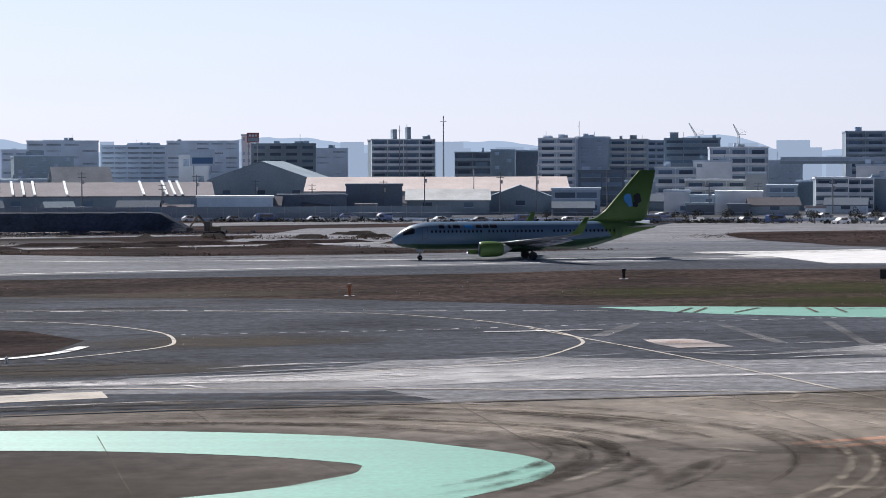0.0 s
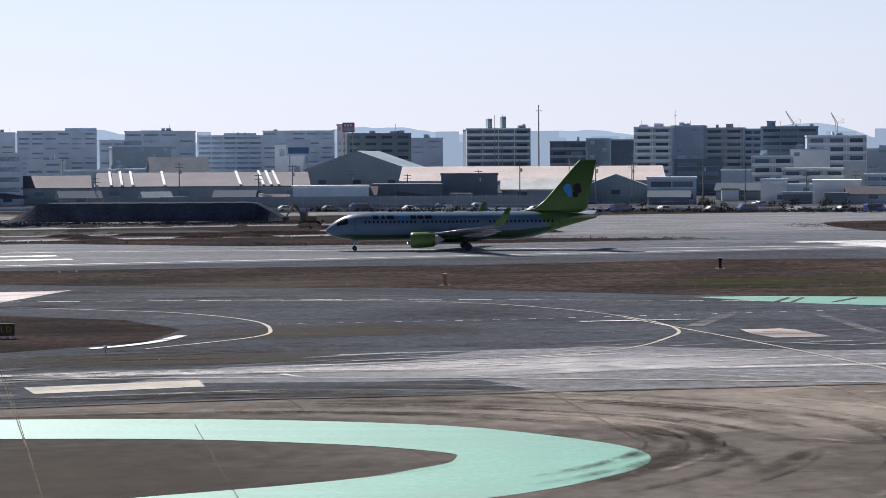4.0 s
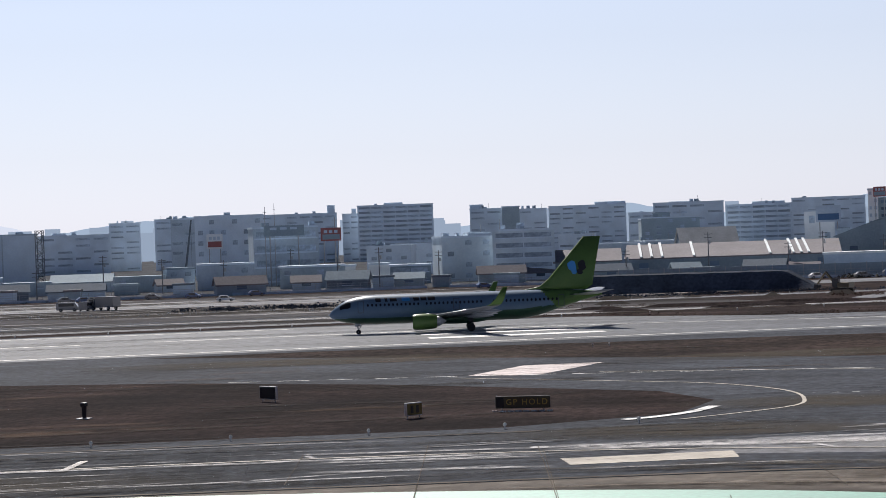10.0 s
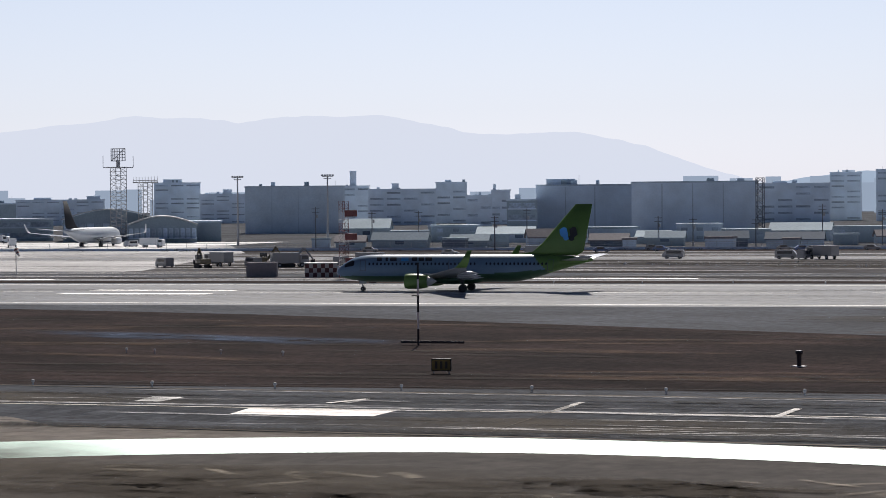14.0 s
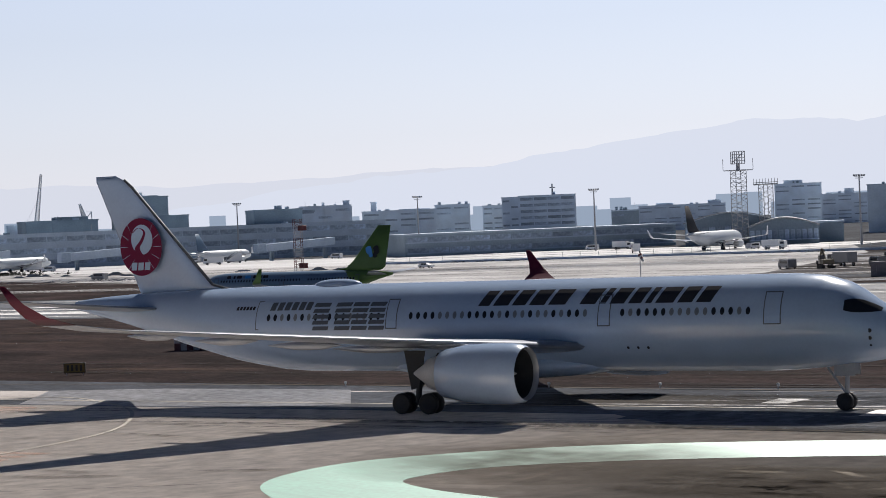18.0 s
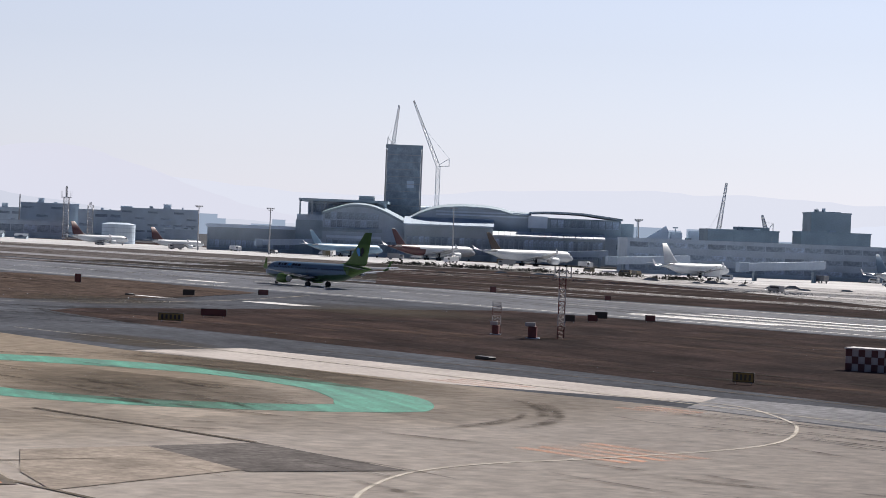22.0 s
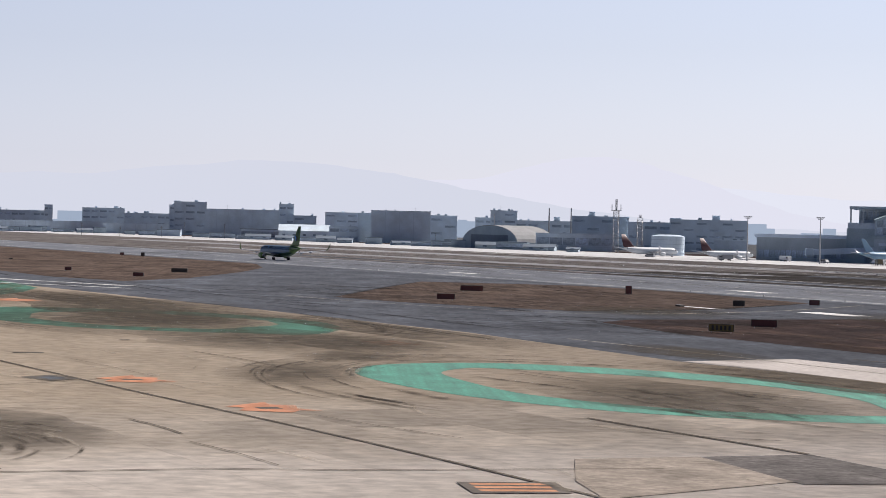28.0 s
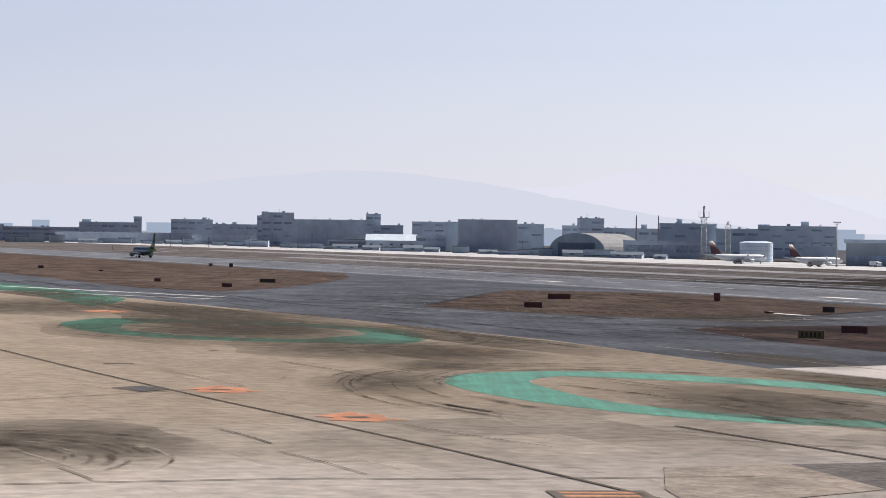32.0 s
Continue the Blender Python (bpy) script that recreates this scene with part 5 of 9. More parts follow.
for sd in (1, -1):
    hull = (sd, 5.45, 2.98, 3.05)
    first = None
    for x in [-5.1 - 0.57 * k for k in range(16)] + [-16.3 - 0.57 * k for k in range(24)] + [-32.0 - 0.57 * k for k in range(17)]:
        k = 1 if blinds.random() < 0.36 else 0
        if first is None:
            first = [part("cabin_window", hull_mark(-0.15, 0.15, 6.12, 6.6, 0, *hull, out=0.025, oval=True), mt, big_jet, m=pose(x, 0, 0)) for mt in (hull_glass, blind_mat)]
            first[1].matrix_basis = pose(x - 0.57, 0, 0)
        elif x < -5.8:
            share("cabin_window", first[k].data, big_jet, pose(x, 0, 0))
    for x, w in ((-4.1, 1.15), (-15.4, 0.9), (-31.4, 0.9), (-42.3, 0.9)):
        q = interp(JET_LARGE["stations"], JET_LARGE["nose"] - x)
        hl = (sd, 5.45 + q[2] * 3.05, 2.98 * q[1], 3.05 * q[1])
        part("cabin_door", hull_mark(x, x + w, 5.5, 7.5, 0, *hl, out=0.02), seam_mat, big_jet, "outlined cabin door")
        part("door_panel", hull_mark(x + 0.07, x + w - 0.07, 5.57, 7.43, 0, *hl, out=0.03), shaded_white_skin, big_jet)
    # airline name and type marking as plain leaning bars
    x = -24.3
    marks = []
    for word in ((0.85, 1.15, 1.0, 1.15, 1.25), (1.15, 0.45, 1.05, 0.9, 0.45, 1.25, 1.0, 1.0)):
        for wide in word:
            marks.append((x, wide))
            x += wide + 0.27
        x += 0.75
    if sd == -1:
        for x0, w in marks:
            part("livery_mark", hull_mark(x0, x0 + w, 6.92, 7.88, 0.5, *hull, out=0.03), dark_mark, big_jet, "plain dark leaning livery bar")
        for k in range(6):
            part("livery_mark", hull_mark(-41.1 + k * 0.6, -40.65 + k * 0.6, 6.85, 7.4, 0.12, *hull, out=0.03), grey_mark, big_jet, "plain slate livery bar")
        for x0, w in ((-37.4, 1.3), (-35.6, 1.25), (-34.2, 1.25), (-32.8, 1.25)):
            for j in range(5):
                part("livery_mark", hull_mark(x0, x0 + w, 5.45 + j * 0.4, 5.72 + j * 0.4, 0.1, *hull, out=0.035), grey_mark, big_jet, "plain slate livery stripe")
        for k in range(6):
            part("livery_mark", hull_mark(-44.1 + k * 0.28, -43.9 + k * 0.28, 6.9, 7.15, 0.05, sd, 5.6, 2.83, 2.9, out=0.03), dark_mark, big_jet, "small dark bar")
    # red disc with a pale oval, a red curve in it and a pale bar below
    def on_fin(name, pts, y, mat, parent, label):
        bm = bmesh.new()
        bm.faces.new([bm.verts.new((px, sd * y, pz)) for px, pz in pts])
        return part(name, bm, mat, parent, label)

    cx, cz_ = -54.1, 11.65
    disc = on_fin("fin_disc", [(cx + 1.95 * math.cos(a * math.tau / 40), cz_ + 2.15 * math.sin(a * math.tau / 40)) for a in range(40)], 0.50, red_mark, big_jet, "round red emblem on the fin")
    on_fin("disc_oval", [(cx + 0.12 + 1.0 * math.cos(a * math.tau / 28), cz_ + 0.55 + 1.12 * math.sin(a * math.tau / 28)) for a in range(28)], 0.515, shaded_white_skin, disc, "pale oval within the disc")
    crv = spline([(cx - 0.75, cz_ + 1.05), (cx - 0.15, cz_ + 1.42), (cx + 0.38, cz_ + 1.1), (cx + 0.1, cz_ + 0.45), (cx - 0.32, cz_ - 0.1), (cx, cz_ - 0.75)], 6, False)
    bm, prev = bmesh.new(), None
    for i, p in enumerate(crv):
        hw = 0.06 + 0.3 * (i / len(crv)) ** 2
        v = (bm.verts.new((p.x - hw, sd * 0.53, p.y)), bm.verts.new((p.x + hw, sd * 0.53, p.y)))
        if prev:
            bm.faces.new((prev[0], prev[1], v[1], v[0]))
        prev = v
    part("disc_curve", bm, red_mark, disc, "red curve in the pale oval")
    for k in range(3):
        on_fin("disc_bar", [(cx - 0.95 + 0.62 * k, cz_ - 1.72), (cx - 0.45 + 0.62 * k, cz_ - 1.72), (cx - 0.37 + 0.62 * k, cz_ - 1.15), (cx - 0.87 + 0.62 * k, cz_ - 1.15)], 0.53, shaded_white_skin, disc, "small white bar in the disc")
    for k in range(5):
        for side in (1, -1):
            a0 = math.radians(-58 + 26 * k)
            p, q = (cx + side * 1.2 * math.cos(a0), cz_ + 0.1 + 1.25 * math.sin(a0)), (cx + side * 1.9 * math.cos(a0 + 0.1), cz_ + 2.1 * math.sin(a0 + 0.1))
            on_fin("disc_line", [p, q, (q[0], q[1] + 0.05), (p[0], p[1] + 0.03)], 0.525, shaded_white_skin, disc, "thin pale line in the disc")
    for px, pz, pr in ((2.25, 5.0, 0.13), (2.25, 4.55, 0.12), (2.25, 4.1, 0.07), (-12.0, 4.1, 0.09), (-12.7, 4.1, 0.09), (-13.4, 4.1, 0.09)):
        q = interp(JET_LARGE["stations"], JET_LARGE["nose"] - px)
        part("sensor_port", hull_mark(px - pr, px + pr, pz - pr, pz + pr, 0, sd, 5.45 + q[2] * 3.05, 2.98 * q[1], 3.05 * q[1], out=0.03, oval=True), hull_glass, big_jet, "small dark port in the hull")
bm = bmesh.new()
for a, b in (((-45.4, 8.05), (-48.0, 8.7)), ((-48.0, 8.7), (-55.0, 16.03)), ((-55.0, 16.03), (-55.8, 16.7))):
    bar(bm, (a[0], 0, a[1]), (b[0], 0, b[1]), 0.11, 6)
part("fin_leading_edge", bm, seam_mat, big_jet, "dark leading edge of the fin", True)
bm = bmesh.new()
bmesh.ops.create_uvsphere(bm, u_segments=18, v_segments=8, radius=1.0, matrix=Matrix.LocRotScale((-37.0, 0, 8.45), None, (2.0, 0.7, 0.45)))
part("antenna_dome", bm, shaded_white_skin, big_jet, "white antenna dome", True)


# ---- town and terminal ----
def wall_mat(name, col, var=0.1):
    return surf("wall_" + name, col, 0.85, var=var, scale=0.12, fine=1.5, bump=0.15, spec=0.2)


# The paler blue-grey tones carry distance haze in their colour.
WALL = dict(stone=wall_mat("hazed_stone", (0.446, 0.530, 0.621)), stone_dark=wall_mat("dark_stone", (0.38, 0.44, 0.49)), stone_pale=wall_mat("pale_stone", (0.502, 0.590, 0.680)), plaster=wall_mat("plaster", (0.577, 0.670, 0.756)), steel=wall_mat("steel_blue", (0.325, 0.402, 0.466)), mist=wall_mat("pale_blue", (0.614, 0.710, 0.821)), pale=wall_mat("pale", (0.493, 0.585, 0.697)), grey=wall_mat("grey", (0.358, 0.440, 0.545)), slate=wall_mat("slate", (0.252, 0.318, 0.378)), dark=wall_mat("dark", (0.135, 0.168, 0.215)), brick=wall_mat("brick", (0.195, 0.185, 0.203)),
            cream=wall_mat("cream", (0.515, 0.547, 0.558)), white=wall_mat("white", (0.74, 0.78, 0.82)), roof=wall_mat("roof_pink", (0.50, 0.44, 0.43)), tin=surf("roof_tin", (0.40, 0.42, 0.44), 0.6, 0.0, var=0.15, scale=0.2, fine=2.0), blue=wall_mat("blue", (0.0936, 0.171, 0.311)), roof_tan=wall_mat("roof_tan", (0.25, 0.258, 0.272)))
# Each wall tone and its hazier, paler stand-in for far buildings.
HAZED = dict(dark="slate", slate="steel", steel="stone", grey="stone", stone_dark="stone", stone="stone_pale", stone_pale="plaster", pale="mist")
pane_mat = surf("window_pane", (0.117, 0.166, 0.239), 0.4, var=0.08, scale=0.3, fine=1.0, spec=0.25, each=0.5)
# Panes of far windows: haze between is put into the glass colour.
pane_hazed = surf("window_pane_hazed", (0.34, 0.42, 0.52), 0.5, var=0.3, scale=0.3, fine=1.0, spec=0.4, each=0.3)
PANE = {}


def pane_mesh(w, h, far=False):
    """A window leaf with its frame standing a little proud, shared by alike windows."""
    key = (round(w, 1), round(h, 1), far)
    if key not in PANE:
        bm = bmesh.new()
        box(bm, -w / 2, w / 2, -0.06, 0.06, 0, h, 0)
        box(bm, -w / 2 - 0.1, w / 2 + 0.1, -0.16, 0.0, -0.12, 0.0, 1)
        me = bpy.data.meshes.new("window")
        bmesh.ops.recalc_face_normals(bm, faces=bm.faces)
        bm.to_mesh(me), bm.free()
        me.materials.append(pane_hazed if far else pane_mat), me.materials.append(WALL["pale"])
        PANE[key] = me
    return PANE[key]


def building(name, az, r, w, h, depth, turn, style, wall, storeys, label, roof="", trim="pale"):
    """A building seen from the deck: bearing, distance, width, height, depth, turn out of the line of sight."""
    top = new(name)
    yaw = -az + turn
    top.matrix_basis = Matrix.Translation(bearing(az, r + depth / 2)) @ pose(0, 0, 0, 0, 0, yaw)
    # Distance haze put into the walls: far buildings take paler tones.
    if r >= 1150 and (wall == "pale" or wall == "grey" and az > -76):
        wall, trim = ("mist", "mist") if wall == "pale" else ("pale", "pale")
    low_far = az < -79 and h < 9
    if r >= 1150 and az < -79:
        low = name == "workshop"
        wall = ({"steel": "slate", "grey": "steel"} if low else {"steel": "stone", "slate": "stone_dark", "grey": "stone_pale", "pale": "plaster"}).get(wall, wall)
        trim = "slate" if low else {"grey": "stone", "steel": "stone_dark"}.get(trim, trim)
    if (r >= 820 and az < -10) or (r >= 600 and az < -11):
        wall, trim = HAZED.get(wall, wall), "dark" if low_far else HAZED.get(trim, trim)
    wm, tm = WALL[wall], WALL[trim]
    x, y = w / 2, depth / 2
    if style in ("gable", "gable_end"):
        eave = h * 0.62
        bm = bmesh.new()
        if style == "gable":
            ring = lambda q: [(q, -y, 0), (q, y, 0), (q, y, eave), (q, 0, h), (q, -y, eave)]
            loft([ring(-x), ring(x)], True, 0, bm)
        else:
            ring = lambda q: [(-x, q, 0), (x, q, 0), (x, q, eave), (0, q, h), (-x, q, eave)]
            loft([ring(-y), ring(y)], True, 0, bm)
        part("wall", bm, wm, top)
        for sd in (1, -1):
            bm = bmesh.new()
            if style == "gable":
                q = [(-x - 0.5, sd * (y + 0.6), eave - 0.35), (x + 0.5, sd * (y + 0.6), eave - 0.35), (x + 0.5, 0, h + 0.1), (-x - 0.5, 0, h + 0.1)]
            else:
                q = [(sd * (x + 0.6), -y - 0.5, eave - 0.35), (sd * (x + 0.6), y + 0.5, eave - 0.35), (0, y + 0.5, h + 0.1), (0, -y - 0.5, h + 0.1)]
            lo, hi = [bm.verts.new(p) for p in q], [bm.verts.new((p[0], p[1], p[2] + 0.35)) for p in q]
            bm.faces.new(lo), bm.faces.new(hi)
            for i in range(4):
                bm.faces.new((lo[i], lo[(i + 1) % 4], hi[(i + 1) % 4], hi[i]))
            part("roof", bm, tm, top)
        me = pane_mesh(2.6, 1.4)
        for i in range(max(1, int(w / 9))):
            share("window", me, top, pose(-x + (i + 0.5) * w / max(1, int(w / 9)), -y - 0.02, eave * 0.5))
        return tagged(top, label if len(label.split()) > 3 else label + " of the town", "building")
    bm = bmesh.new()
    box(bm, -x, x, -y, y, 0, h)
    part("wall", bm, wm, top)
    if style == "hall" and w > 24:
        bm = bmesh.new()
        box(bm, -0.25, 0.25, -0.2, 0.1, 0, h - 0.4)
        rib = part("rib", bm, tm, top, m=pose(-x + 12, -y, 0))
        for i in range(2, int(w / 12)):
            share("rib", rib.data, top, pose(-x + i * 12, -y, 0))
    bm = bmesh.new()
    box(bm, -x - 0.25, x + 0.25, -y - 0.25, y + 0.25, h - 0.05, h + 0.55)
    part("parapet", bm, tm, top)
    fl = h / max(storeys, 1)
    if style == "bands":
        for k in range(storeys):
            nseg = max(2, int(w / 8))
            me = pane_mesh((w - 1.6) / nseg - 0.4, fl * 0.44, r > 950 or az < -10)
            for i in range(nseg):
                share("window", me, top, pose(-x + 0.8 + (i + 0.5) * (w - 1.6) / nseg, -y - 0.02, k * fl + fl * 0.34))
            bm = bmesh.new()
            box(bm, -x + 0.4, x - 0.4, -y - 0.3, -y + 0.1, k * fl + fl * 0.22, k * fl + fl * 0.32)
            part("sill", bm, tm, top)
    elif style == "flats":
        bays = max(2, int(w / 6.5))
        bw = w / bays
        for k in range(storeys):
            bm = bmesh.new()
            box(bm, -x, x, -y - 1.4, -y, k * fl, k * fl + 0.18)
            box(bm, -x, x, -y - 1.4, -y - 1.28, k * fl + 0.15, k * fl + 1.1)
            part("balcony", bm, tm, top)
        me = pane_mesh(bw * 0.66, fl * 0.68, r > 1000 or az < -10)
        for k in range(storeys):
            for i in range(bays):
                share("window", me, top, pose(-x + (i + 0.5) * bw, -y - 0.03, k * fl + fl * 0.1))
        for i in range(bays + 1):
            bm = bmesh.new()
            box(bm, -x + i * bw - 0.1, -x + i * bw + 0.1, -y - 1.42, -y, 0, h)
            part("dividing_wall", bm, tm, top)
    elif style == "plain":
        nw = max(2, int(w / (4.6 if r < 1000 else 9)))
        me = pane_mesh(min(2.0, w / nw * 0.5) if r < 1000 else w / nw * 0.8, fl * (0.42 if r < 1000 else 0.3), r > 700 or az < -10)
        for k in range(storeys):
            for i in range(nw):
                if (i * 7 + k * 3 + int(w)) % 5 and (i * i + 3 * k + int(az * 7)) % 4:
                    share("window", me, top, pose(-x + (i + 0.5) * w / nw, -y - 0.02, k * fl + fl * 0.32))
    units = random.Random(int(az * 100) + int(r))
    for q in range(units.randint(1, 4) if h > 9 and w > 12 else 0):
        cx, uw, uh = units.uniform(-x * 0.85, x * 0.85), units.uniform(0.8, 3.0), units.uniform(0.7, 2.0)
        bm = bmesh.new()
        if q % 3 == 2:
            bar(bm, (cx, 0, h + 0.4), (cx, 0, h + 2.5 * uh), 0.12, 4)
            part("aerial", bm, grey_metal, top)
        else:
            box(bm, cx - uw / 2, cx + uw / 2, -y * 0.6, -y * 0.2, h + 0.5, h + 0.5 + uh)
            part("roof_unit", bm, WALL[units.choice(("grey", "slate", "pale"))], top)
    if roof:
        for tok in roof.split():
            a, b, z = (float(q) for q in tok.split(","))
            bm = bmesh.new()
            box(bm, -x + a * w, -x + b * w, -y * 0.5, y * 0.5, h, h + z)
            if z > 2 and b - a > 0.08:
                box(bm, -x + a * w - 0.2, -x + b * w + 0.2, -y * 0.5 - 0.2, y * 0.5 + 0.2, h + z - 0.3, h + z)
            part("stair_tower", bm, wm, top)
    return tagged(top, label if len(label.split()) > 3 else label + " of the town", "building")


building("building", -1.14, 960, 29.3, 26.5, 14, 8, "flats", "slate", 9, "nine-storey apartment block with pale balconies", roof="0.35,0.42,5 0.58,0.64,6", trim="white")
building("building", 3.18, 880, 15.5, 25.6, 16, -6, "flats", "pale", 9, "white apartment block with banded balconies", roof="0.1,0.3,1.5", trim="white")
building("building", 4.11, 890, 13.5, 26.2, 16, -6, "plain", "grey", 9, "grey apartment block with small windows")
building("building", 5.08, 900, 16.5, 25.3, 14, -4, "flats", "grey", 9, "pale grey balconied apartment block", trim="cream")
building("building", 5.82, 910, 7.1, 24.9, 14, 0, "flats", "grey", 9, "narrow grey apartment block")
building("building", 6.80, 930, 24.6, 26.1, 18, 0, "bands", "slate", 9, "dark office block among flats", roof="0.1,0.25,3", trim="slate")
building("building", 7.35, 800, 14.7, 15.6, 16, 0, "plain", "white", 5, "white low office with a row of dark windows")
building("building", 8.02, 860, 23.5, 21.3, 14, 4, "flats", "pale", 6, "pale block of flats with deep balconies", trim="white")
building("building", 9.26, 1000, 16.8, 16.5, 14, 0, "plain", "grey", 5, "grey town block")
building("building", 11.63, 900, 24.8, 28.2, 16, 6, "flats", "slate", 9, "dark apartment block with balconies", trim="grey")
building("building", 0.82, 900, 15.3, 20.0, 14, 0, "flats", "dark", 6, "dark-walled apartment block", trim="slate")
building("building", 1.65, 915, 10.6, 21.3, 14, 0, "plain", "slate", 7, "slate-grey apartment block")
building("building", 2.33, 925, 11.0, 20.9, 14, 0, "hall", "dark", 6, "dark windowless block")
building("building", -5.36, 900, 4.1, 27.7, 12, 0, "plain", "white", 9, "narrow white stair block")
building("building", -4.35, 930, 28.4, 24.2, 14, 0, "flats", "slate", 8, "long dark apartment block", roof="0.75,0.9,1.5", trim="slate")
building("building", -10.79, 980, 27.0, 19.6, 16, 0, "plain", "slate", 7, "dark grey town block", roof="0.2,0.5,2.5")
building("building", -11.56, 1150, 14.3, 23.9, 16, 0, "plain", "grey", 7, "grey town block")
building("building", -3.04, 1200, 18.5, 24.9, 16, 0, "plain", "grey", 8, "grey distant apartment block")
building("building", -8.40, 1350, 41.6, 28.7, 20, 0, "bands", "pale", 9, "pale long office block", roof="0.4,0.9,2")
building("building", -6.54, 1500, 51.1, 33.7, 20, 0, "plain", "pale", 10, "pale distant town block")
building("building", -10.29, 1300, 43.2, 30.9, 20, 0, "plain", "pale", 8, "pale distant block with stepped roof")
building("shed", -9.15, 600, 60.3, 8.9, 30, 0, "gable", "slate", 1, "long low shed with slatted skylight roof", trim="brick")
building("shed", -4.65, 690, 35.1, 15.4, 36, -12, "gable_end", "slate", 1, "large shed with a broad pitched roof", trim="slate")
building("shed", -0.16, 640, 80.6, 10.1, 34, 0, "gable", "slate", 1, "very long shed with a pale pink metal roof", trim="roof")
building("shed", 2.12, 600, 17.8, 7.9, 24, 0, "gable_end", "slate", 1, "dark gabled shed", trim="slate")
building("store", -1.88, 575, 15.5, 8.4, 16, 0, "hall", "dark", 1, "dark blue-black store building", trim="dark")
building("store", -3.57, 570, 18.8, 5.6, 14, 0, "hall", "dark", 1, "low dark store building", trim="dark")
building("house", -9.83, 720, 19.5, 13.7, 12, 10, "gable", "slate", 1, "small house with a pale lit roof", trim="tin")
building("building", -6.79, 780, 11.0, 18.6, 10, 0, "plain", "white", 3, "white building with a large billboard")
building("house", -6.12, 720, 5.4, 11.2, 10, 0, "plain", "pale", 2, "small pale house")
building("building", 4.34, 720, 16.0, 12.0, 14, 0, "bands", "dark", 4, "dark blue warehouse office", trim="dark")
building("building", 5.39, 700, 10.2, 8.5, 12, 0, "plain", "grey", 2, "low grey workshop")
building("building", 6.35, 760, 14.8, 13.1, 12, 0, "flats", "pale", 4, "pale low block of flats", trim="white")
building("building", 7.44, 690, 20.1, 8.9, 12, 0, "flats", "cream", 3, "cream two-tone block of flats", trim="white")
building("building", 8.53, 680, 6.6, 11.1, 12, 0, "hall", "cream", 3, "plain cream stair block")
building("building", 9.21, 640, 9.3, 7.4, 12, 0, "bands", "grey", 3, "grey depot building")
building("building", 9.85, 650, 5.8, 8.7, 12, 0, "hall", "slate", 3, "plain dark depot tower")
building("building", 10.50, 620, 9.4, 9.8, 12, 4, "flats", "slate", 4, "apartment house with white balconies", trim="white")
building("building", 11.25, 625, 7.6, 9.5, 12, 4, "flats", "slate", 4, "apartment house with white balconies", trim="white")
building("building", 12.13, 630, 12.8, 9.7, 12, 4, "hall", "slate", 4, "plain grey end of an apartment house")
building("depot", 8.06, 590, 13.1, 6.0, 18, 0, "hall", "white", 1, "low white-roofed depot", trim="white")
building("building", 6.39, 600, 7.5, 6.2, 10, 0, "plain", "white", 2, "small white office")
building("building", 7.08, 595, 7.1, 5.0, 10, 0, "plain", "grey", 2, "small grey office")
building("building", 11.87, 720, 17.5, 13.7, 10, 0, "plain", "white", 2, "white low building under the viaduct")
building("shed", 0.14, 590, 23.3, 6.8, 16, 0, "gable", "slate", 1, "low grey shed by the perimeter", trim="tin")
building("building", 3.64, 590, 13.7, 7.0, 10, 0, "bands", "grey", 2, "grey two-storey office")
building("store", -5.68, 560, 20.3, 5.4, 10, 0, "hall", "pale", 1, "low white-topped store", trim="white")
building("building", -22.84, 850, 27.6, 25.5, 24, 0, "plain", "pale", 6, "pale windowless warehouse with a red round sign", roof="0.2,0.5,0.8")
building("building", -24.06, 1000, 12.4, 27.1, 20, 0, "plain", "grey", 6, "grey town block")
building("building", -21.38, 680, 21.3, 18.6, 18, 6, "bands", "grey", 4, "grey office building with a roof sign")
building("building", -22.97, 640, 17.3, 7.6, 14, 0, "plain", "grey", 2, "grey two-storey workshop")
building("building", -20.61, 620, 19.4, 6.2, 14, 0, "plain", "slate", 2, "dark low workshop")
building("building", -20.94, 1500, 54.7, 35.1, 24, 0, "plain", "pale", 9, "pale distant hospital block", roof="0.88,0.98,6")
building("building", -19.53, 1480, 11.2, 33.7, 20, 0, "plain", "pale", 9, "pale distant town block", roof="0.6,0.9,4")
building("building", -18.29, 1450, 52.5, 38.5, 24, 0, "bands", "pale", 12, "tall pale distant block", roof="0.35,0.6,2")
building("building", -15.81, 1200, 18.5, 29.8, 20, 0, "plain", "grey", 9, "grey distant block with roof huts", roof="0,0.4,3")
building("building", -15.13, 1180, 9.9, 30.3, 16, 0, "hall", "slate", 9, "dark stair block")
building("building", -14.53, 1300, 17.2, 30.3, 20, 0, "plain", "pale", 9, "pale distant block")
building("building", -13.04, 1500, 55.1, 34.2, 24, 0, "plain", "pale", 10, "pale distant block", roof="0.6,1,2.5")
building("building", -16.46, 640, 16.6, 13.4, 18, 10, "plain", "stone_pale", 4, "grey office with a pale end wall", roof="0.55,0.98,1.5")
building("building", -14.81, 620, 18.4, 14.8, 18, 0, "bands", "stone_pale", 5, "grey office building with faint wall lettering")
building("hut", -19.58, 640, 3.5, 5.8, 6, 0, "hall", "white", 1, "small white hut")
building("hut", -18.77, 650, 6.7, 5.9, 8, 0, "hall", "white", 2, "small white shed")
building("building", -17.93, 630, 12.3, 5.4, 10, 0, "bands", "dark", 2, "dark low building")
building("building", -17.82, 800, 17.3, 11.6, 12, 0, "plain", "pale", 4, "pale mixed low block")
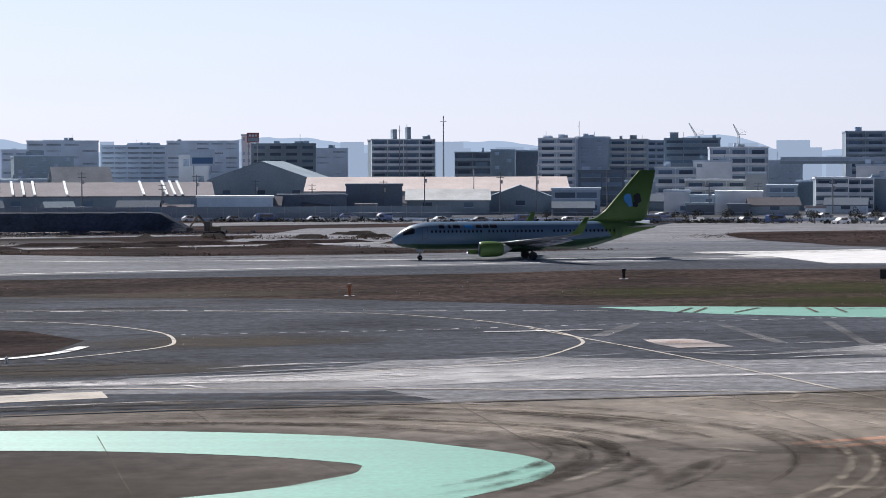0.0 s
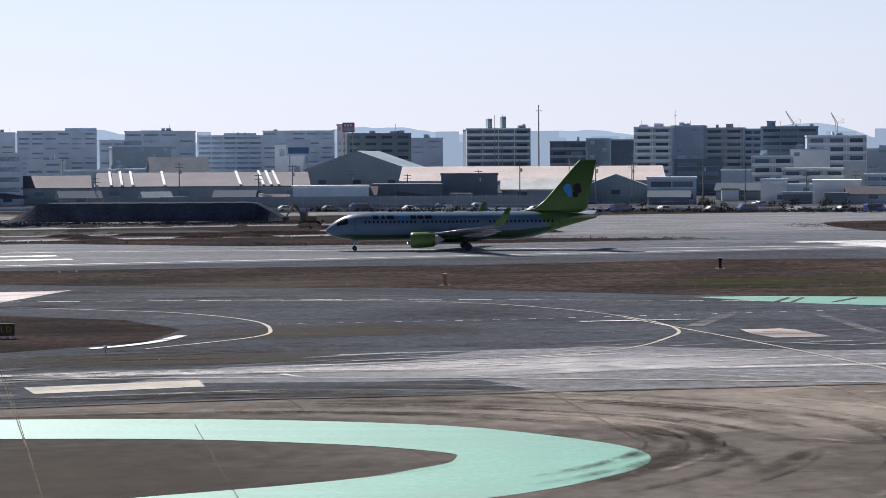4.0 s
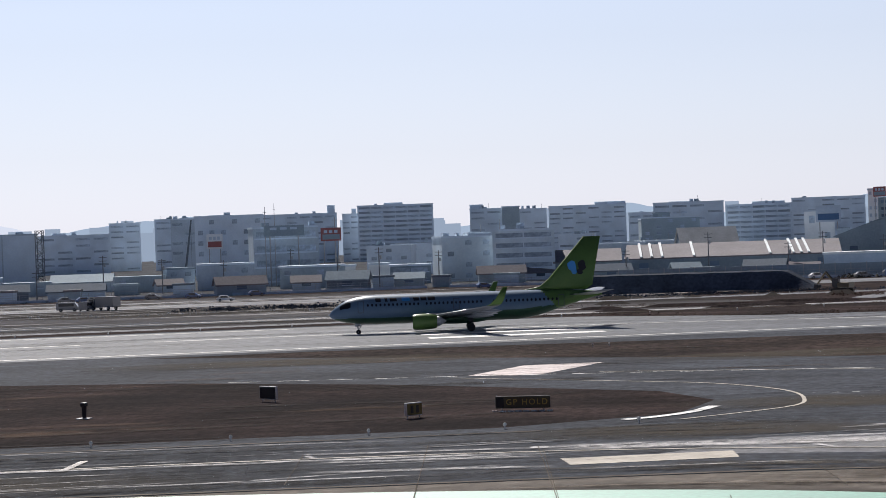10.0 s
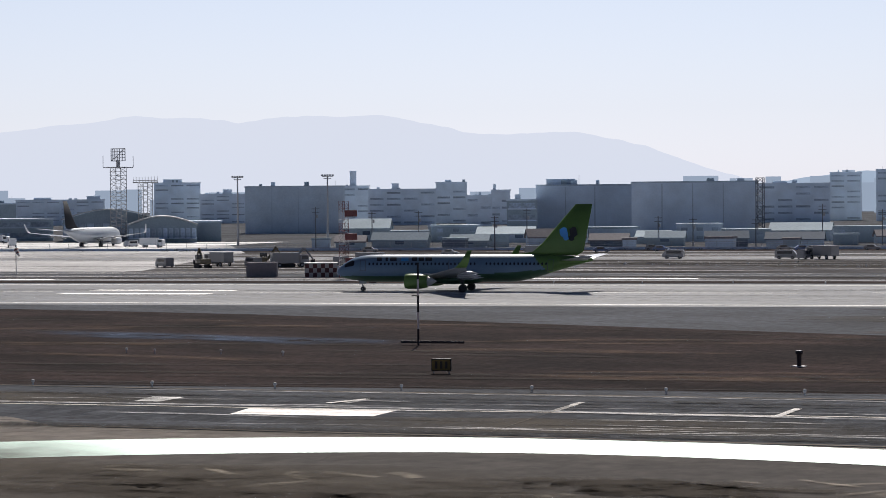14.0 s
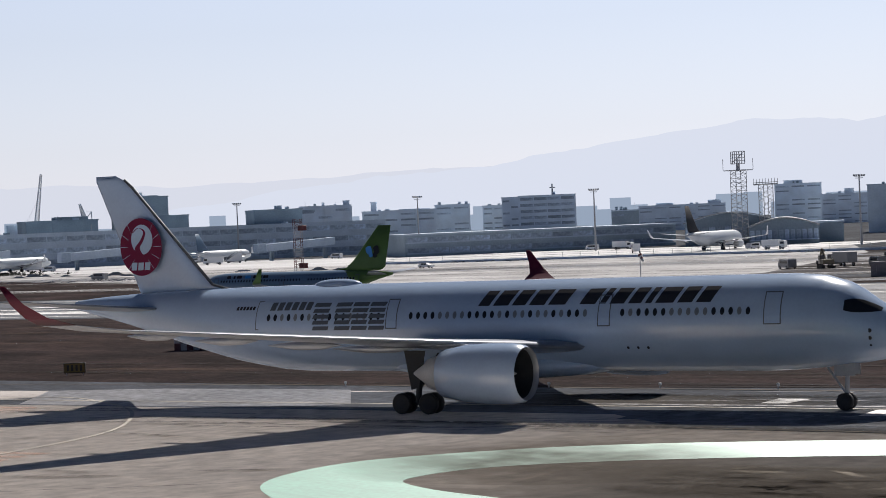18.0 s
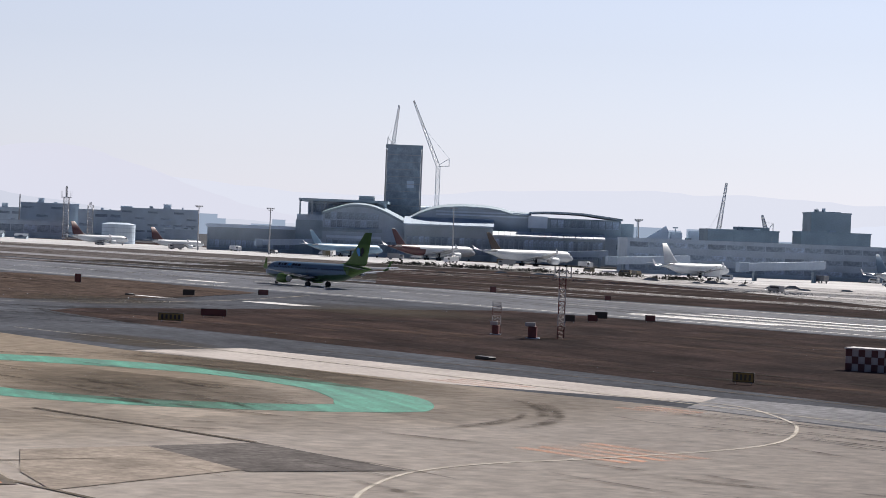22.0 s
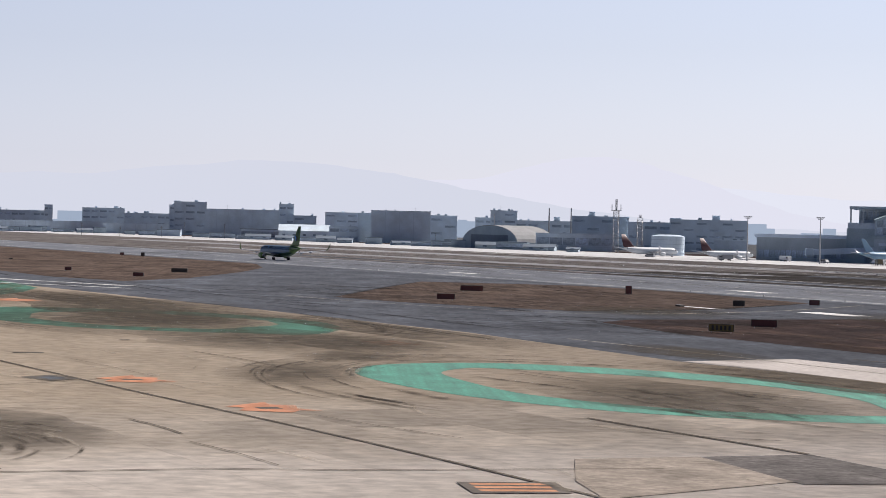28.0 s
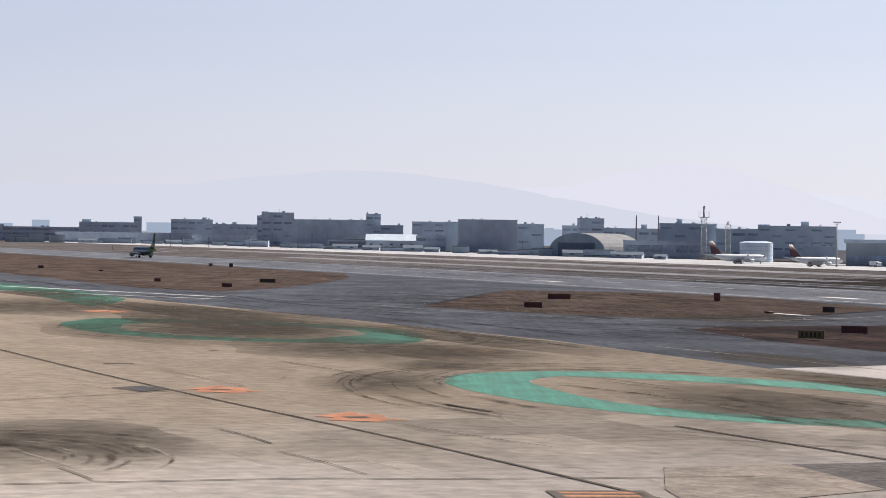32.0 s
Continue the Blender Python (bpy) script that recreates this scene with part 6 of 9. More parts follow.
building("shed", -13.08, 620, 19.4, 8.1, 20, 0, "gable", "dark", 1, "dark shed with a pale roof edge", trim="brick")
building("hall", -32.69, 860, 39.3, 19.9, 60, 0, "hall", "pale", 2, "large pale grey hall", roof="0.1,0.4,3", trim="grey")
building("hall", -29.69, 830, 49.6, 20.5, 60, 0, "hall", "pale", 2, "very large plain pale grey hall", trim="steel")
building("building", -34.39, 840, 12.3, 14.0, 20, 0, "bands", "slate", 3, "dark annex of the hall")
building("building", -25.65, 1400, 20.4, 31.4, 20, 0, "plain", "pale", 9, "pale distant tower block")
building("building", -24.30, 1350, 25.9, 32.3, 20, 0, "plain", "pale", 9, "pale distant tower block")
building("building", -27.02, 1300, 43.6, 23.6, 20, 0, "plain", "pale", 6, "row of pale distant blocks", roof="0.2,0.4,2")
building("hall", -40.6, 950, 45.0, 21.1, 50, 0, "hall", "stone", 2, "large blue-grey hall", trim="steel")
building("building", -38.92, 1350, 16.8, 24.8, 18, 0, "plain", "pale", 7, "pale block with a stair tower", roof="0.25,0.5,10")
building("building", -37.67, 1300, 42.2, 22.1, 18, 0, "plain", "grey", 6, "grey distant block", roof="0.35,0.45,4")
building("building", -36.32, 1400, 20.8, 27.2, 18, 0, "plain", "pale", 7, "pale distant block", roof="0.3,0.5,2")
building("building", -35.56, 1200, 14.9, 17.3, 16, 0, "plain", "grey", 4, "grey low block")
building("building", -34.97, 1300, 11.9, 21.1, 16, 0, "plain", "pale", 5, "pale low block", roof="0.1,0.25,4")
building("workshop", -38.61, 720, 15.6, 7.5, 12, -6, "gable", "slate", 1, "low shed before the town", trim="slate")
building("workshop", -37.47, 680, 12.5, 3.7, 12, 0, "plain", "grey", 2, "low workshop before the town", trim="dark")
building("workshop", -36.25, 700, 16.6, 5.2, 12, 6, "plain", "slate", 2, "low shed before the town", trim="grey")
building("workshop", -34.81, 680, 18.4, 4.8, 12, -6, "gable", "grey", 1, "low workshop before the town", trim="slate")
building("workshop", -33.27, 650, 14.1, 3.8, 12, 0, "plain", "slate", 2, "low shed before the town", trim="dark")
building("workshop", -31.94, 660, 15.7, 4.6, 12, 6, "plain", "grey", 2, "low workshop before the town", trim="slate")
building("workshop", -30.78, 640, 10.0, 3.7, 12, -6, "gable", "slate", 1, "low shed before the town", trim="dark")
building("workshop", -29.56, 670, 14.5, 5.4, 12, 0, "plain", "grey", 2, "low workshop before the town", trim="grey")
building("workshop", -28.31, 650, 13.7, 3.8, 12, 6, "plain", "slate", 2, "low shed before the town", trim="slate")
building("workshop", -26.82, 680, 19.3, 5.5, 12, -6, "gable", "grey", 1, "low workshop before the town", trim="dark")
building("workshop", -25.30, 650, 15.5, 4.5, 12, 0, "plain", "slate", 2, "low shed before the town", trim="slate")
building("workshop", -24.24, 660, 8.9, 6.6, 12, 6, "plain", "grey", 2, "low workshop before the town", trim="dark")
building("building", -18.43, 760, 16.4, 11.1, 14, -8, "plain", "pale", 4, "mixed low town block")
building("building", -11.34, 900, 19.5, 9.1, 14, 0, "plain", "grey", 4, "mixed low town block")
building("building", -9.98, 950, 21.8, 9.7, 14, 8, "plain", "slate", 4, "mixed low town block")
building("building", -13.34, 1000, 16.2, 13.1, 14, -8, "plain", "pale", 4, "mixed low town block")
building("building", -12.19, 820, 19.9, 8.9, 14, 0, "plain", "grey", 4, "mixed low town block")
building("building", -10.93, 1050, 25.5, 19.6, 14, 8, "plain", "slate", 4, "mixed low town block")
building("building", -8.42, 760, 20.5, 4.7, 14, -8, "plain", "grey", 4, "mixed low town block")
building("terminal_wing", -51.10, 800, 106.8, 8.0, 40, 14, "bands", "slate", 2, "long low terminal wing with a pale roof edge", trim="grey")
building("building", -50.58, 1250, 34.1, 25.9, 20, 0, "bands", "grey", 7, "office block with a roof mast")
building("building", -51.59, 1260, 10.2, 25.5, 16, 0, "plain", "pale", 7, "pale stair block")
building("building", -56.67, 1200, 31.1, 23.5, 18, 0, "plain", "grey", 6, "grey town block with a stair tower", roof="0.85,0.96,4")
building("building", -54.65, 1250, 43.9, 20.4, 18, 0, "plain", "grey", 6, "grey town block", roof="0.12,0.2,6 0.5,0.8,1")
building("building", -53.18, 1300, 21.8, 23.0, 18, 0, "plain", "grey", 7, "grey distant block")
building("building", -52.07, 1350, 13.1, 21.7, 18, 0, "plain", "pale", 7, "pale distant block")
building("building", -48.47, 1100, 14.3, 14.6, 18, 0, "plain", "slate", 4, "dark distant block")
building("building", -46.92, 1500, 61.6, 17.8, 18, 0, "plain", "pale", 7, "row of pale distant blocks", roof="0.2,0.4,2 0.8,0.95,3")
building("building", -43.79, 1600, 35.0, 30.5, 18, 0, "plain", "pale", 9, "pale distant block", roof="0.2,0.6,3")
building("building", -42.56, 1550, 33.5, 21.2, 18, 0, "plain", "pale", 8, "pale distant blocks", roof="0.5,0.7,4")
building("hangar_annex", -43.28, 760, 17.7, 6.9, 20, 0, "hall", "slate", 1, "dark low hangar annex")
building("terminal_pier", -61.09, 900, 191.2, 14.4, 40, 12, "bands", "steel", 3, "long terminal pier with dark glazing", trim="grey")
building("plant_room", -61.42, 960, 31.7, 20.5, 20, 12, "hall", "dark", 1, "dark plant box on the terminal roof", trim="dark")
building("building", -61.56, 1000, 18.9, 30.1, 20, 12, "hall", "slate", 3, "grey tower block behind the terminal", roof="0.2,0.8,1", trim="slate")
building("plant_room", -63.89, 950, 32.4, 20.0, 20, 12, "hall", "dark", 1, "dark roof building with scaffolding", roof="0.45,0.9,2", trim="dark")
building("plant_room", -58.07, 930, 21.6, 20.9, 20, 12, "hall", "dark", 2, "dark green plant block", trim="dark")
building("building", -56.66, 1200, 29.8, 24.4, 18, 0, "plain", "grey", 6, "grey distant block", roof="0.85,0.96,3")
building("building", -79.67, 1570, 57.3, 23.6, 25.2, 0, "plain", "steel", 5, "grey-brown brick airport building", roof="0.55,0.65,4 0,0.15,1.5", trim="grey")
building("building", -82.60, 1626, 43.9, 25.0, 25.2, 0, "plain", "slate", 4, "dark brick airport building", roof="0.3,0.4,4", trim="grey")
building("building", -81.23, 1594, 34.5, 21.2, 25.2, 0, "plain", "grey", 3, "grey airport building", trim="grey")
building("building", -79.05, 1446, 23.4, 9.3, 16.8, 0, "hall", "slate", 1, "dark low equipment building", trim="grey")
building("building", -85.75, 1874, 17.7, 23.7, 22.4, 0, "plain", "pale", 4, "pale distant block", trim="grey")
building("building", -85.20, 1899, 21.6, 30.6, 22.4, 0, "plain", "grey", 5, "grey block", trim="grey")
building("building", -84.11, 1795, 50.5, 21.5, 22.4, 0, "plain", "grey", 3, "low grey block", roof="0.65,0.75,4", trim="grey")
building("depot", -83.77, 1592, 34.4, 7.3, 28, 0, "hall", "steel", 1, "low slate depot", trim="grey")
building("building", -88.06, 1771, 50.3, 27.1, 33.6, 0, "hall", "steel", 4, "large slate block", roof="0.97,1.0,0.8", trim="steel")
building("building", -89.68, 2012, 31.5, 26.3, 22.4, 0, "plain", "pale", 5, "pale block", trim="grey")
building("building", -89.02, 1824, 13.8, 25.1, 16.8, 0, "hall", "steel", 4, "slate stair tower", trim="grey")
building("building", -89.60, 1782, 26.0, 12.8, 25.2, 0, "bands", "steel", 2, "slate operations building", trim="grey")
building("hangar", -90.69, 1862, 45.3, 13.8, 42, 0, "gable", "grey", 1, "grey hangar with a white roof", trim="grey")
building("building", -92.37, 2138, 77.4, 27.9, 42, 0, "hall", "steel", 4, "long slate hall", trim="steel")
building("building", -91.19, 2055, 14.4, 33.6, 16.8, 0, "plain", "grey", 5, "grey stair tower", trim="grey")
building("building", -90.68, 2042, 22.1, 22.6, 16.8, 0, "plain", "slate", 4, "brick-red block", trim="grey")
building("building", -93.87, 2330, 40.3, 32.8, 22.4, 0, "plain", "grey", 5, "grey block", trim="grey")
building("building", -85.25, 1796, 22.3, 29.6, 22.4, 0, "plain", "grey", 5, "grey block", trim="grey")
building("building", -86.89, 1882, 24.4, 24.7, 22.4, 0, "plain", "pale", 4, "pale low block", trim="grey")
building("building", -83.27, 1436, 54.3, 11.4, 19.6, 0, "bands", "steel", 1, "long low airport building", trim="steel")
building("building", -93.80, 2323, 35.8, 36.4, 22.4, 0, "plain", "steel", 5, "slate block with a corner tower", roof="0,0.2,1.5", trim="grey")
building("building", -96.13, 2692, 53.1, 29.9, 22.4, 0, "plain", "grey", 4, "grey block", roof="0.75,0.85,3", trim="grey")
building("building", -97.59, 2724, 10.3, 32.7, 16.8, 0, "plain", "steel", 4, "slate stair tower", trim="grey")
building("building", -94.91, 2492, 57.9, 23.4, 22.4, 0, "plain", "steel", 3, "long slate roofs", roof="0.4,0.5,3", trim="grey")
building("building", -98.38, 2760, 74.6, 25.0, 22.4, 0, "plain", "steel", 3, "long slate roofs", roof="0.05,0.2,4", trim="grey")
building("building", -100.17, 2760, 104.4, 17.8, 22.4, 0, "bands", "steel", 3, "long dark viaduct-like building", roof="0.5,0.55,2", trim="steel")
building("depot", -97.93, 2580, 167.4, 12.1, 22.4, 0, "hall", "steel", 2, "long low depot", trim="steel")
building("depot", -95.12, 2382, 83.7, 11.3, 22.4, 0, "hall", "grey", 1, "low grey depot", trim="grey")
building("depot", -91.89, 2006, 38.0, 8.7, 22.4, 0, "bands", "steel", 1, "low grey depot", trim="grey")
building("building", -102.07, 2760, 89.5, 20.7, 22.4, 0, "plain", "grey", 3, "grey low block", trim="grey")
building("workshop", -100.77, 2400, 26.5, 6.1, 14, -9.73664, "hall", "steel", 1, "low slate service building", trim="steel")
building("workshop", -100.28, 2400, 18.1, 9.0, 14, 2.78136, "hall", "steel", 1, "low dark equipment shed", trim="dark")
building("workshop", -99.74, 2400, 15.8, 8.3, 14, 5.54469, "hall", "steel", 1, "low slate service building", trim="dark")
building("workshop", -98.84, 2400, 27.8, 4.6, 14, 1.89499, "gable", "grey", 1, "low dark equipment shed", trim="steel")
building("workshop", -98.17, 2400, 36.8, 4.7, 14, -8.05091, "hall", "slate", 1, "low dark equipment shed", trim="dark")
building("workshop", -97.87, 2400, 18.7, 5.9, 14, 6.66954, "bands", "steel", 1, "low slate service building", trim="grey")
building("workshop", -97.21, 2400, 22.8, 3.3, 14, 9.81979, "bands", "steel", 1, "low dark equipment shed", trim="dark")
building("workshop", -96.59, 2364, 20.3, 4.6, 14, 6.63216, "gable", "slate", 1, "low slate service building", trim="grey")
building("workshop", -96.23, 2315, 12.9, 6.1, 14, 6.01191, "hall", "steel", 1, "low dark equipment shed", trim="steel")
building("workshop", -95.42, 2212, 11.3, 3.9, 14, 2.09977, "hall", "steel", 1, "low grey airport workshop", trim="steel")
building("workshop", -94.84, 2142, 24.7, 4.5, 14, -3.8066, "bands", "slate", 1, "low grey airport workshop", trim="steel")
building("workshop", -94.35, 2089, 22.9, 6.2, 14, -4.73254, "hall", "grey", 1, "low slate service building", trim="steel")
building("workshop", -93.49, 2000, 17.4, 3.5, 14, -0.791807, "hall", "steel", 1, "low dark equipment shed", trim="steel")
building("workshop", -92.93, 1946, 22.6, 4.4, 14, 4.40623, "bands", "steel", 1, "low slate service building", trim="dark")
building("workshop", -92.27, 1887, 18.6, 3.1, 14, 5.76793, "bands", "grey", 1, "low grey airport workshop", trim="grey")
building("workshop", -91.94, 1859, 22.0, 4.6, 14, -2.94168, "gable", "grey", 1, "low dark equipment shed", trim="grey")
building("workshop", -91.23, 1801, 14.5, 4.0, 14, -4.97755, "gable", "steel", 1, "low dark equipment shed", trim="steel")
building("workshop", -90.63, 1755, 20.5, 2.8, 14, 6.87682, "hall", "grey", 1, "low dark equipment shed", trim="grey")
building("workshop", -90.10, 1716, 15.7, 5.0, 14, 0.000214312, "gable", "slate", 1, "low dark equipment shed", trim="grey")
building("workshop", -89.57, 1680, 11.7, 3.7, 14, -3.56068, "gable", "steel", 1, "low slate service building", trim="grey")
building("workshop", -88.79, 1628, 12.1, 5.0, 14, 4.8414, "hall", "steel", 1, "low dark equipment shed", trim="dark")
building("workshop", -88.02, 1582, 15.8, 2.9, 14, 9.15162, "gable", "steel", 1, "low slate service building", trim="grey")
building("workshop", -87.32, 1541, 22.2, 2.8, 14, -8.28932, "bands", "grey", 1, "low slate service building", trim="grey")
building("workshop", -86.93, 1519, 14.7, 3.9, 14, 2.68359, "bands", "steel", 1, "low dark equipment shed", trim="grey")
building("workshop", -86.39, 1491, 14.2, 5.1, 14, -0.452949, "hall", "slate", 1, "low grey airport workshop", trim="steel")
building("workshop", -85.54, 1448, 23.2, 4.4, 14, 4.96029, "gable", "steel", 1, "low slate service building", trim="grey")
building("workshop", -84.97, 1421, 21.3, 4.9, 14, -9.09846, "bands", "steel", 1, "low grey airport workshop", trim="dark")
building("workshop", -84.23, 1387, 20.9, 4.0, 14, -7.58372, "gable", "steel", 1, "low slate service building", trim="grey")
building("workshop", -84.15, 1384, 7.0, 3.8, 14, -7.49189, "gable", "steel", 1, "low dark equipment shed", trim="steel")
building("workshop", -83.32, 1349, 7.5, 2.9, 14, -5.21087, "gable", "steel", 1, "low grey airport workshop", trim="grey")


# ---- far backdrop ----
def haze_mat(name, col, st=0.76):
    # Haze as emission: hills and far blocks glow in the haze colour.
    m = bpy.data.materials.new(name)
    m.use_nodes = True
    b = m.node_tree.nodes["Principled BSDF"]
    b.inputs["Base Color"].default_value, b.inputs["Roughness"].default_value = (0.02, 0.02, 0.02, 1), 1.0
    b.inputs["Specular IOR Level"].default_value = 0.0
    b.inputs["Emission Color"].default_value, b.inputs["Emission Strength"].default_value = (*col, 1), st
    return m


def ridge(name, r, a0, a1, peaks, base, rough, mat, label):
    """A far range of hills: humps (bearing, height, breadth) over a base height."""
    bm, prev, n = bmesh.new(), None, 260
    for i in range(n + 1):
        a = a0 + (a1 - a0) * i / n
        h = base + sum((p[1] * math.exp(-((a - p[0]) / p[2]) ** 2)) ** 4 for p in peaks) ** 0.25
        h += rough * (noise.noise((a * 0.7, r, 0)) + 0.4 * noise.noise((a * 2.6, r, 3)))
        v = (bm.verts.new(bearing(a, r, -5)), bm.verts.new(bearing(a, r, h)), bm.verts.new(bearing(a, r + 150, -5)))
        if prev:
            bm.faces.new((prev[0], v[0], v[1], prev[1]))
            bm.faces.new((prev[1], v[1], v[2], prev[2]))
        prev = v
    return tagged(part(name, bm, mat), label, "hills", "", "structure")


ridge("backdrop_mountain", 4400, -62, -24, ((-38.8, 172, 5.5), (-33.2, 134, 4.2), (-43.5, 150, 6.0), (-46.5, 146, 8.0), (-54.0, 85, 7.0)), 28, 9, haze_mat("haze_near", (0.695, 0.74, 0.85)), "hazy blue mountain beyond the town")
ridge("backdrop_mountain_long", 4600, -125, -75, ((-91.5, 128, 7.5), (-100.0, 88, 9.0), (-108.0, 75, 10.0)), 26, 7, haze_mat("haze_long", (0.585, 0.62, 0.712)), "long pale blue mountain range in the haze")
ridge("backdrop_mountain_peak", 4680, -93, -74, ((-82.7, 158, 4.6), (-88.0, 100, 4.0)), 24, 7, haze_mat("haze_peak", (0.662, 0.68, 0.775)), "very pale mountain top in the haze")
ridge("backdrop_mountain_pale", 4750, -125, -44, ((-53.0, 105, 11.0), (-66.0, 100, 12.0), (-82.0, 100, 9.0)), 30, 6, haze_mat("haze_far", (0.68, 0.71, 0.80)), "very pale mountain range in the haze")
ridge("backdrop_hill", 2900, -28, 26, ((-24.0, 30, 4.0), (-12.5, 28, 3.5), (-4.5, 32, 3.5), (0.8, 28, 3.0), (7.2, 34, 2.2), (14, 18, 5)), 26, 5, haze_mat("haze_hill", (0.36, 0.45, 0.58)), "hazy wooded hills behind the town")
# hazy far skyline
bm = bmesh.new()
for i in range(230):
    a = -112 + 130 * i / 230 + random.uniform(-0.3, 0.3)
    p = bearing(a, random.uniform(2300, 2800) + (900 if a < -74 else 0))
    w, h = random.uniform(14, 44), random.uniform(14, 34) + (14 if -30 < a < 10 else 0)
    t = pose(p.x, p.y, 0, 0, 0, -a)
    q = [t @ Vector(c) for c in ((-w / 2, 0, 0), (w / 2, 0, 0), (w / 2, 20, 0), (-w / 2, 20, 0))]
    lo, hi = [bm.verts.new(c) for c in q], [bm.verts.new((c.x, c.y, h)) for c in q]
    bm.faces.new(hi)
    for k in range(4):
        bm.faces.new((lo[k], lo[(k + 1) % 4], hi[(k + 1) % 4], hi[k]))
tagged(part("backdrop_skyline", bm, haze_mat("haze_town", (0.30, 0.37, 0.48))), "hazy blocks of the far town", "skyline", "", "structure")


# ---- terminal, tower, masts ----
def vault(name, az, r, w, depth, z0, z1, rise, mat, label, turn=0.0, skew=1.0):
    """A building under a shallow curved roof."""
    top = new(name)
    top.matrix_basis = Matrix.Translation(bearing(az, r)) @ pose(0, 0, 0, 0, 0, -az + turn)
    x = w / 2
    bm = bmesh.new()
    arc = [(-x + w * i / 16, z0 + rise * math.sin(math.pi * (i / 16) ** skew)) for i in range(17)]
    rings = [[(p[0], q, p[1]) for p in arc] + [(x, q, 0), (-x, q, 0)] for q in (0, depth)]
    loft(rings, True, 0, bm)
    part("wall", bm, WALL["slate"], top)
    bm = bmesh.new()
    rings = [[(p[0] * 1.03, q, p[1] + 0.1) for p in arc] + [(p[0] * 1.03, q, p[1] + z1) for p in arc[::-1]] for q in (-3.0, depth + 3)]
    loft(rings, True, 0, bm)
    part("roof", bm, mat, top, "shallow curved roof")
    me = pane_mesh(w / 12 - 0.6, z0 * 0.55, True)
    for i in range(12):
        share("window", me, top, pose(-x + (i + 0.5) * w / 12, -0.05, z0 * 0.3))
    bm = bmesh.new()
    box(bm, -x, x, -4, 0, z0 * 0.24, z0 * 0.28)
    part("canopy", bm, WALL["pale"], top)
    return tagged(top, label, "building")


tin = WALL["tin"]


# the far terminal: one frame for all its halls, x along the front, y into the depth
# Its wall tones are lifted paler, haze included in the colour.
TERMINAL = Matrix.Translation(bearing(-71.0, 1100)) @ pose(0, 0, 0, 0, 0, 71.0)


def hall(name, label):
    top = new(name)
    top.matrix_basis = TERMINAL.copy()
    return tagged(top, label, "terminal")


def block(top, name, x0, x1, y0, y1, z0, z1, mat, label=""):
    bm = bmesh.new()
    box(bm, x0, x1, y0, y1, z0, z1)
    return part(name, bm, WALL[mat], top, label)


def glazing(top, x0, x1, y, z0, z1, n, rows=1, post="steel"):
    """Panes in a row between slim posts."""
    w, h = (x1 - x0) / n, (z1 - z0) / rows
    me = pane_mesh(w - 0.5, h - 0.5, True)
    for i in range(n):
        for k in range(rows):
            share("window", me, top, pose(x0 + (i + 0.5) * w, y - 0.06, z0 + k * h + 0.25))
    bm = bmesh.new()
    box(bm, -0.2, 0.2, -0.45, 0.0, 0, z1 - z0)
    first = part("mullion", bm, WALL[post], top, m=pose(x0, y, z0))
    for i in range(1, n + 1):
        share("mullion", first.data, top, pose(x0 + i * w, y, z0))


def swept(top, marks, depth, thick, eave, wall, roof, droop=3.6):
    """Walls under one flowing roof; marks are (x, roof height) along the front."""
    line = [(p.x, p.y) for p in spline([(a, z, 0) for a, z in marks], 5, False)]
    edge = lambda y, up: [(px, y, pz + up) for px, pz in line]
    bm = bmesh.new()
    loft([edge(y, -thick - droop) + [(line[-1][0], y, 0), (line[0][0], y, 0)] for y in (0, depth)], True, 0, bm)
    part("wall", bm, WALL[wall], top)
    # the roof in strips between standing seams
    for k in range(0, len(line) - 1, 2):
        seg = line[k:k + 3]
        bm = bmesh.new()
        loft([[(px, y, pz - fall) for px, pz in seg] + [(px, y, pz - fall - thick) for px, pz in seg[::-1]] for y, fall in ((-eave, 1.6), (depth * 0.35, 0.0), (depth + 2, 1.0))], True, 0, bm)
        part("roof_panel", bm, WALL[roof], top, "curved grey roof panel")


pier = hall("terminal_pier", "low grey terminal pier with a pale roof edge")
block(pier, "wall", -146, -97, 30, 60, 0, 12.4, "stone_dark")
block(pier, "fascia", -147, -96.6, 29, 61, 12.4, 14.2, "mist", "pale roof edge")
glazing(pier, -145, -98, 30, 1.5, 6.0, 16, 1, "steel")
head = hall("terminal_block", "stepped terminal head block with a framed roof")
block(head, "wall", -96.4, -80, 8, 50, 0, 18.0, "steel")
block(head, "parapet", -96.0, -80, 9, 49, 18.0, 21.0, "stone_pale", "pale upper step")
block(head, "penthouse", -91, -50, 18, 48, 21.0, 28.2, "stone")
block(head, "roof", -95.2, -48, 8, 52, 28.2, 29.6, "steel", "thin flat roof")
for x in (-94.9, -88.5, -82.0):
    block(head, "post", x, x + 0.8, 9, 9.8, 21.0, 28.2, "stone_dark")
block(head, "roof_box", -64, -56, 20, 30, 29.6, 32.1, "steel")
glazing(head, -90, -52, 18, 22.2, 27.2, 12, 1, "stone_dark")
west = hall("terminal_hall", "terminal hall with a glazed front under a flowing roof")
swept(west, ((-81.5, 24.2), (-73.3, 27.0), (-65.9, 28.7), (-56.6, 28.3), (-49.1, 25.9), (-38.7, 20.9)), 46, 1.4, 5.0, "stone", "steel", 1.0)
glazing(west, -80.5, -52.0, 0, 14.6, 23.0, 9, 2, "grey")
block(west, "ledge", -81.8, -50.0, -2.2, 0, 12.6, 14.4, "steel")
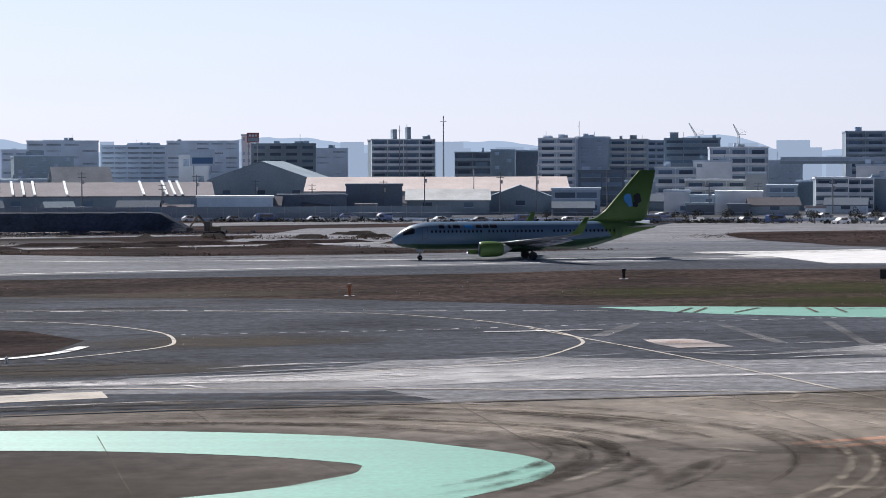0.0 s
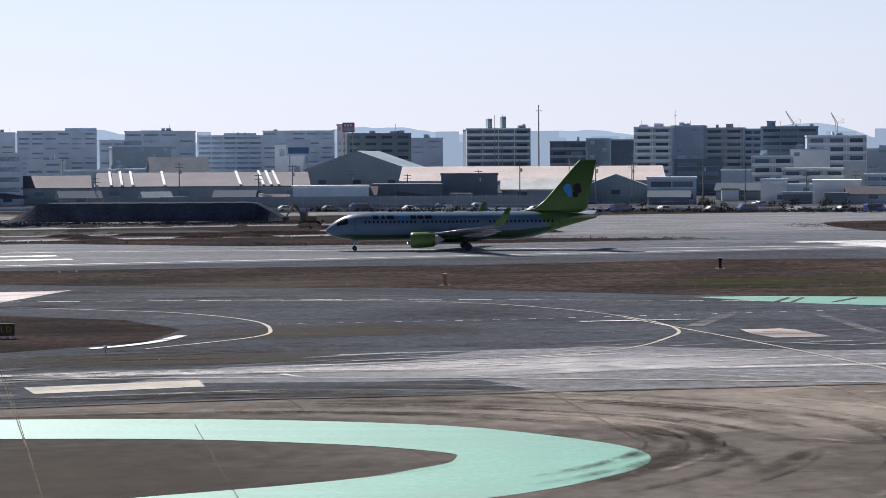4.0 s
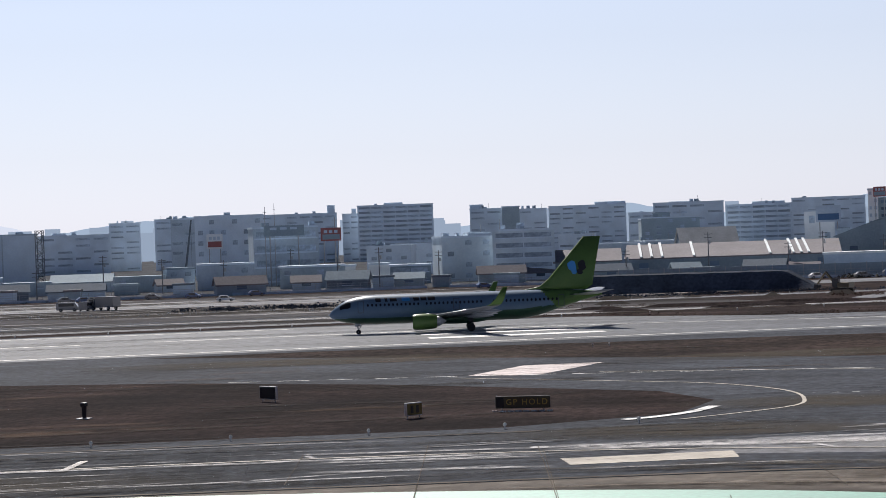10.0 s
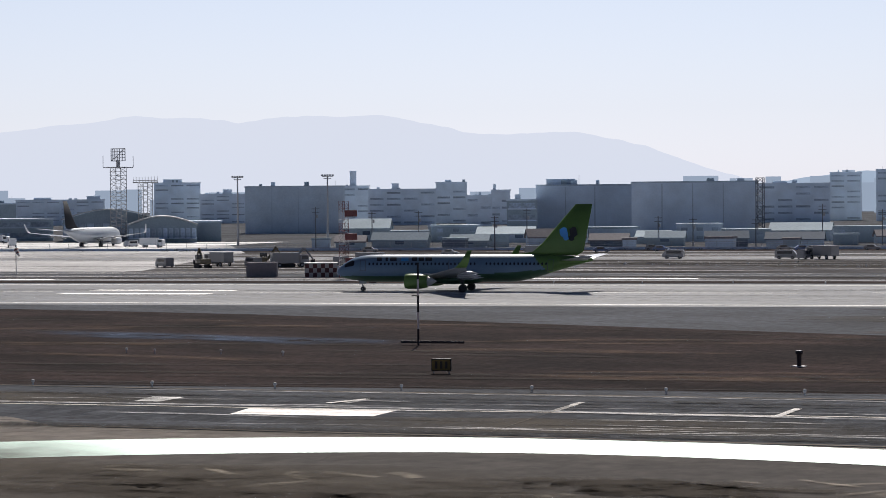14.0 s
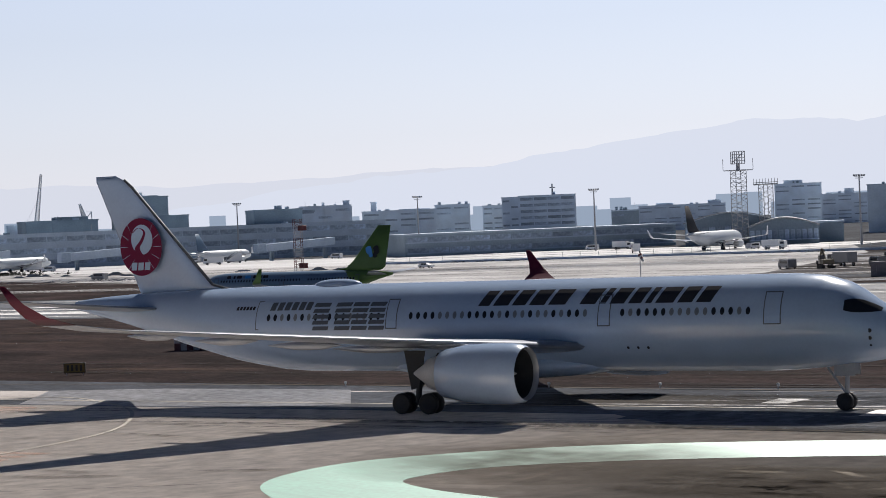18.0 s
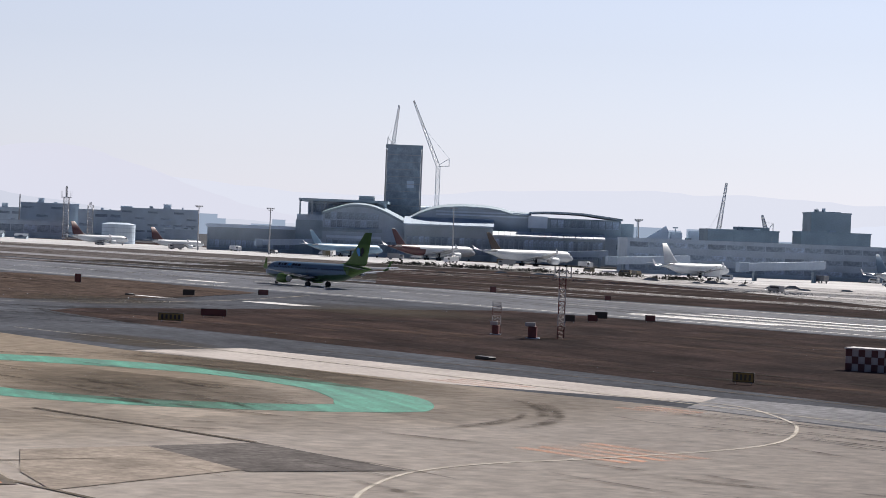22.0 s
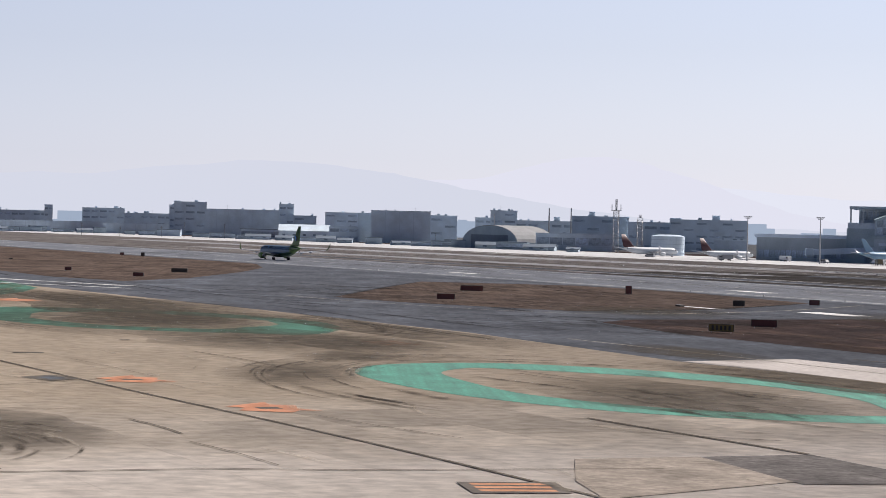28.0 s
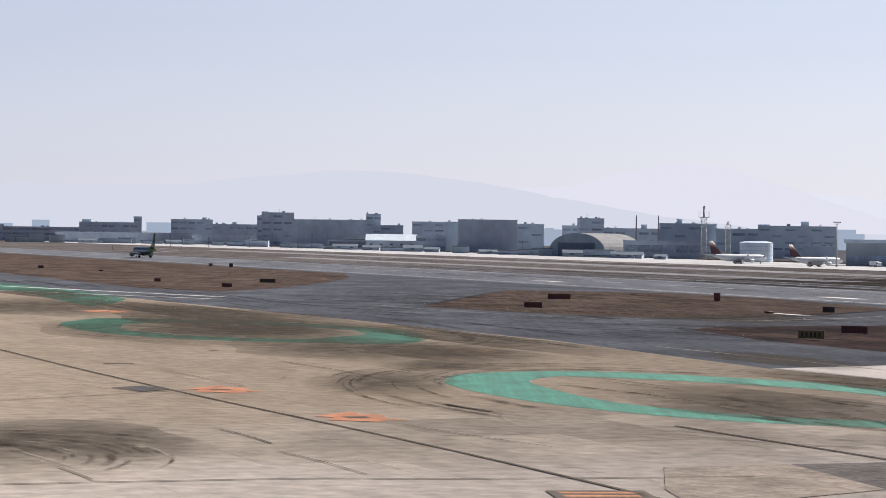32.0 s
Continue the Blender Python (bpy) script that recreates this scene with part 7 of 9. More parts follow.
block(west, "rail_band", -79.2, -50.5, -1.4, 0, 9.2, 10.6, "mist", "pale band over the lower storey")
glazing(west, -79.0, -42.0, 0, 2.0, 8.4, 12, 1, "steel")
east = hall("terminal_hall", "long terminal hall with stepped roofs")
swept(east, ((-38.6, 20.9), (-30.5, 25.5), (-21.4, 28.6), (-8.5, 29.9), (4.4, 29.6), (12.0, 28.6), (18.6, 27.0), (28.0, 26.6)), 50, 1.0, 3.0, "stone", "steel", 0.8)
for z in (23.4, 25.0):
    block(east, "clerestory", -22.0, 27.0, -1.2 - (25.0 - z), 0, z, z + 0.8, "mist", "pale clerestory band")
bm = bmesh.new()
loft([[(-45.5, y, 26.6 + u), (-38, y, 26.9 + u), (-26, y, 28.0 + u), (-26, y, 24.0), (-45.5, y, 20.0)] for y, u in ((51, 0.0), (70, 1.0))], True, 0, bm)
part("saddle_roof", bm, WALL["mist"], east, "pale roof between the halls")
block(east, "front_wall", -37.6, 8.0, -14, 0, 0, 17.4, "stone_dark")
for k in range(10):
    bm = bmesh.new()
    x0 = -38.4 + 4.7 * k
    loft([[(x, -15.5, 17.6), (x, 0, 21.6), (x, 0, 22.0), (x, -15.5, 18.2)] for x in (x0, x0 + 4.6)], True, 0, bm)
    part("roof_panel", bm, WALL["pale"], east, "pale sloping roof panel")
glazing(east, -36.5, 6.0, -14, 3.0, 12.0, 14, 1, "steel")
upper = hall("terminal_tier", "upper terminal storey under a thin dark roof")
block(upper, "wall", 28.2, 75, -6, 30, 0, 24.0, "steel")
block(upper, "end_wall", 26.5, 36.5, -7.2, -6, 18.4, 24.6, "mist", "pale end panel")
line_ = spline([(27.5, 26.8, 0), (38, 27.3, 0), (54, 27.1, 0), (63, 26.2, 0), (75.6, 24.8, 0)], 3, False)
for p, q in zip(line_, line_[1:]):
    bm = bmesh.new()
    loft([[(p.x, y, p.y), (q.x - 0.04, y, q.y), (q.x - 0.04, y, q.y - 1.0), (p.x, y, p.y - 1.0)] for y in (-9.5, 32)], True, 0, bm)
    part("roof_panel", bm, WALL["steel"], upper, "thin dark roof panel")
glazing(upper, 38, 74, -6, 19.0, 23.4, 10, 1, "slate")
tier = hall("terminal_tier", "lower terminal storey under a bright ribbed roof")
block(tier, "wall", 8.2, 66, -22, -6.2, 0, 13.2, "stone_dark")
for k in range(19):
    bm = bmesh.new()
    x0 = 8.0 + 3.06 * k
    loft([[(x, -23.5, 13.3), (x, -9.5, 15.6), (x, -9.5, 16.2), (x, -23.5, 14.0)] for x in (x0, x0 + 2.9)], True, 0, bm)
    part("roof_panel", bm, WALL["white"], tier, "bright ribbed roof panel")
glazing(tier, 9, 65, -22, 3.0, 12.4, 22, 1, "grey")
wing = hall("terminal_wing", "grey terminal wing with dark window bands and roof plant")
block(wing, "wall", 66.2, 128, -14, 30, 0, 14.0, "stone")
block(wing, "fascia", 66.1, 128.4, -14.6, 30.6, 14.0, 15.0, "pale", "pale roof edge")
for z0, z1 in ((3.0, 6.0), (8.6, 11.8)):
    glazing(wing, 72, 112, -14, z0, z1, 12, 1, "stone")
block(wing, "plant_box", 75.9, 82.4, 4, 12, 15.0, 22.6, "steel")
block(wing, "plant_box", 102.0, 108.0, 4, 12, 15.0, 19.2, "stone")
block(wing, "plant_box", 111.6, 118.8, 4, 12, 15.0, 20.2, "stone_pale")
bm = bmesh.new()
loft([[(88, y, 15), (101, y, 15), (101, y, 19.4), (99.6, y, 22.4)] for y in (6, 9)], True, 0, bm)
part("truss_wedge", bm, WALL["pale"], wing, "pale slanting roof truss")
for x, h in ((84.3, 24.6), (104.5, 21.6)):
    bm = bmesh.new()
    bar(bm, (x, 6, 15), (x, 6, h), 0.25, 6)
    bar(bm, (x - 1.4, 6, h), (x + 1.4, 6, h), 0.35, 5)
    part("aerial", bm, WALL["steel"], wing)


def barrel_hangar(az, r, length, span, h, turn, label):
    """A hangar under a half-barrel roof, its length across the view."""
    top = new("hangar")
    top.matrix_basis = Matrix.Translation(bearing(az, r)) @ pose(0, 0, 0, 0, 0, -az + turn)
    arc = lambda x, o: [(x, math.cos(math.pi * i / 14) * (span / 2 + o), 4.6 + math.sin(math.pi * i / 14) * (h - 4.6 + o)) for i in range(15)]
    bm = bmesh.new()
    loft([arc(x, 0) + [(x, -span / 2, 0), (x, span / 2, 0)] for x in (-length / 2, length / 2)], True, 0, bm)
    part("wall", bm, WALL["slate"], top)
    for k in range(6):
        bm = bmesh.new()
        x0, x1 = -length / 2 + length * k / 6 + 0.05, -length / 2 + length * (k + 1) / 6
        loft([arc(x, 0.35) + arc(x, 0.1)[::-1] for x in (x0, x1 - 0.05)], True, 0, bm)
        part("roof_panel", bm, WALL["roof_tan"], top, "pale curved roof panel")
    bm = bmesh.new()
    box(bm, -length / 2 - 0.3, -length / 2, -span * 0.34, span * 0.34, 0, h * 0.6)
    part("hangar_door", bm, WALL["dark"], top, "dark sliding hangar door")
    return tagged(top, label, "hangar")


barrel_hangar(-85.1, 1490, 40, 52, 16.2, 48, "hangar with a pale tan arched roof")
tank = new("storage_tank")
tank.matrix_basis = Matrix.Translation(bearing(-80.75, 1275))
bm = bmesh.new()
bar(bm, (0, 0, 0), (0, 0, 11.6), 10, 32)
part("shell", bm, WALL["stone_pale"], tank)
bm = bmesh.new()
bar(bm, (0, 0, 11.6), (0, 0, 12.6), 10.2, 32, 6)
part("lid", bm, WALL["pale"], tank)
for k in range(4):
    bm = bmesh.new()
    bar(bm, (0, 0, 2.6 * k + 1.5), (0, 0, 2.6 * k + 1.8), 10.12, 32)
    part("hoop", bm, WALL["grey"], tank)
tagged(tank, "white round storage tank behind parked jets", "tank")
vault("hangar", -45.6, 770, 34, 40, 8.0, 0.5, 3.6, tin, "hangar with an arched pale roof")
vault("hangar", -44.2, 740, 24, 34, 6.0, 0.5, 3.0, tin, "small hangar with an arched roof")

scaffold = surf("scaffold_net", (0.255, 0.32, 0.395), 0.8, var=0.2, scale=0.3, fine=2)
tower = new("control_tower")
tower.matrix_basis = Matrix.Translation(bearing(-73.08, 1160)) @ pose(0, 0, 0, 0, 0, 73.0)
bm = bmesh.new()
box(bm, -9.2, 9.2, -9.2, 9.2, 0, 60)
part("shaft", bm, scaffold, tower, "dark netted tower shaft")
bm = bmesh.new()
for cx in (-9.8, 9.8):
    for cy in (-9.8, 9.8):
        bar(bm, (cx, cy, 0), (cx, cy, 59), 0.4, 6)
for z in range(4, 60, 4):
    for a, b in (((-9.8, -9.8), (9.8, -9.8)), ((9.8, -9.8), (9.8, 9.8)), ((-9.8, 9.8), (-9.8, -9.8))):
        bar(bm, (*a, z), (*b, z), 0.16, 4)
part("scaffolding", bm, grey_metal, tower, "grey scaffold bars")
bm = bmesh.new()
box(bm, -10.2, 10.2, -10.2, 10.2, 60, 61.6)
part("crown", bm, WALL["slate"], tower)
bm = bmesh.new()
box(bm, 2.0, 6.0, -9.5, -9.3, 38, 42)
part("banner", bm, WALL["pale"], tower, "small pale banner")
tagged(tower, "dark netted control tower under construction with scaffolding", "tower")


def lattice(bm, a, b, w, w2, n, r):
    """Square braced truss between two points."""
    a, b = Vector(a), Vector(b)
    ax = (b - a).normalized()
    p = ax.cross(Vector((0.3, 1, 0.1))).normalized()
    q = ax.cross(p)
    at_ = lambda t, i: a.lerp(b, t) + (p * (1, -1, -1, 1)[i % 4] + q * (1, 1, -1, -1)[i % 4]) * (w + (w2 - w) * t) / 2
    for i in range(4):
        bar(bm, at_(0, i), at_(1, i), r, 4)
        for k in range(n):
            bar(bm, at_(k / n, i), at_((k + 1) / n, i + 1 if k % 2 else i - 1), r * 0.6, 3)
            bar(bm, at_((k + 1) / n, i), at_((k + 1) / n, i + 1), r * 0.6, 3)


crane_white = surf("crane_white", (0.75, 0.76, 0.78), 0.5, var=0.1)


def crane(az, r, base_z, pivot_z, tip_az, tip_z, label, tail=6.0):
    top = new("tower_crane")
    o = bearing(az, r)
    top.matrix_basis = Matrix.Translation(o)
    tip = bearing(tip_az, r, tip_z) - o
    bm = bmesh.new()
    lattice(bm, (0, 0, base_z), (0, 0, pivot_z), 2.2, 2.2, max(3, int((pivot_z - base_z) / 3)), 0.22)
    part("mast", bm, crane_white, top)
    bm = bmesh.new()
    lattice(bm, (0, 0, pivot_z), tip, 2.0, 0.7, 14, 0.2)
    part("jib", bm, crane_white, top, "raised lattice jib")
    bm = bmesh.new()
    back = Vector((-tip.x, -tip.y, 0)).normalized() * tail
    bar(bm, (0, 0, pivot_z), (back.x, back.y, pivot_z + 0.3), 0.3, 4)
    bar(bm, (back.x, back.y, pivot_z), (back.x, back.y, pivot_z + 4.5), 0.25, 4)
    bar(bm, (back.x, back.y, pivot_z + 4.5), (0, 0, pivot_z + 0.5), 0.2, 4)
    bar(bm, (back.x, back.y, pivot_z + 4.5), tip * 0.6 + Vector((0, 0, pivot_z * 0.4)), 0.06, 3)
    part("counter_jib", bm, crane_white, top)
    return tagged(top, label, "crane")


crane(-72.14, 1165, 0, 51, -72.88, 87, "white luffing tower crane beside the tower")
crane(-73.40, 1172, 58, 62, -73.27, 84.6, "white crane jib rising above the tower", 3)
crane(-64.47, 1000, 0, 16, -64.27, 42.8, "tall mobile crane with a raised jib", 4)
crane(-63.15, 1000, 0, 20, -63.28, 28.2, "small crane on the terminal roof", 3)
crane(6.9, 2400, 40, 52, 6.7, 66, "tower crane on the far skyline", 8)
crane(8.05, 2400, 40, 52, 7.9, 64, "tower crane on the far skyline", 8)


def flood_mast(az, r, h):
    top = new("flood_mast")
    top.matrix_basis = Matrix.Translation(bearing(az, r)) @ pose(0, 0, 0, 0, 0, -az)
    bm = bmesh.new()
    bar(bm, (0, 0, 0), (0, 0, h), 0.42, 8, 0.2)
    part("pole", bm, grey_metal, top)
    bm = bmesh.new()
    bar(bm, (-1.7, 0, h), (1.7, 0, h), 0.12, 5)
    bar(bm, (-1.2, 0, h - 0.6), (1.2, 0, h - 0.6), 0.12, 5)
    part("crossarm", bm, grey_metal, top)
    for x in (-1.6, -0.8, 0, 0.8, 1.6):
        bm = bmesh.new()
        box(bm, x - 0.32, x + 0.32, -0.5, 0.1, h + 0.05, h + 0.6)
        part("floodlight", bm, grey_metal, top)
    return tagged(top, "tall grey apron floodlight mast with lamp heads", "mast", "floodlight masts")


for az, r, h in ((-39.71, 640, 21.5), (-42.16, 680, 21.8), (-49.30, 760, 21.9), (-54.13, 800, 22.4), (-76.67, 1020, 22.1), (-78.61, 1080, 22.4), (-71.66, 1000, 25.6), (-66.60, 960, 23.1), (-59.06, 900, 23.9)):
    flood_mast(az, r, h)
red_paint = surf("mast_red", (0.13, 0.035, 0.035), 0.6, var=0.15)
mast_white = surf("mast_white", (0.5, 0.5, 0.51), 0.6, var=0.15)


def lattice_mast(o, h, w, label, bands=7, boxes=(), head="", scale=1.0):
    """A braced mast painted in red and white bands."""
    top = new("lattice_mast")
    top.matrix_basis = Matrix.Translation(o)
    for k in range(bands):
        bm = bmesh.new()
        lattice(bm, (0, 0, h * k / bands), (0, 0, h * (k + 1) / bands), w, w, 3, 0.05 * scale)
        part("mast_section", bm, red_paint if k % 2 == 0 else mast_white, top, "red section" if k % 2 == 0 else "white section")
    for z in boxes:
        bm = bmesh.new()
        box(bm, w * 0.5, w * 0.5 + 1.9, -0.5, 0.6, z - 0.55, z + 0.55, 0, 0.06)
        part("antenna_box", bm, red_paint, top, "red antenna box")
    if head == "platform":
        bm = bmesh.new()
        box(bm, -0.85, 0.85, -0.85, 0.85, h - 0.1, h)
        for x in (-0.8, 0.8):
            for y in (-0.8, 0.8):
                post = bmesh.new()
                bar(post, (x, y, h), (x, y, h + 1.3), 0.08, 5)
                part("lamp_post", post, grey_metal, top)
        for x in (-0.8, 0.8):
            for e, f in (((x, -0.8), (x, 0.8)), ((-0.8, x), (0.8, x))):
                rail = bmesh.new()
                bar(rail, (*e, h + 0.7), (*f, h + 0.7), 0.05, 4)
                part("rail", rail, grey_metal, top)
        part("platform", bm, grey_metal, top, "small lamp platform")
    if head == "radar":
        bm = bmesh.new()
        box(bm, -w * 0.9, w * 0.9, -w * 0.9, w * 0.9, h - 0.3, h)
        for x in (-1, 1):
            for y in (-1, 1):
                bar(bm, (x * w * 0.9, y * w * 0.9, h), (x * w * 0.9, y * w * 0.9, h + 4), 0.1, 4)
        part("platform", bm, grey_metal, top)
        bm = bmesh.new()
        bar(bm, (0, 0, h), (0, 0, h + 2.5), 0.7, 8)
        hw, hh = 1.35 * scale, 1.7 * scale
        for i in range(7):
            x = -hw + hw * i / 3
            bar(bm, (x, -0.5 * (1 - (x / hw) ** 2), h + 2.2), (x, -0.5 * (1 - (x / hw) ** 2), h + 2.2 + hh), 0.16, 4)
        for i in range(5):
            bar(bm, (-hw, 0, h + 2.2 + hh * i / 4), (hw, 0, h + 2.2 + hh * i / 4), 0.16, 4)
        bar(bm, (-hw, 0, h + 2.2), (hw, 0, h + 2.2 + hh), 0.14, 4)
        part("radar_head", bm, grey_metal, top, "grey radar antenna")
    if head == "array":
        bm = bmesh.new()
        bar(bm, (-w * 1.6, 0, h), (w * 1.6, 0, h), 0.065 * w, 5)
        bar(bm, (-w * 1.6, 0, h + 0.18 * w), (w * 1.6, 0, h + 0.18 * w), 0.033 * w, 5)
        arm = part("antenna_arm", bm, grey_metal, top)
        for i in range(9):
            bm = bmesh.new()
            bar(bm, (-w * 1.6 + i * w * 0.4, 0, h), (-w * 1.6 + i * w * 0.4, 0, h + 0.55 * w), 0.022 * w, 4)
            part("dipole", bm, grey_metal, arm)
    return tagged(top, label, "mast")


lattice_mast(A(-101, 346), 13.3, 1.2, "red and white lattice antenna mast in the grass", 7, (11.2, 7.2, 3.0))
lattice_mast(A(-253, 369), 14.5, 1.6, "red and white lattice antenna mast with boxes", 7, (12.6, 4.6))
lattice_mast(A(-191, 187), 7.9, 0.8, "slim white and red approach mast with lamp platform", 5, (), "platform")
lattice_mast(A(-201, 185), 3.6, 1.1, "short red and white antenna frame", 3, (), "array", 0.35)
lattice_mast(bearing(-45.37, 760), 27, 4.2, "steel lattice radar tower behind the hangars", 6, (), "radar", 2.6)
lattice_mast(bearing(-44.65, 765), 21.5, 3.8, "steel lattice antenna tower with a top array", 5, (), "array", 2.6)
lattice_mast(bearing(-82.17, 1400), 28, 3.4, "lattice radar tower behind brick buildings", 5, (), "radar", 3.0)
lattice_mast(bearing(-81.52, 1405), 23.5, 3.4, "lattice antenna tower with a top array", 4, (), "array", 3.0)
for nm_ in ("lattice_mast.004", "lattice_mast.005", "lattice_mast.006", "lattice_mast.007"):
    for ch in bpy.data.objects[nm_].children:
        if ch.name.startswith("mast_section"):
            ch.data.materials[0] = grey_metal
            ch["label"] = "grey steel section"


# Darkened red and white: the hut front's shade is put into them.
shaded_hut_red = surf("shaded_hut_red", (0.07, 0.022, 0.026), 0.7, var=0.15)
shaded_hut_white = surf("shaded_hut_white", (0.33, 0.33, 0.35), 0.7, var=0.1)


def checker_hut(s, d, w, h, dp, label):
    """A hut with a front of red and white squares."""
    top = new("equipment_hut")
    top.matrix_basis = Matrix.Translation(A(s, d)) @ pose(0, 0, 0, 0, 0, TURN + 18)
    bm = bmesh.new()
    box(bm, -w / 2, w / 2, 0, dp, 0, h)
    part("body", bm, shaded_hut_white, top)
    n, m = int(round(w / 0.72)), 3
    bm = bmesh.new()
    box(bm, -w / n / 2, w / n / 2, -0.03, 0.0, 0, h / m)
    first = None
    for i in range(n):
        for j in range(m):
            q = pose(-w / 2 + (i + 0.5) * w / n, -0.002, j * h / m)
            if first is None:
                first = part("panel", bm, shaded_hut_red, top, m=q)
            elif (i + j) % 2 == 0:
                share("panel", first.data, top, q)
    bm = bmesh.new()
    box(bm, -w / 2 - 0.15, w / 2 + 0.15, -0.15, dp + 0.15, h, h + 0.15)
    part("roof", bm, mast_white, top, "white flat roof")
    bm = bmesh.new()
    box(bm, w / 2 + 0.05, w / 2 + 0.75, 0.1, 1.2, 0, h * 0.8)
    part("cabinet", bm, WALL["grey"], top, "grey side cabinet")
    return tagged(top, label, "hut")


checker_hut(-136, 179, 5.7, 2.3, 2.6, "equipment hut in a red and white checkerboard")
checker_hut(-107, 352, 5.6, 2.4, 2.6, "red and white checkerboard hut beside the mast")
con = new("steel_container")
con.matrix_basis = Matrix.Translation(A(-118, 352)) @ pose(0, 0, 0, 0, 0, TURN + 12)
bm = bmesh.new()
box(bm, -2.7, 2.7, 0, 2.4, 0, 2.6, 0, 0.05)
part("body", bm, WALL["brick"], con)
for i in range(14):
    bm = bmesh.new()
    box(bm, -2.6 + i * 0.38, -2.45 + i * 0.38, -0.05, 0.0, 0.15, 2.45)
    part("rib", bm, WALL["brick"], con)
tagged(con, "brown corrugated steel container in the grass", "container")

for s, d, w, h in ((-192, 183, 1.1, 1.5), (-200, 184, 0.85, 1.2)):
    top = new("equipment_box")
    top.matrix_basis = Matrix.Translation(A(s, d)) @ pose(0, 0, 0, 0, 0, TURN + 40)
    bm = bmesh.new()
    box(bm, -w / 2, w / 2, -w / 2, w / 2, 0.1, h, 0, 0.05)
    part("cabinet", bm, red_paint, top)
    bm = bmesh.new()
    box(bm, -w * 0.8, w * 0.8, -w * 0.6, w * 0.6, 0, 0.1)
    part("plinth", bm, WALL["grey"], top)
    bm = bmesh.new()
    box(bm, -w * 0.9, w * 0.3, -0.2, 0.2, h, h + 0.5, 0, 0.05)
    part("lamp_bar", bm, grey_metal, top)
    tagged(top, "red equipment cabinet on a concrete plinth", "cabinet")

# slim pole with a foot frame, and a smaller one
for s, d, h in ((-46, 181, 7.4), (-127, 176, 4.2)):
    top = new("measuring_pole")
    top.matrix_basis = Matrix.Translation(A(s, d)) @ pose(0, 0, 0, 0, 0, TURN)
    for k in range(5):
        bm = bmesh.new()
        bar(bm, (0, 0, h * k / 5), (0, 0, h * (k + 1) / 5), 0.11, 6)
        part("pole_section", bm, dark_mark if k % 2 == 0 else mast_white, top)
    bm = bmesh.new()
    bar(bm, (-0.6, 0, h * 0.6), (0.1, 0, h * 0.6), 0.06, 4)
    part("bracket", bm, dark_mark, top)
    bm = bmesh.new()
    box(bm, -1.6, 4.2, -0.12, 0.12, 0.2, 0.4)
    part("foot_frame", bm, dark_mark, top)
    tagged(top, "slim dark and white pole on a foot frame", "pole")

sock = new("windsock")
sock.matrix_basis = Matrix.Translation(A(-172, 367)) @ pose(0, 0, 0, 0, 0, -20)
bm = bmesh.new()
bar(bm, (0, 0, 0), (0, 0, 4.6), 0.09, 6)
part("pole", bm, mast_white, sock)
for k in range(4):
    bm = bmesh.new()
    a, b = Vector((0.1 + 0.35 * k, 0, 4.7 - 0.28 * k)), Vector((0.1 + 0.35 * (k + 1), 0, 4.7 - 0.28 * (k + 1)))
    bar(bm, a, b, 0.42 - 0.05 * k, 10, 0.42 - 0.05 * (k + 1))
    part("sock_band", bm, red_paint if k % 2 == 0 else mast_white, sock)
tagged(sock, "red and white windsock hanging from its pole", "windsock")

# ---- taxiway signs and lights ----
sign_black = surf("sign_black", (0.02, 0.02, 0.02), 0.6, var=0.1)
# Dull yellow: the shade on backlit sign faces is in the colour.
sign_yellow = surf("sign_yellow", (0.15, 0.115, 0.03), 0.6, var=0.1)
letter_yellow = surf("letter_yellow", (0.34, 0.25, 0.05), 0.6, var=0.1)
sign_red = surf("sign_red", (0.085, 0.022, 0.024), 0.6, var=0.15)
board_red = surf("faded_red_board", (0.30, 0.10, 0.10), 0.6, var=0.1)


def glyphs(parent, text, w, h, z, mat):
    """Raised letters on a sign face, in the built-in font."""
    cu = bpy.data.curves.new("lettering", "FONT")
    cu.body, cu.size, cu.align_x, cu.align_y, cu.extrude, cu.space_character = text, h * 1.1, "CENTER", "CENTER", 0.005, 1.25
    tmp = bpy.data.objects.new("lettering", cu)
    scene.collection.objects.link(tmp)
    me = bpy.data.meshes.new_from_object(tmp.evaluated_get(bpy.context.evaluated_depsgraph_get()))
    bpy.data.objects.remove(tmp)
    me.materials.append(mat)
    ob = new("lettering", me)
    ob.parent = parent
    ob.matrix_basis = pose(0.3, -0.155, z, 90, 0, 0)
    return ob


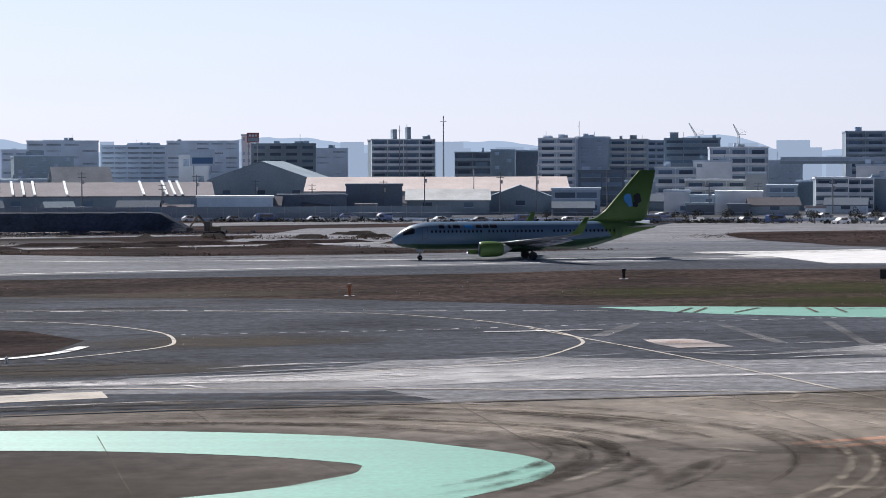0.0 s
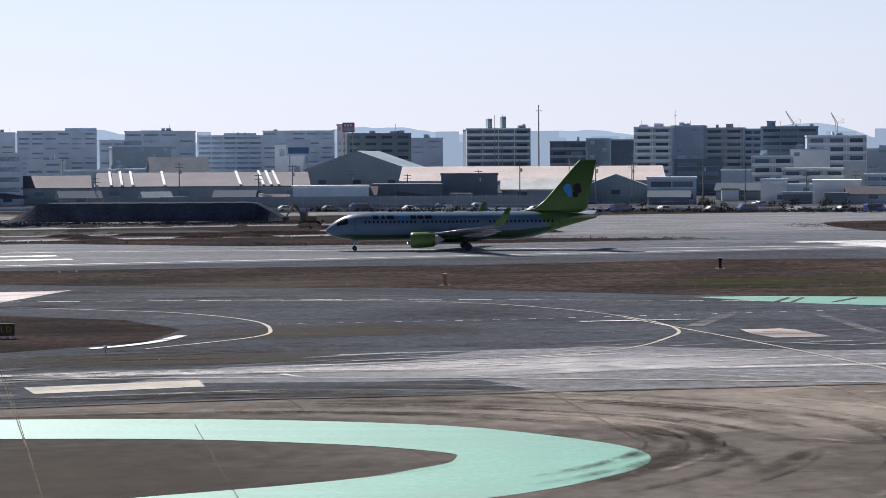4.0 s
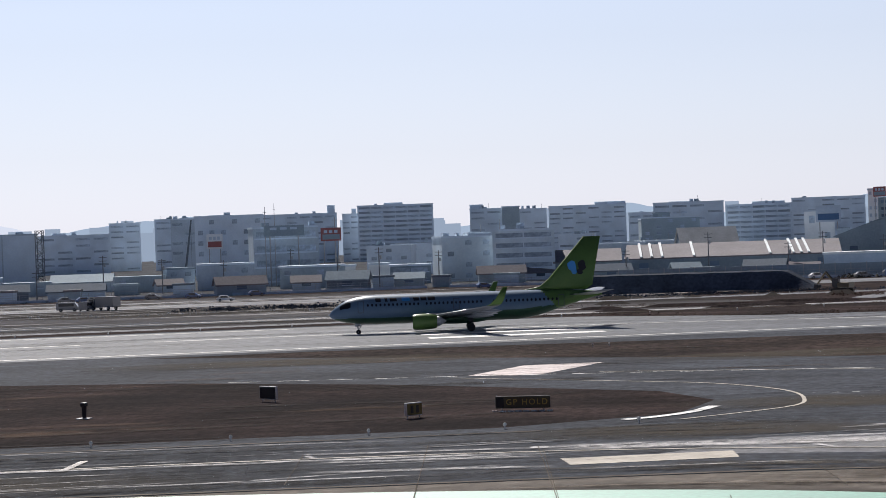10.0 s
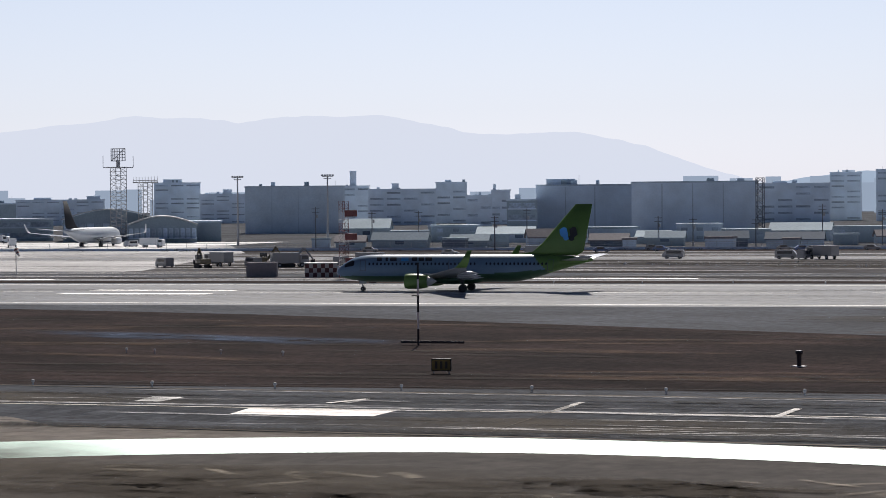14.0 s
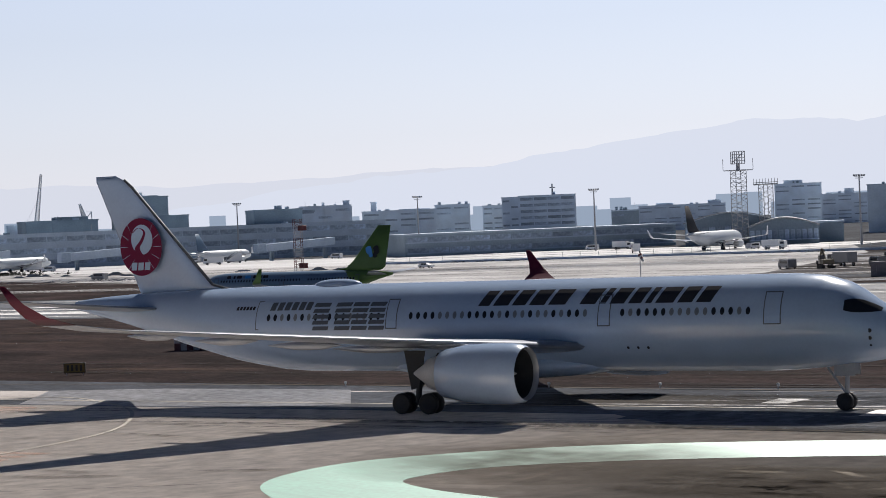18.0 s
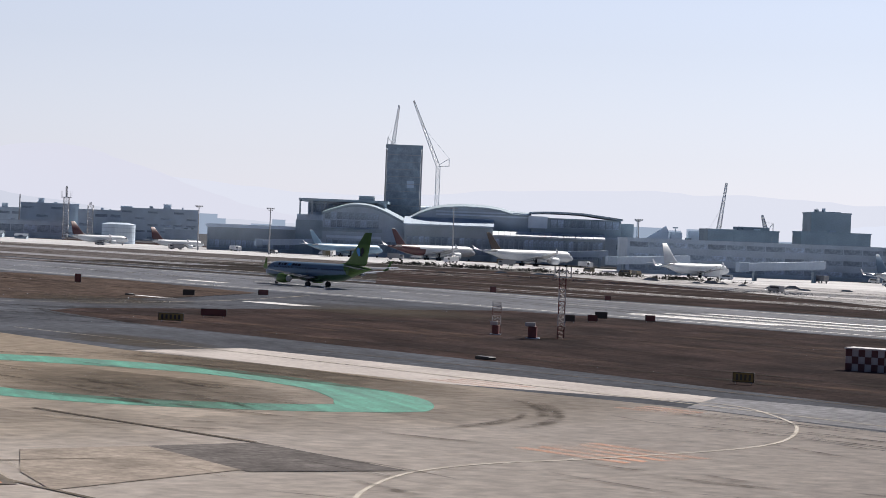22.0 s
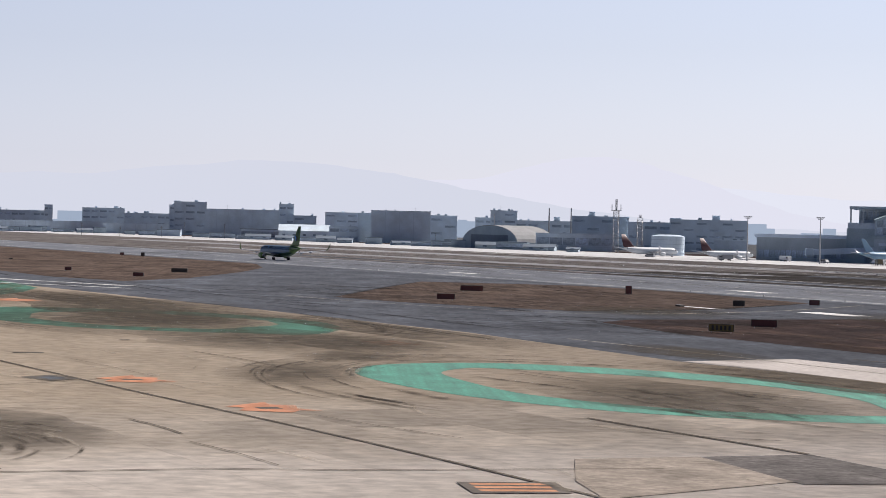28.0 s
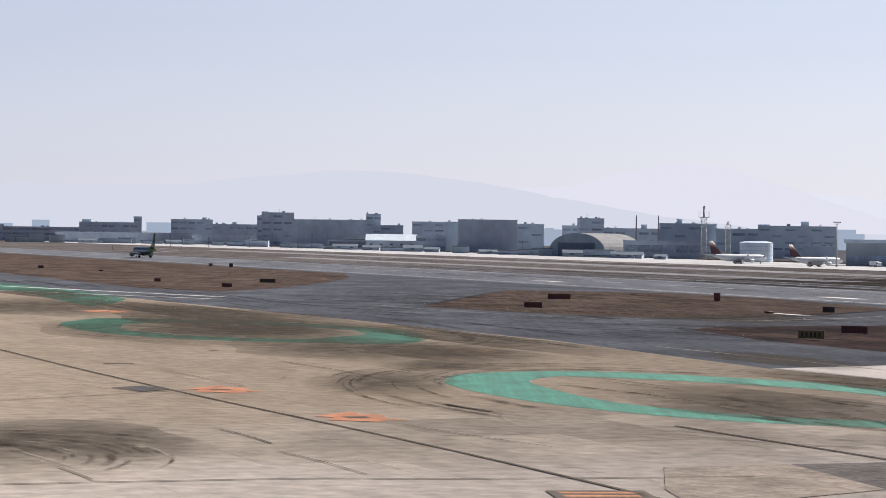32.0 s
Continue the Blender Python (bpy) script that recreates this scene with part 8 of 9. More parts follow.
def sign(s, d, w, h, yaw, face, label, text="", bars=0, edge=None):
    top = new("taxiway_sign")
    top.matrix_basis = Matrix.Translation(A(s, d)) @ pose(0, 0, 0, 0, 0, yaw)
    bm = bmesh.new()
    box(bm, -w / 2, w / 2, -0.13, 0.13, 0.22, h, 0, 0.03)
    part("case", bm, edge or sign_black, top)
    bm = bmesh.new()
    box(bm, -w / 2 + 0.07, w / 2 - 0.07, -0.145, -0.12, 0.29, h - 0.07)
    panel = part("face", bm, face, top)
    for x in (-w * 0.38, w * 0.38):
        bm = bmesh.new()
        bar(bm, (x, 0, 0), (x, 0, 0.25), 0.05, 6)
        part("leg", bm, grey_metal, top)
    if text:
        glyphs(top, text, w, h * 0.5, (h + 0.22) / 2, letter_yellow)
        bm = bmesh.new()
        box(bm, -w / 2 + 0.08, -w / 2 + 0.62, -0.165, -0.146, 0.3, h - 0.08)
        part("end_panel", bm, hull_glass, panel, "black end panel")
        bm = bmesh.new()
        box(bm, -0.22, 0.22, -0.5, -0.35, 0.0, 0.1)
        kerb = part("kerb_stone", bm, white_paint, top, "white painted kerb stone", m=pose(-w * 0.5, 0, 0))
        for k in range(1, 8):
            share("kerb_stone", kerb.data, top, pose(-w * 0.5 + k * w / 7, 0, 0), "white painted kerb stone")
    for k in range(bars):
        x = -w / 2 + (k + 1) * w / (bars + 1)
        bm = bmesh.new()
        box(bm, x - w / (bars + 1) * 0.25, x + w / (bars + 1) * 0.25, -0.155, -0.14, 0.3 + h * 0.1, h - 0.2)
        part("bar_mark", bm, sign_black if face is sign_yellow else sign_yellow, top)
    return tagged(top, label, "sign", "taxiway signs")


# Olive face: a yellow panel with its shade painted in.
sign(21.2, 150.5, 4.0, 1.1, 8, surf("shaded_sign_face", (0.05, 0.044, 0.024), 0.6, var=0.1), "dark olive guidance sign with yellow words", text="GP HOLD")
sign(13.0, 148.2, 1.5, 1.15, 58, sign_yellow, "small yellow guidance sign with dark marks", bars=2, edge=mast_white)
sign(3.2, 170.0, 1.9, 1.3, -24, dark_mark, "small dark-faced sign with a pale edge", bars=0, edge=mast_white)
sign(-36.5, 150.5, 1.5, 1.15, 30, sign_yellow, "small yellow and black guidance sign", bars=3)
sign(-126, 147, 2.0, 1.15, 52, sign_yellow, "yellow and black guidance sign in the grass", bars=4)
sign(-226, 151.0, 3.4, 1.2, 62, sign_yellow, "yellow and black guidance sign beside the exit", bars=5)
sign(-238, 166, 3.6, 1.2, 66, sign_red, "red mandatory sign beside the exit", bars=0)
sign(-333, 164, 3.2, 1.2, 80, sign_red, "red mandatory sign on the island", bars=0)
sign(-380, 193, 4.6, 1.3, 84, sign_red, "long red mandatory sign on the island", bars=0)
for s, d, w, h in ((-314, 230, 1.9, 1.2), (-309, 210, 2.1, 1.2), (-368, 223, 1.3, 1.9), (-514, 147, 1.8, 1.0), (-507, 174, 4.4, 1.2), (-463, 149, 2.6, 1.1), (-741, 240, 1.5, 1.6), (-763, 239, 1.6, 1.2), (-693, 158, 2.0, 1.1), (-228, 225, 1.6, 1.2), (-237, 241, 2.0, 1.3), (-229, 244, 1.6, 1.2), (-311, 318, 1.3, 1.2), (-347, 318, 1.4, 1.6), (-89, 321, 1.3, 1.4), (138, 197, 1.8, 1.3), (-229, 231, 1.6, 1.2)):
    sign(s, d, w, h, 70 if s < -150 else 10, sign_red if (int(s) % 3) else sign_black, "small dark guidance sign in the grass", bars=0)
for s, d, w in ((-311, 199, 1.6), (-159, 145, 2.2), (-660, 170, 2.0)):
    top = new("drain_cover")
    top.matrix_basis = Matrix.Translation(A(s, d)) @ pose(0, 0, 0, 0, 0, TURN)
    bm = bmesh.new()
    box(bm, -w / 2, w / 2, -0.5, 0.5, 0, 0.3, 0, 0.05)
    part("frame", bm, sign_black, top)
    bm = bmesh.new()
    for k in range(6):
        box(bm, -w / 2 + 0.1 + k * w / 6.2, -w / 2 + 0.22 + k * w / 6.2, -0.45, 0.45, 0.3, 0.33)
    part("grate", bm, grey_metal, top)
    tagged(top, "low dark drain cover in the grass", "drain cover")


def edge_light(s, d, kind=0):
    top = new("edge_light")
    top.matrix_basis = Matrix.Translation(A(s, d))
    if kind:
        bm = bmesh.new()
        bar(bm, (0, 0, 0), (0, 0, 0.95), 0.16, 10, 0.2)
        box(bm, -0.24, 0.24, -0.22, 0.22, 0.95, 1.2, 0, 0.06)
        part("lamp_body", bm, orange_paint if kind == 1 else dark_mark, top)
        bm = bmesh.new()
        box(bm, -0.2, 0.2, -0.2, 0.2, 1.2, 1.24)
        part("lens", bm, mast_white, top)
        bm = bmesh.new()
        box(bm, -0.5, 0.5, -0.4, 0.4, 0, 0.06)
        part("base", bm, grey_metal, top)
    else:
        bm = bmesh.new()
        bar(bm, (0, 0, 0), (0, 0, 0.25), 0.06, 6)
        part("stem", bm, grey_metal, top)
        bm = bmesh.new()
        bmesh.ops.create_uvsphere(bm, u_segments=8, v_segments=6, radius=0.13, matrix=Matrix.Translation((0, 0, 0.32)))
        part("globe", bm, white_paint, top)
    return tagged(top, "lamp housing on a base in the grass" if kind else "small taxiway edge light on a stem", "light", "edge lights")


edge_light(73, 196, 1), edge_light(113, 213, 2), edge_light(-11, 161, 2), edge_light(41, 233), edge_light(43, 233.5)
for k in range(14):
    edge_light(-90 + k * 9.0, 137.0 - 0.02 * k)
for k in range(16):
    edge_light(-700 + k * 28.0, 253.5)
for k in range(12):
    edge_light(-60 + k * 14.0, 322.5)
for k, (s, d) in enumerate(((-54.2, 167.1), (-60, 168), (-66, 168), (-69, 169))):
    edge_light(s, d)

# ---- parked aircraft ----
PLAIN = dict(JET_SMALL)
WIDE = dict(JET_LARGE)


def rear_paint(x, y, z):
    """The tail colour runs down over the rear of the hull."""
    return 2 if x + 1.2 * (z - 5) < -36 else 0


PLAIN["paint"] = WIDE["paint"] = big_jet_paint
for k in ("fin_label", "engine_label"):
    PLAIN[k], WIDE[k] = ("tail fin", "turbofan engine")[k == "engine_label"], ("tail fin", "turbofan engine")[k == "engine_label"]
muted_red = surf("muted_red_tail_paint", (0.085, 0.036, 0.044), 0.4, var=0.05)
parked_white = surf("parked_white_paint", (0.52, 0.56, 0.61), 0.35, var=0.05, scale=0.6, fine=5)
sky_blue = surf("sky_blue_aircraft_paint", (0.22, 0.36, 0.50), 0.35, var=0.04)
orange_tail = surf("orange_tail_paint", (0.075, 0.055, 0.048), 0.4, var=0.05)
for s, d0, ln, wide, skin, tailp, lb in (
        (-1002, 600, 39, 0, parked_white, muted_red, "parked white jet with a red tail"), (-922, 600, 35, 0, parked_white, muted_red, "parked white jet with a red fin"),
        (-827, 630, 50, 1, sky_blue, sky_blue, "parked sky-blue wide-body jet"), (-794, 655, 59, 1, parked_white, muted_red, "parked white wide-body jet, red tail"),
        (-708, 640, 59, 1, parked_white, orange_tail, "parked white wide-body jet, dark orange tail"), (-556, 596, 41, 0, parked_white, parked_white, "parked white jet with a pale tail"),
        (-495, 650, 38, 0, parked_white, blue_skin, "parked white jet with a pale blue tail"), (-266, 600, 46, 0, parked_white, dark_mark, "parked white jet with a dark tail")):
    g = dict(WIDE, paint=rear_paint) if wide and tailp == muted_red else WIDE if wide else PLAIN
    jet = airliner("parked_jet", g, (skin, skin, tailp, skin, wing_skin, parked_white), lb + " at the far terminal", "parked jets", False)
    q = ln / g["length"]
    jet.scale = (q, q, q)
    jet.location = A(s, d0 + ln - g["nose"] * q)
    jet.rotation_euler = (0, 0, radians(TURN + 90))

# jet bridges
for s, d in ((-520, 628), (-480, 700), (-590, 628), (-735, 728), (-885, 665)):
    top = new("jet_bridge")
    top.matrix_basis = Matrix.Translation(A(s, d)) @ pose(0, 0, 0, 0, 0, TURN + 60)
    bm = bmesh.new()
    loft([[(x, y, z + dz) for y, z in ((-1.6, 0), (1.6, 0), (1.6, 3), (-1.6, 3))] for x, dz in ((-16, 3.6), (16, 5.4))], True, 0, bm)
    part("tunnel", bm, WALL["pale"], top)
    bm = bmesh.new()
    box(bm, -19, -15, -2.4, 2.4, 3.2, 7.0, 0, 0.2)
    part("cab", bm, WALL["grey"], top)
    for x in (-12, 12):
        bm = bmesh.new()
        box(bm, x - 0.5, x + 0.5, -1.2, 1.2, 0, 4.4)
        part("column", bm, WALL["slate"], top)
    tagged(top, "pale covered jet bridge at the terminal", "jet bridge", "jet bridges")


# ---- works area, vehicles, fences, planting ----
def mound(name, s, d, w, dp, h, label, flat=0.55, mat=None, slope=3.0, smooth=True):
    """A long heap with a flat top and sloped ends."""
    bm = bmesh.new()
    nx, ny = 36, 20
    g = []
    for i in range(nx + 1):
        row = []
        for j in range(ny + 1):
            x, y = -w / 2 + w * i / nx, -dp / 2 + dp * j / ny
            k = min(1, (w / 2 - abs(x)) / slope) * min(1, (dp / 2 - abs(y)) / (dp / 2 * (1 - flat) + 0.01))
            z = h * max(0, k) + (0.05 * h * noise.noise((x * 0.5 + s, y * 0.5, 1)) if 0 < i < nx and 0 < j < ny else 0)
            row.append(bm.verts.new((x, y, max(z, -0.02))))
        g.append(row)
    for i in range(nx):
        for j in range(ny):
            bm.faces.new((g[i][j], g[i + 1][j], g[i + 1][j + 1], g[i][j + 1]))
    ob = part(name, bm, mat or earth, smooth=smooth)
    ob.matrix_basis = Matrix.Translation(A(s, d)) @ pose(0, 0, 0, 0, 0, 4)
    return tagged(ob, label, "earth bank")


dark_earth = surf("dark_sheeted_earth", (0.042, 0.062, 0.098), 0.9, var=0.25, scale=0.15, fine=1.5, bump=0.4, spec=0.03)
mound("earth_bank", 97, 440, 59, 18, 3.8, "long flat-topped bank under dark blue sheeting", flat=0.7, smooth=False, mat=surf("dark_blue_sheeting", (0.062, 0.083, 0.122), 0.8, var=0.3, scale=0.15, fine=1.5, bump=0.3, spec=0.05), slope=7)
for k in range(12):
    s, d = random.uniform(60, 150), random.uniform(365, 400)
    mound("earth_mound", s, d, random.uniform(3, 8), random.uniform(2, 5), random.uniform(0.4, 0.8), "small heap of dug earth", 0.2, earth, 1.5)
for k in range(16):
    s = random.uniform(-560, -330)
    mound("earth_mound", s, 520 + random.uniform(-12, 12), random.uniform(4, 9), random.uniform(3, 5), random.uniform(0.5, 1.0), "dark rubble heap beside the far taxiway", 0.2, dark_earth, 1.8)
for k in range(16):
    mound("grass_bank", random.uniform(20, 140), random.uniform(330, 350), random.uniform(8, 20), random.uniform(2, 4), random.uniform(0.3, 0.7), "low rough grass hump", 0.3, grass_mat, 3)


def car(s, d, yaw, paint, label, kind="car"):
    """Car, van or lorry with body, glass, wheels and lamps."""
    ln, w, h = dict(car=(4.3, 1.75, 1.45), van=(4.8, 1.9, 2.0), lorry=(7.6, 2.4, 3.0))[kind]
    top = new({"car": "car", "van": "van", "lorry": "lorry"}[kind])
    top.matrix_basis = Matrix.Translation(A(s, d)) @ pose(0, 0, 0, 0, 0, yaw)
    r = 0.33 if kind != "lorry" else 0.48
    bm = bmesh.new()
    if kind == "car":
        prof = [(-ln / 2, 0.3), (ln / 2, 0.3), (ln / 2, 0.75), (ln * 0.26, 0.9), (ln * 0.1, h), (-ln * 0.3, h), (-ln * 0.46, 0.95), (-ln / 2, 0.85)]
    elif kind == "van":
        prof = [(-ln / 2, 0.3), (ln / 2, 0.3), (ln / 2, 0.95), (ln * 0.34, h), (-ln * 0.47, h), (-ln / 2, h - 0.2)]
    else:
        prof = [(ln * 0.26, 0.5), (ln / 2, 0.5), (ln / 2, 2.4), (ln * 0.44, 2.6), (ln * 0.26, 2.6)]
    loft([[(x, y, z) for x, z in prof] for y in (-w / 2, -w / 2 + 0.1, w / 2 - 0.1, w / 2)], True, 0, bm)
    part("body", bm, paint, top)
    if kind == "lorry":
        bm = bmesh.new()
        box(bm, -ln / 2, ln * 0.24, -w / 2, w / 2, 0.8, h, 0, 0.05)
        part("cargo_box", bm, paint, top)
    bm = bmesh.new()
    z0, z1 = (0.92, h - 0.08) if kind == "car" else ((1.15, h - 0.25) if kind == "van" else (1.6, 2.35))
    xa, xb = (-ln * 0.28, ln * 0.12) if kind == "car" else ((-ln * 0.4, ln * 0.3) if kind == "van" else (ln * 0.3, ln * 0.47))
    box(bm, xa, xb, -w / 2 - 0.015, w / 2 + 0.015, z0, z1)
    part("side_glass", bm, glass_dark, top)
    for x in (-ln * 0.31, ln * 0.31):
        for y in (-w / 2 + 0.05, w / 2 - 0.05):
            wheel("wheel", r, 0.24, top, pose(x, y, r), grey_metal)
    for y in (-w * 0.35, w * 0.35):
        bm = bmesh.new()
        box(bm, ln / 2 - 0.03, ln / 2 + 0.03, y - 0.15, y + 0.15, 0.6, 0.78)
        part("headlight", bm, mast_white, top)
    return tagged(top, label, kind)


paints = (surf("car_white", (0.75, 0.76, 0.78), 0.3, var=0.03, coat=0.5), surf("car_grey", (0.2, 0.21, 0.23), 0.3, var=0.03, coat=0.5), surf("car_blue", (0.05, 0.1, 0.25), 0.3, var=0.03, coat=0.5), surf("car_yellow", (0.10, 0.085, 0.05), 0.35, var=0.05))
for k in range(26):
    i = k % 3
    car(145 + k * 8.5 + random.uniform(-2, 2), 505 - k * 6.4 + random.uniform(-4, 4), random.choice((23, 203, 110)), paints[i], ("white car parked along the perimeter", "grey car parked along the perimeter", "blue van parked along the perimeter")[i], "van" if i == 2 else "car")
for s, d, k, i, lb in ((-330, 690, "lorry", 0, "white service lorry on the far apron"), (-345, 695, "van", 0, "white van on the far apron"), (-420, 690, "van", 0, "white van on the far apron"), (-520, 700, "lorry", 0, "white service lorry at the terminal"), (-532, 700, "van", 0, "white van at the terminal"), (-455, 690, "van", 0, "white van at the terminal"),
                       (-240, 610, "lorry", 0, "white service lorry on the far apron"), (-700, 700, "lorry", 0, "white service lorry at the terminal"), (-900, 640, "lorry", 0, "white service lorry at the terminal"), (-1180, 730, "van", 0, "white van at the terminal"), (-768, 676, "lorry", 1, "grey service lorry at the terminal"),
                       (-60, 470, "van", 1, "grey van on the far road"), (-90, 470, "lorry", 1, "grey lorry on the far road"), (0, 500, "car", 0, "white car on the perimeter road"), (-120, 505, "car", 1, "grey car on the perimeter road"), (-392, 470, "van", 1, "grey works van by the rubble"), (-604, 606, "van", 3, "yellow van at the terminal"), (-300, 500, "car", 0, "white car on the far road")):
    car(s, d, 23 if k != "van" else 200, paints[i], lb, k)


def boarding_stairs(s, d, yaw):
    """Wheeled passenger steps for a parked jet."""
    top = new("boarding_stairs")
    top.matrix_basis = Matrix.Translation(A(s, d)) @ pose(0, 0, 0, 0, 0, yaw)
    bm = bmesh.new()
    box(bm, -3.2, 3.2, -0.9, 0.9, 0.5, 0.9)
    part("chassis", bm, grey_metal, top)
    bm = bmesh.new()
    box(bm, -0.32, 0.0, -0.8, 0.8, 0.0, 0.06)
    step_me = part("step", bm, mast_white, top, m=pose(-2.8, 0, 1.0)).data
    for k in range(1, 15):
        share("step", step_me, top, pose(-2.8 + 0.31 * k, 0, 1.0 + 0.2 * k))
    bm = bmesh.new()
    box(bm, 1.6, 3.3, -0.9, 0.9, 3.9, 4.0)
    part("platform", bm, mast_white, top)
    for y in (-0.85, 0.85):
        bm = bmesh.new()
        bar(bm, (-3.0, y, 1.9), (1.6, y, 4.9), 0.06, 5)
        bar(bm, (1.6, y, 4.9), (3.3, y, 4.9), 0.06, 5)
        for x, z in ((-3.0, 0.9), (-0.7, 2.4), (1.6, 3.9), (3.3, 3.9)):
            bar(bm, (x, y, z), (x, y, z + 1.0), 0.05, 5)
        part("handrail", bm, grey_metal, top)
        bm = bmesh.new()
        loft([[(-3.0, y + o, 0.9), (1.7, y + o, 3.9), (3.2, y + o, 3.9), (3.2, y + o, 0.9)] for o in (-0.04, 0.04)], True, 0, bm)
        part("side_panel", bm, paints[0], top)
        for x in (-2.3, 2.3):
            wheel("wheel", 0.36, 0.25, top, pose(x, y, 0.36), grey_metal)
    return tagged(top, "white wheeled boarding stairs beside a parked jet", "boarding stairs", "boarding stairs")


for s, d, yaw in ((-722, 668, 40), (-812, 690, 40), (-840, 652, 35), (-548, 618, 60), (-486, 664, 60)):
    boarding_stairs(s, d, yaw)
service = random.Random(27)
for s, d in ((-690, 640), (-700, 648), (-728, 640), (-742, 652), (-778, 648), (-812, 632), (-818, 640), (-850, 628), (-896, 600), (-975, 604), (-560, 588), (-572, 594), (-530, 606), (-478, 640), (-512, 640), (-290, 616), (-252, 622)):
    q = service.random()
    car(s, d, service.uniform(0, 360), paints[0 if q < 0.55 else 1 if q < 0.85 else 3], "%s service %s beside a parked jet" % ("white" if q < 0.55 else "grey" if q < 0.85 else "yellow", "lorry" if d % 8 == 0 else "van"), "lorry" if d % 8 == 0 else "van")


def excavator(s, d, yaw, paint, label):
    top = new("excavator")
    top.matrix_basis = Matrix.Translation(A(s, d)) @ pose(0, 0, 0, 0, 0, yaw)
    for y in (-1.1, 1.1):
        bm = bmesh.new()
        loft([[(x, yy, z) for x, z in ((-1.8, 0.15), (-1.4, 0), (1.4, 0), (1.8, 0.15), (1.8, 0.6), (1.4, 0.8), (-1.4, 0.8), (-1.8, 0.6))] for yy in (y - 0.3, y + 0.3)], True, 0, bm)
        part("track", bm, tyre, top)
    bm = bmesh.new()
    box(bm, -2.0, 0.6, -1.2, 1.2, 0.9, 1.9, 0, 0.12)
    part("engine_house", bm, paint, top)
    bm = bmesh.new()
    box(bm, 0.3, 1.6, 0.1, 1.2, 0.9, 2.7, 0, 0.1)
    part("cab", bm, glass_dark, top)
    bm = bmesh.new()
    bar(bm, (1.2, -0.3, 1.3), (3.6, -0.3, 3.9), 0.28, 5)
    part("boom", bm, paint, top)
    bm = bmesh.new()
    bar(bm, (3.6, -0.3, 3.9), (5.4, -0.3, 1.6), 0.2, 5)
    part("stick", bm, paint, top)
    bm = bmesh.new()
    loft([[(5.0, y, 1.5), (5.8, y, 1.6), (5.9, y, 0.9), (5.3, y, 0.6), (4.9, y, 1.0)] for y in (-0.9, 0.3)], True, 0, bm)
    part("bucket", bm, dark_mark, top)
    return tagged(top, label, "excavator")


excavator(-148, 404, 150, paints[3], "tracked excavator with a folded arm at the works")
excavator(-132, 410, 40, paints[1], "dark tracked excavator at the works")
excavator(-140, 418, 80, paints[3], "yellow tracked excavator at the works")
excavator(118, 392, 160, paints[3], "yellow excavator beside the earth bank")
for k in range(7):
    s, d = -158 + k * 9, 412 + random.uniform(-5, 5)
    car(s, d, random.uniform(0, 180), paints[1], "dark works lorry beside the dug ground", "lorry" if k % 2 else "van")

for s, d, k in ((-34.5, 465, 0), (-30.2, 464, 1), (-26.4, 463, 2)):
    car(s, d, 20 + 70 * k, paints[1], "dark works lorry parked on the far taxiway", "lorry" if k == 2 else "van")

# perimeter fence: posts, rails and a low wall
fence_mat = surf("fence_mesh", (0.35, 0.38, 0.42), 0.7, var=0.2)


def fence(s0, d0, s1, d1, label, h=2.2, step=6.0):
    top = new("perimeter_fence")
    a, b = A(s0, d0), A(s1, d1)
    n = int((b - a).length / step)
    w = (b - a).normalized()
    top.matrix_basis = Matrix.Translation(a) @ pose(0, 0, 0, 0, 0, math.degrees(math.atan2(w.y, w.x)))
    bm = bmesh.new()
    bar(bm, (0, 0, 0), (0, 0, h), 0.06, 5)
    first = part("post", bm, fence_mat, top)
    for i in range(1, n + 1):
        share("post", first.data, top, pose(i * step, 0, 0))
    for z in (0.9, 1.5, h - 0.1):
        bm = bmesh.new()
        bar(bm, (0, 0, z), (n * step, 0, z), 0.05, 4)
        part("rail", bm, fence_mat, top)
    bm = bmesh.new()
    box(bm, 0, n * step, -0.1, 0.1, 0, 0.7)
    part("plinth_wall", bm, WALL["pale"], top)
    return tagged(top, label, "fence")


fence(60, 560, 340, 395, "long perimeter fence with a low pale wall")
fence(-360, 560, 60, 560, "long perimeter fence before the workshops")
bm = bmesh.new()
wall = new("noise_barrier")
wall.matrix_basis = Matrix.Translation(bearing(-6, 548)) @ pose(0, 0, 0, 0, 0, 6)
panel = None
for i in range(30):
    bm = bmesh.new()
    if panel is None:
        box(bm, -1.9, 1.9, -0.1, 0.1, 0, 3.2)
        panel = part("panel", bm, WALL["slate"], wall, m=pose(-58, 0, 0))
    else:
        share("panel", panel.data, wall, pose(-58 + i * 4, 0, 0))
    bm = bmesh.new()
    box(bm, -60 + i * 4 - 0.1, -60 + i * 4 + 0.1, -0.2, 0.1, 0, 3.4)
    part("post", bm, grey_metal, wall)
tagged(wall, "slate-grey panelled barrier along the perimeter", "barrier")

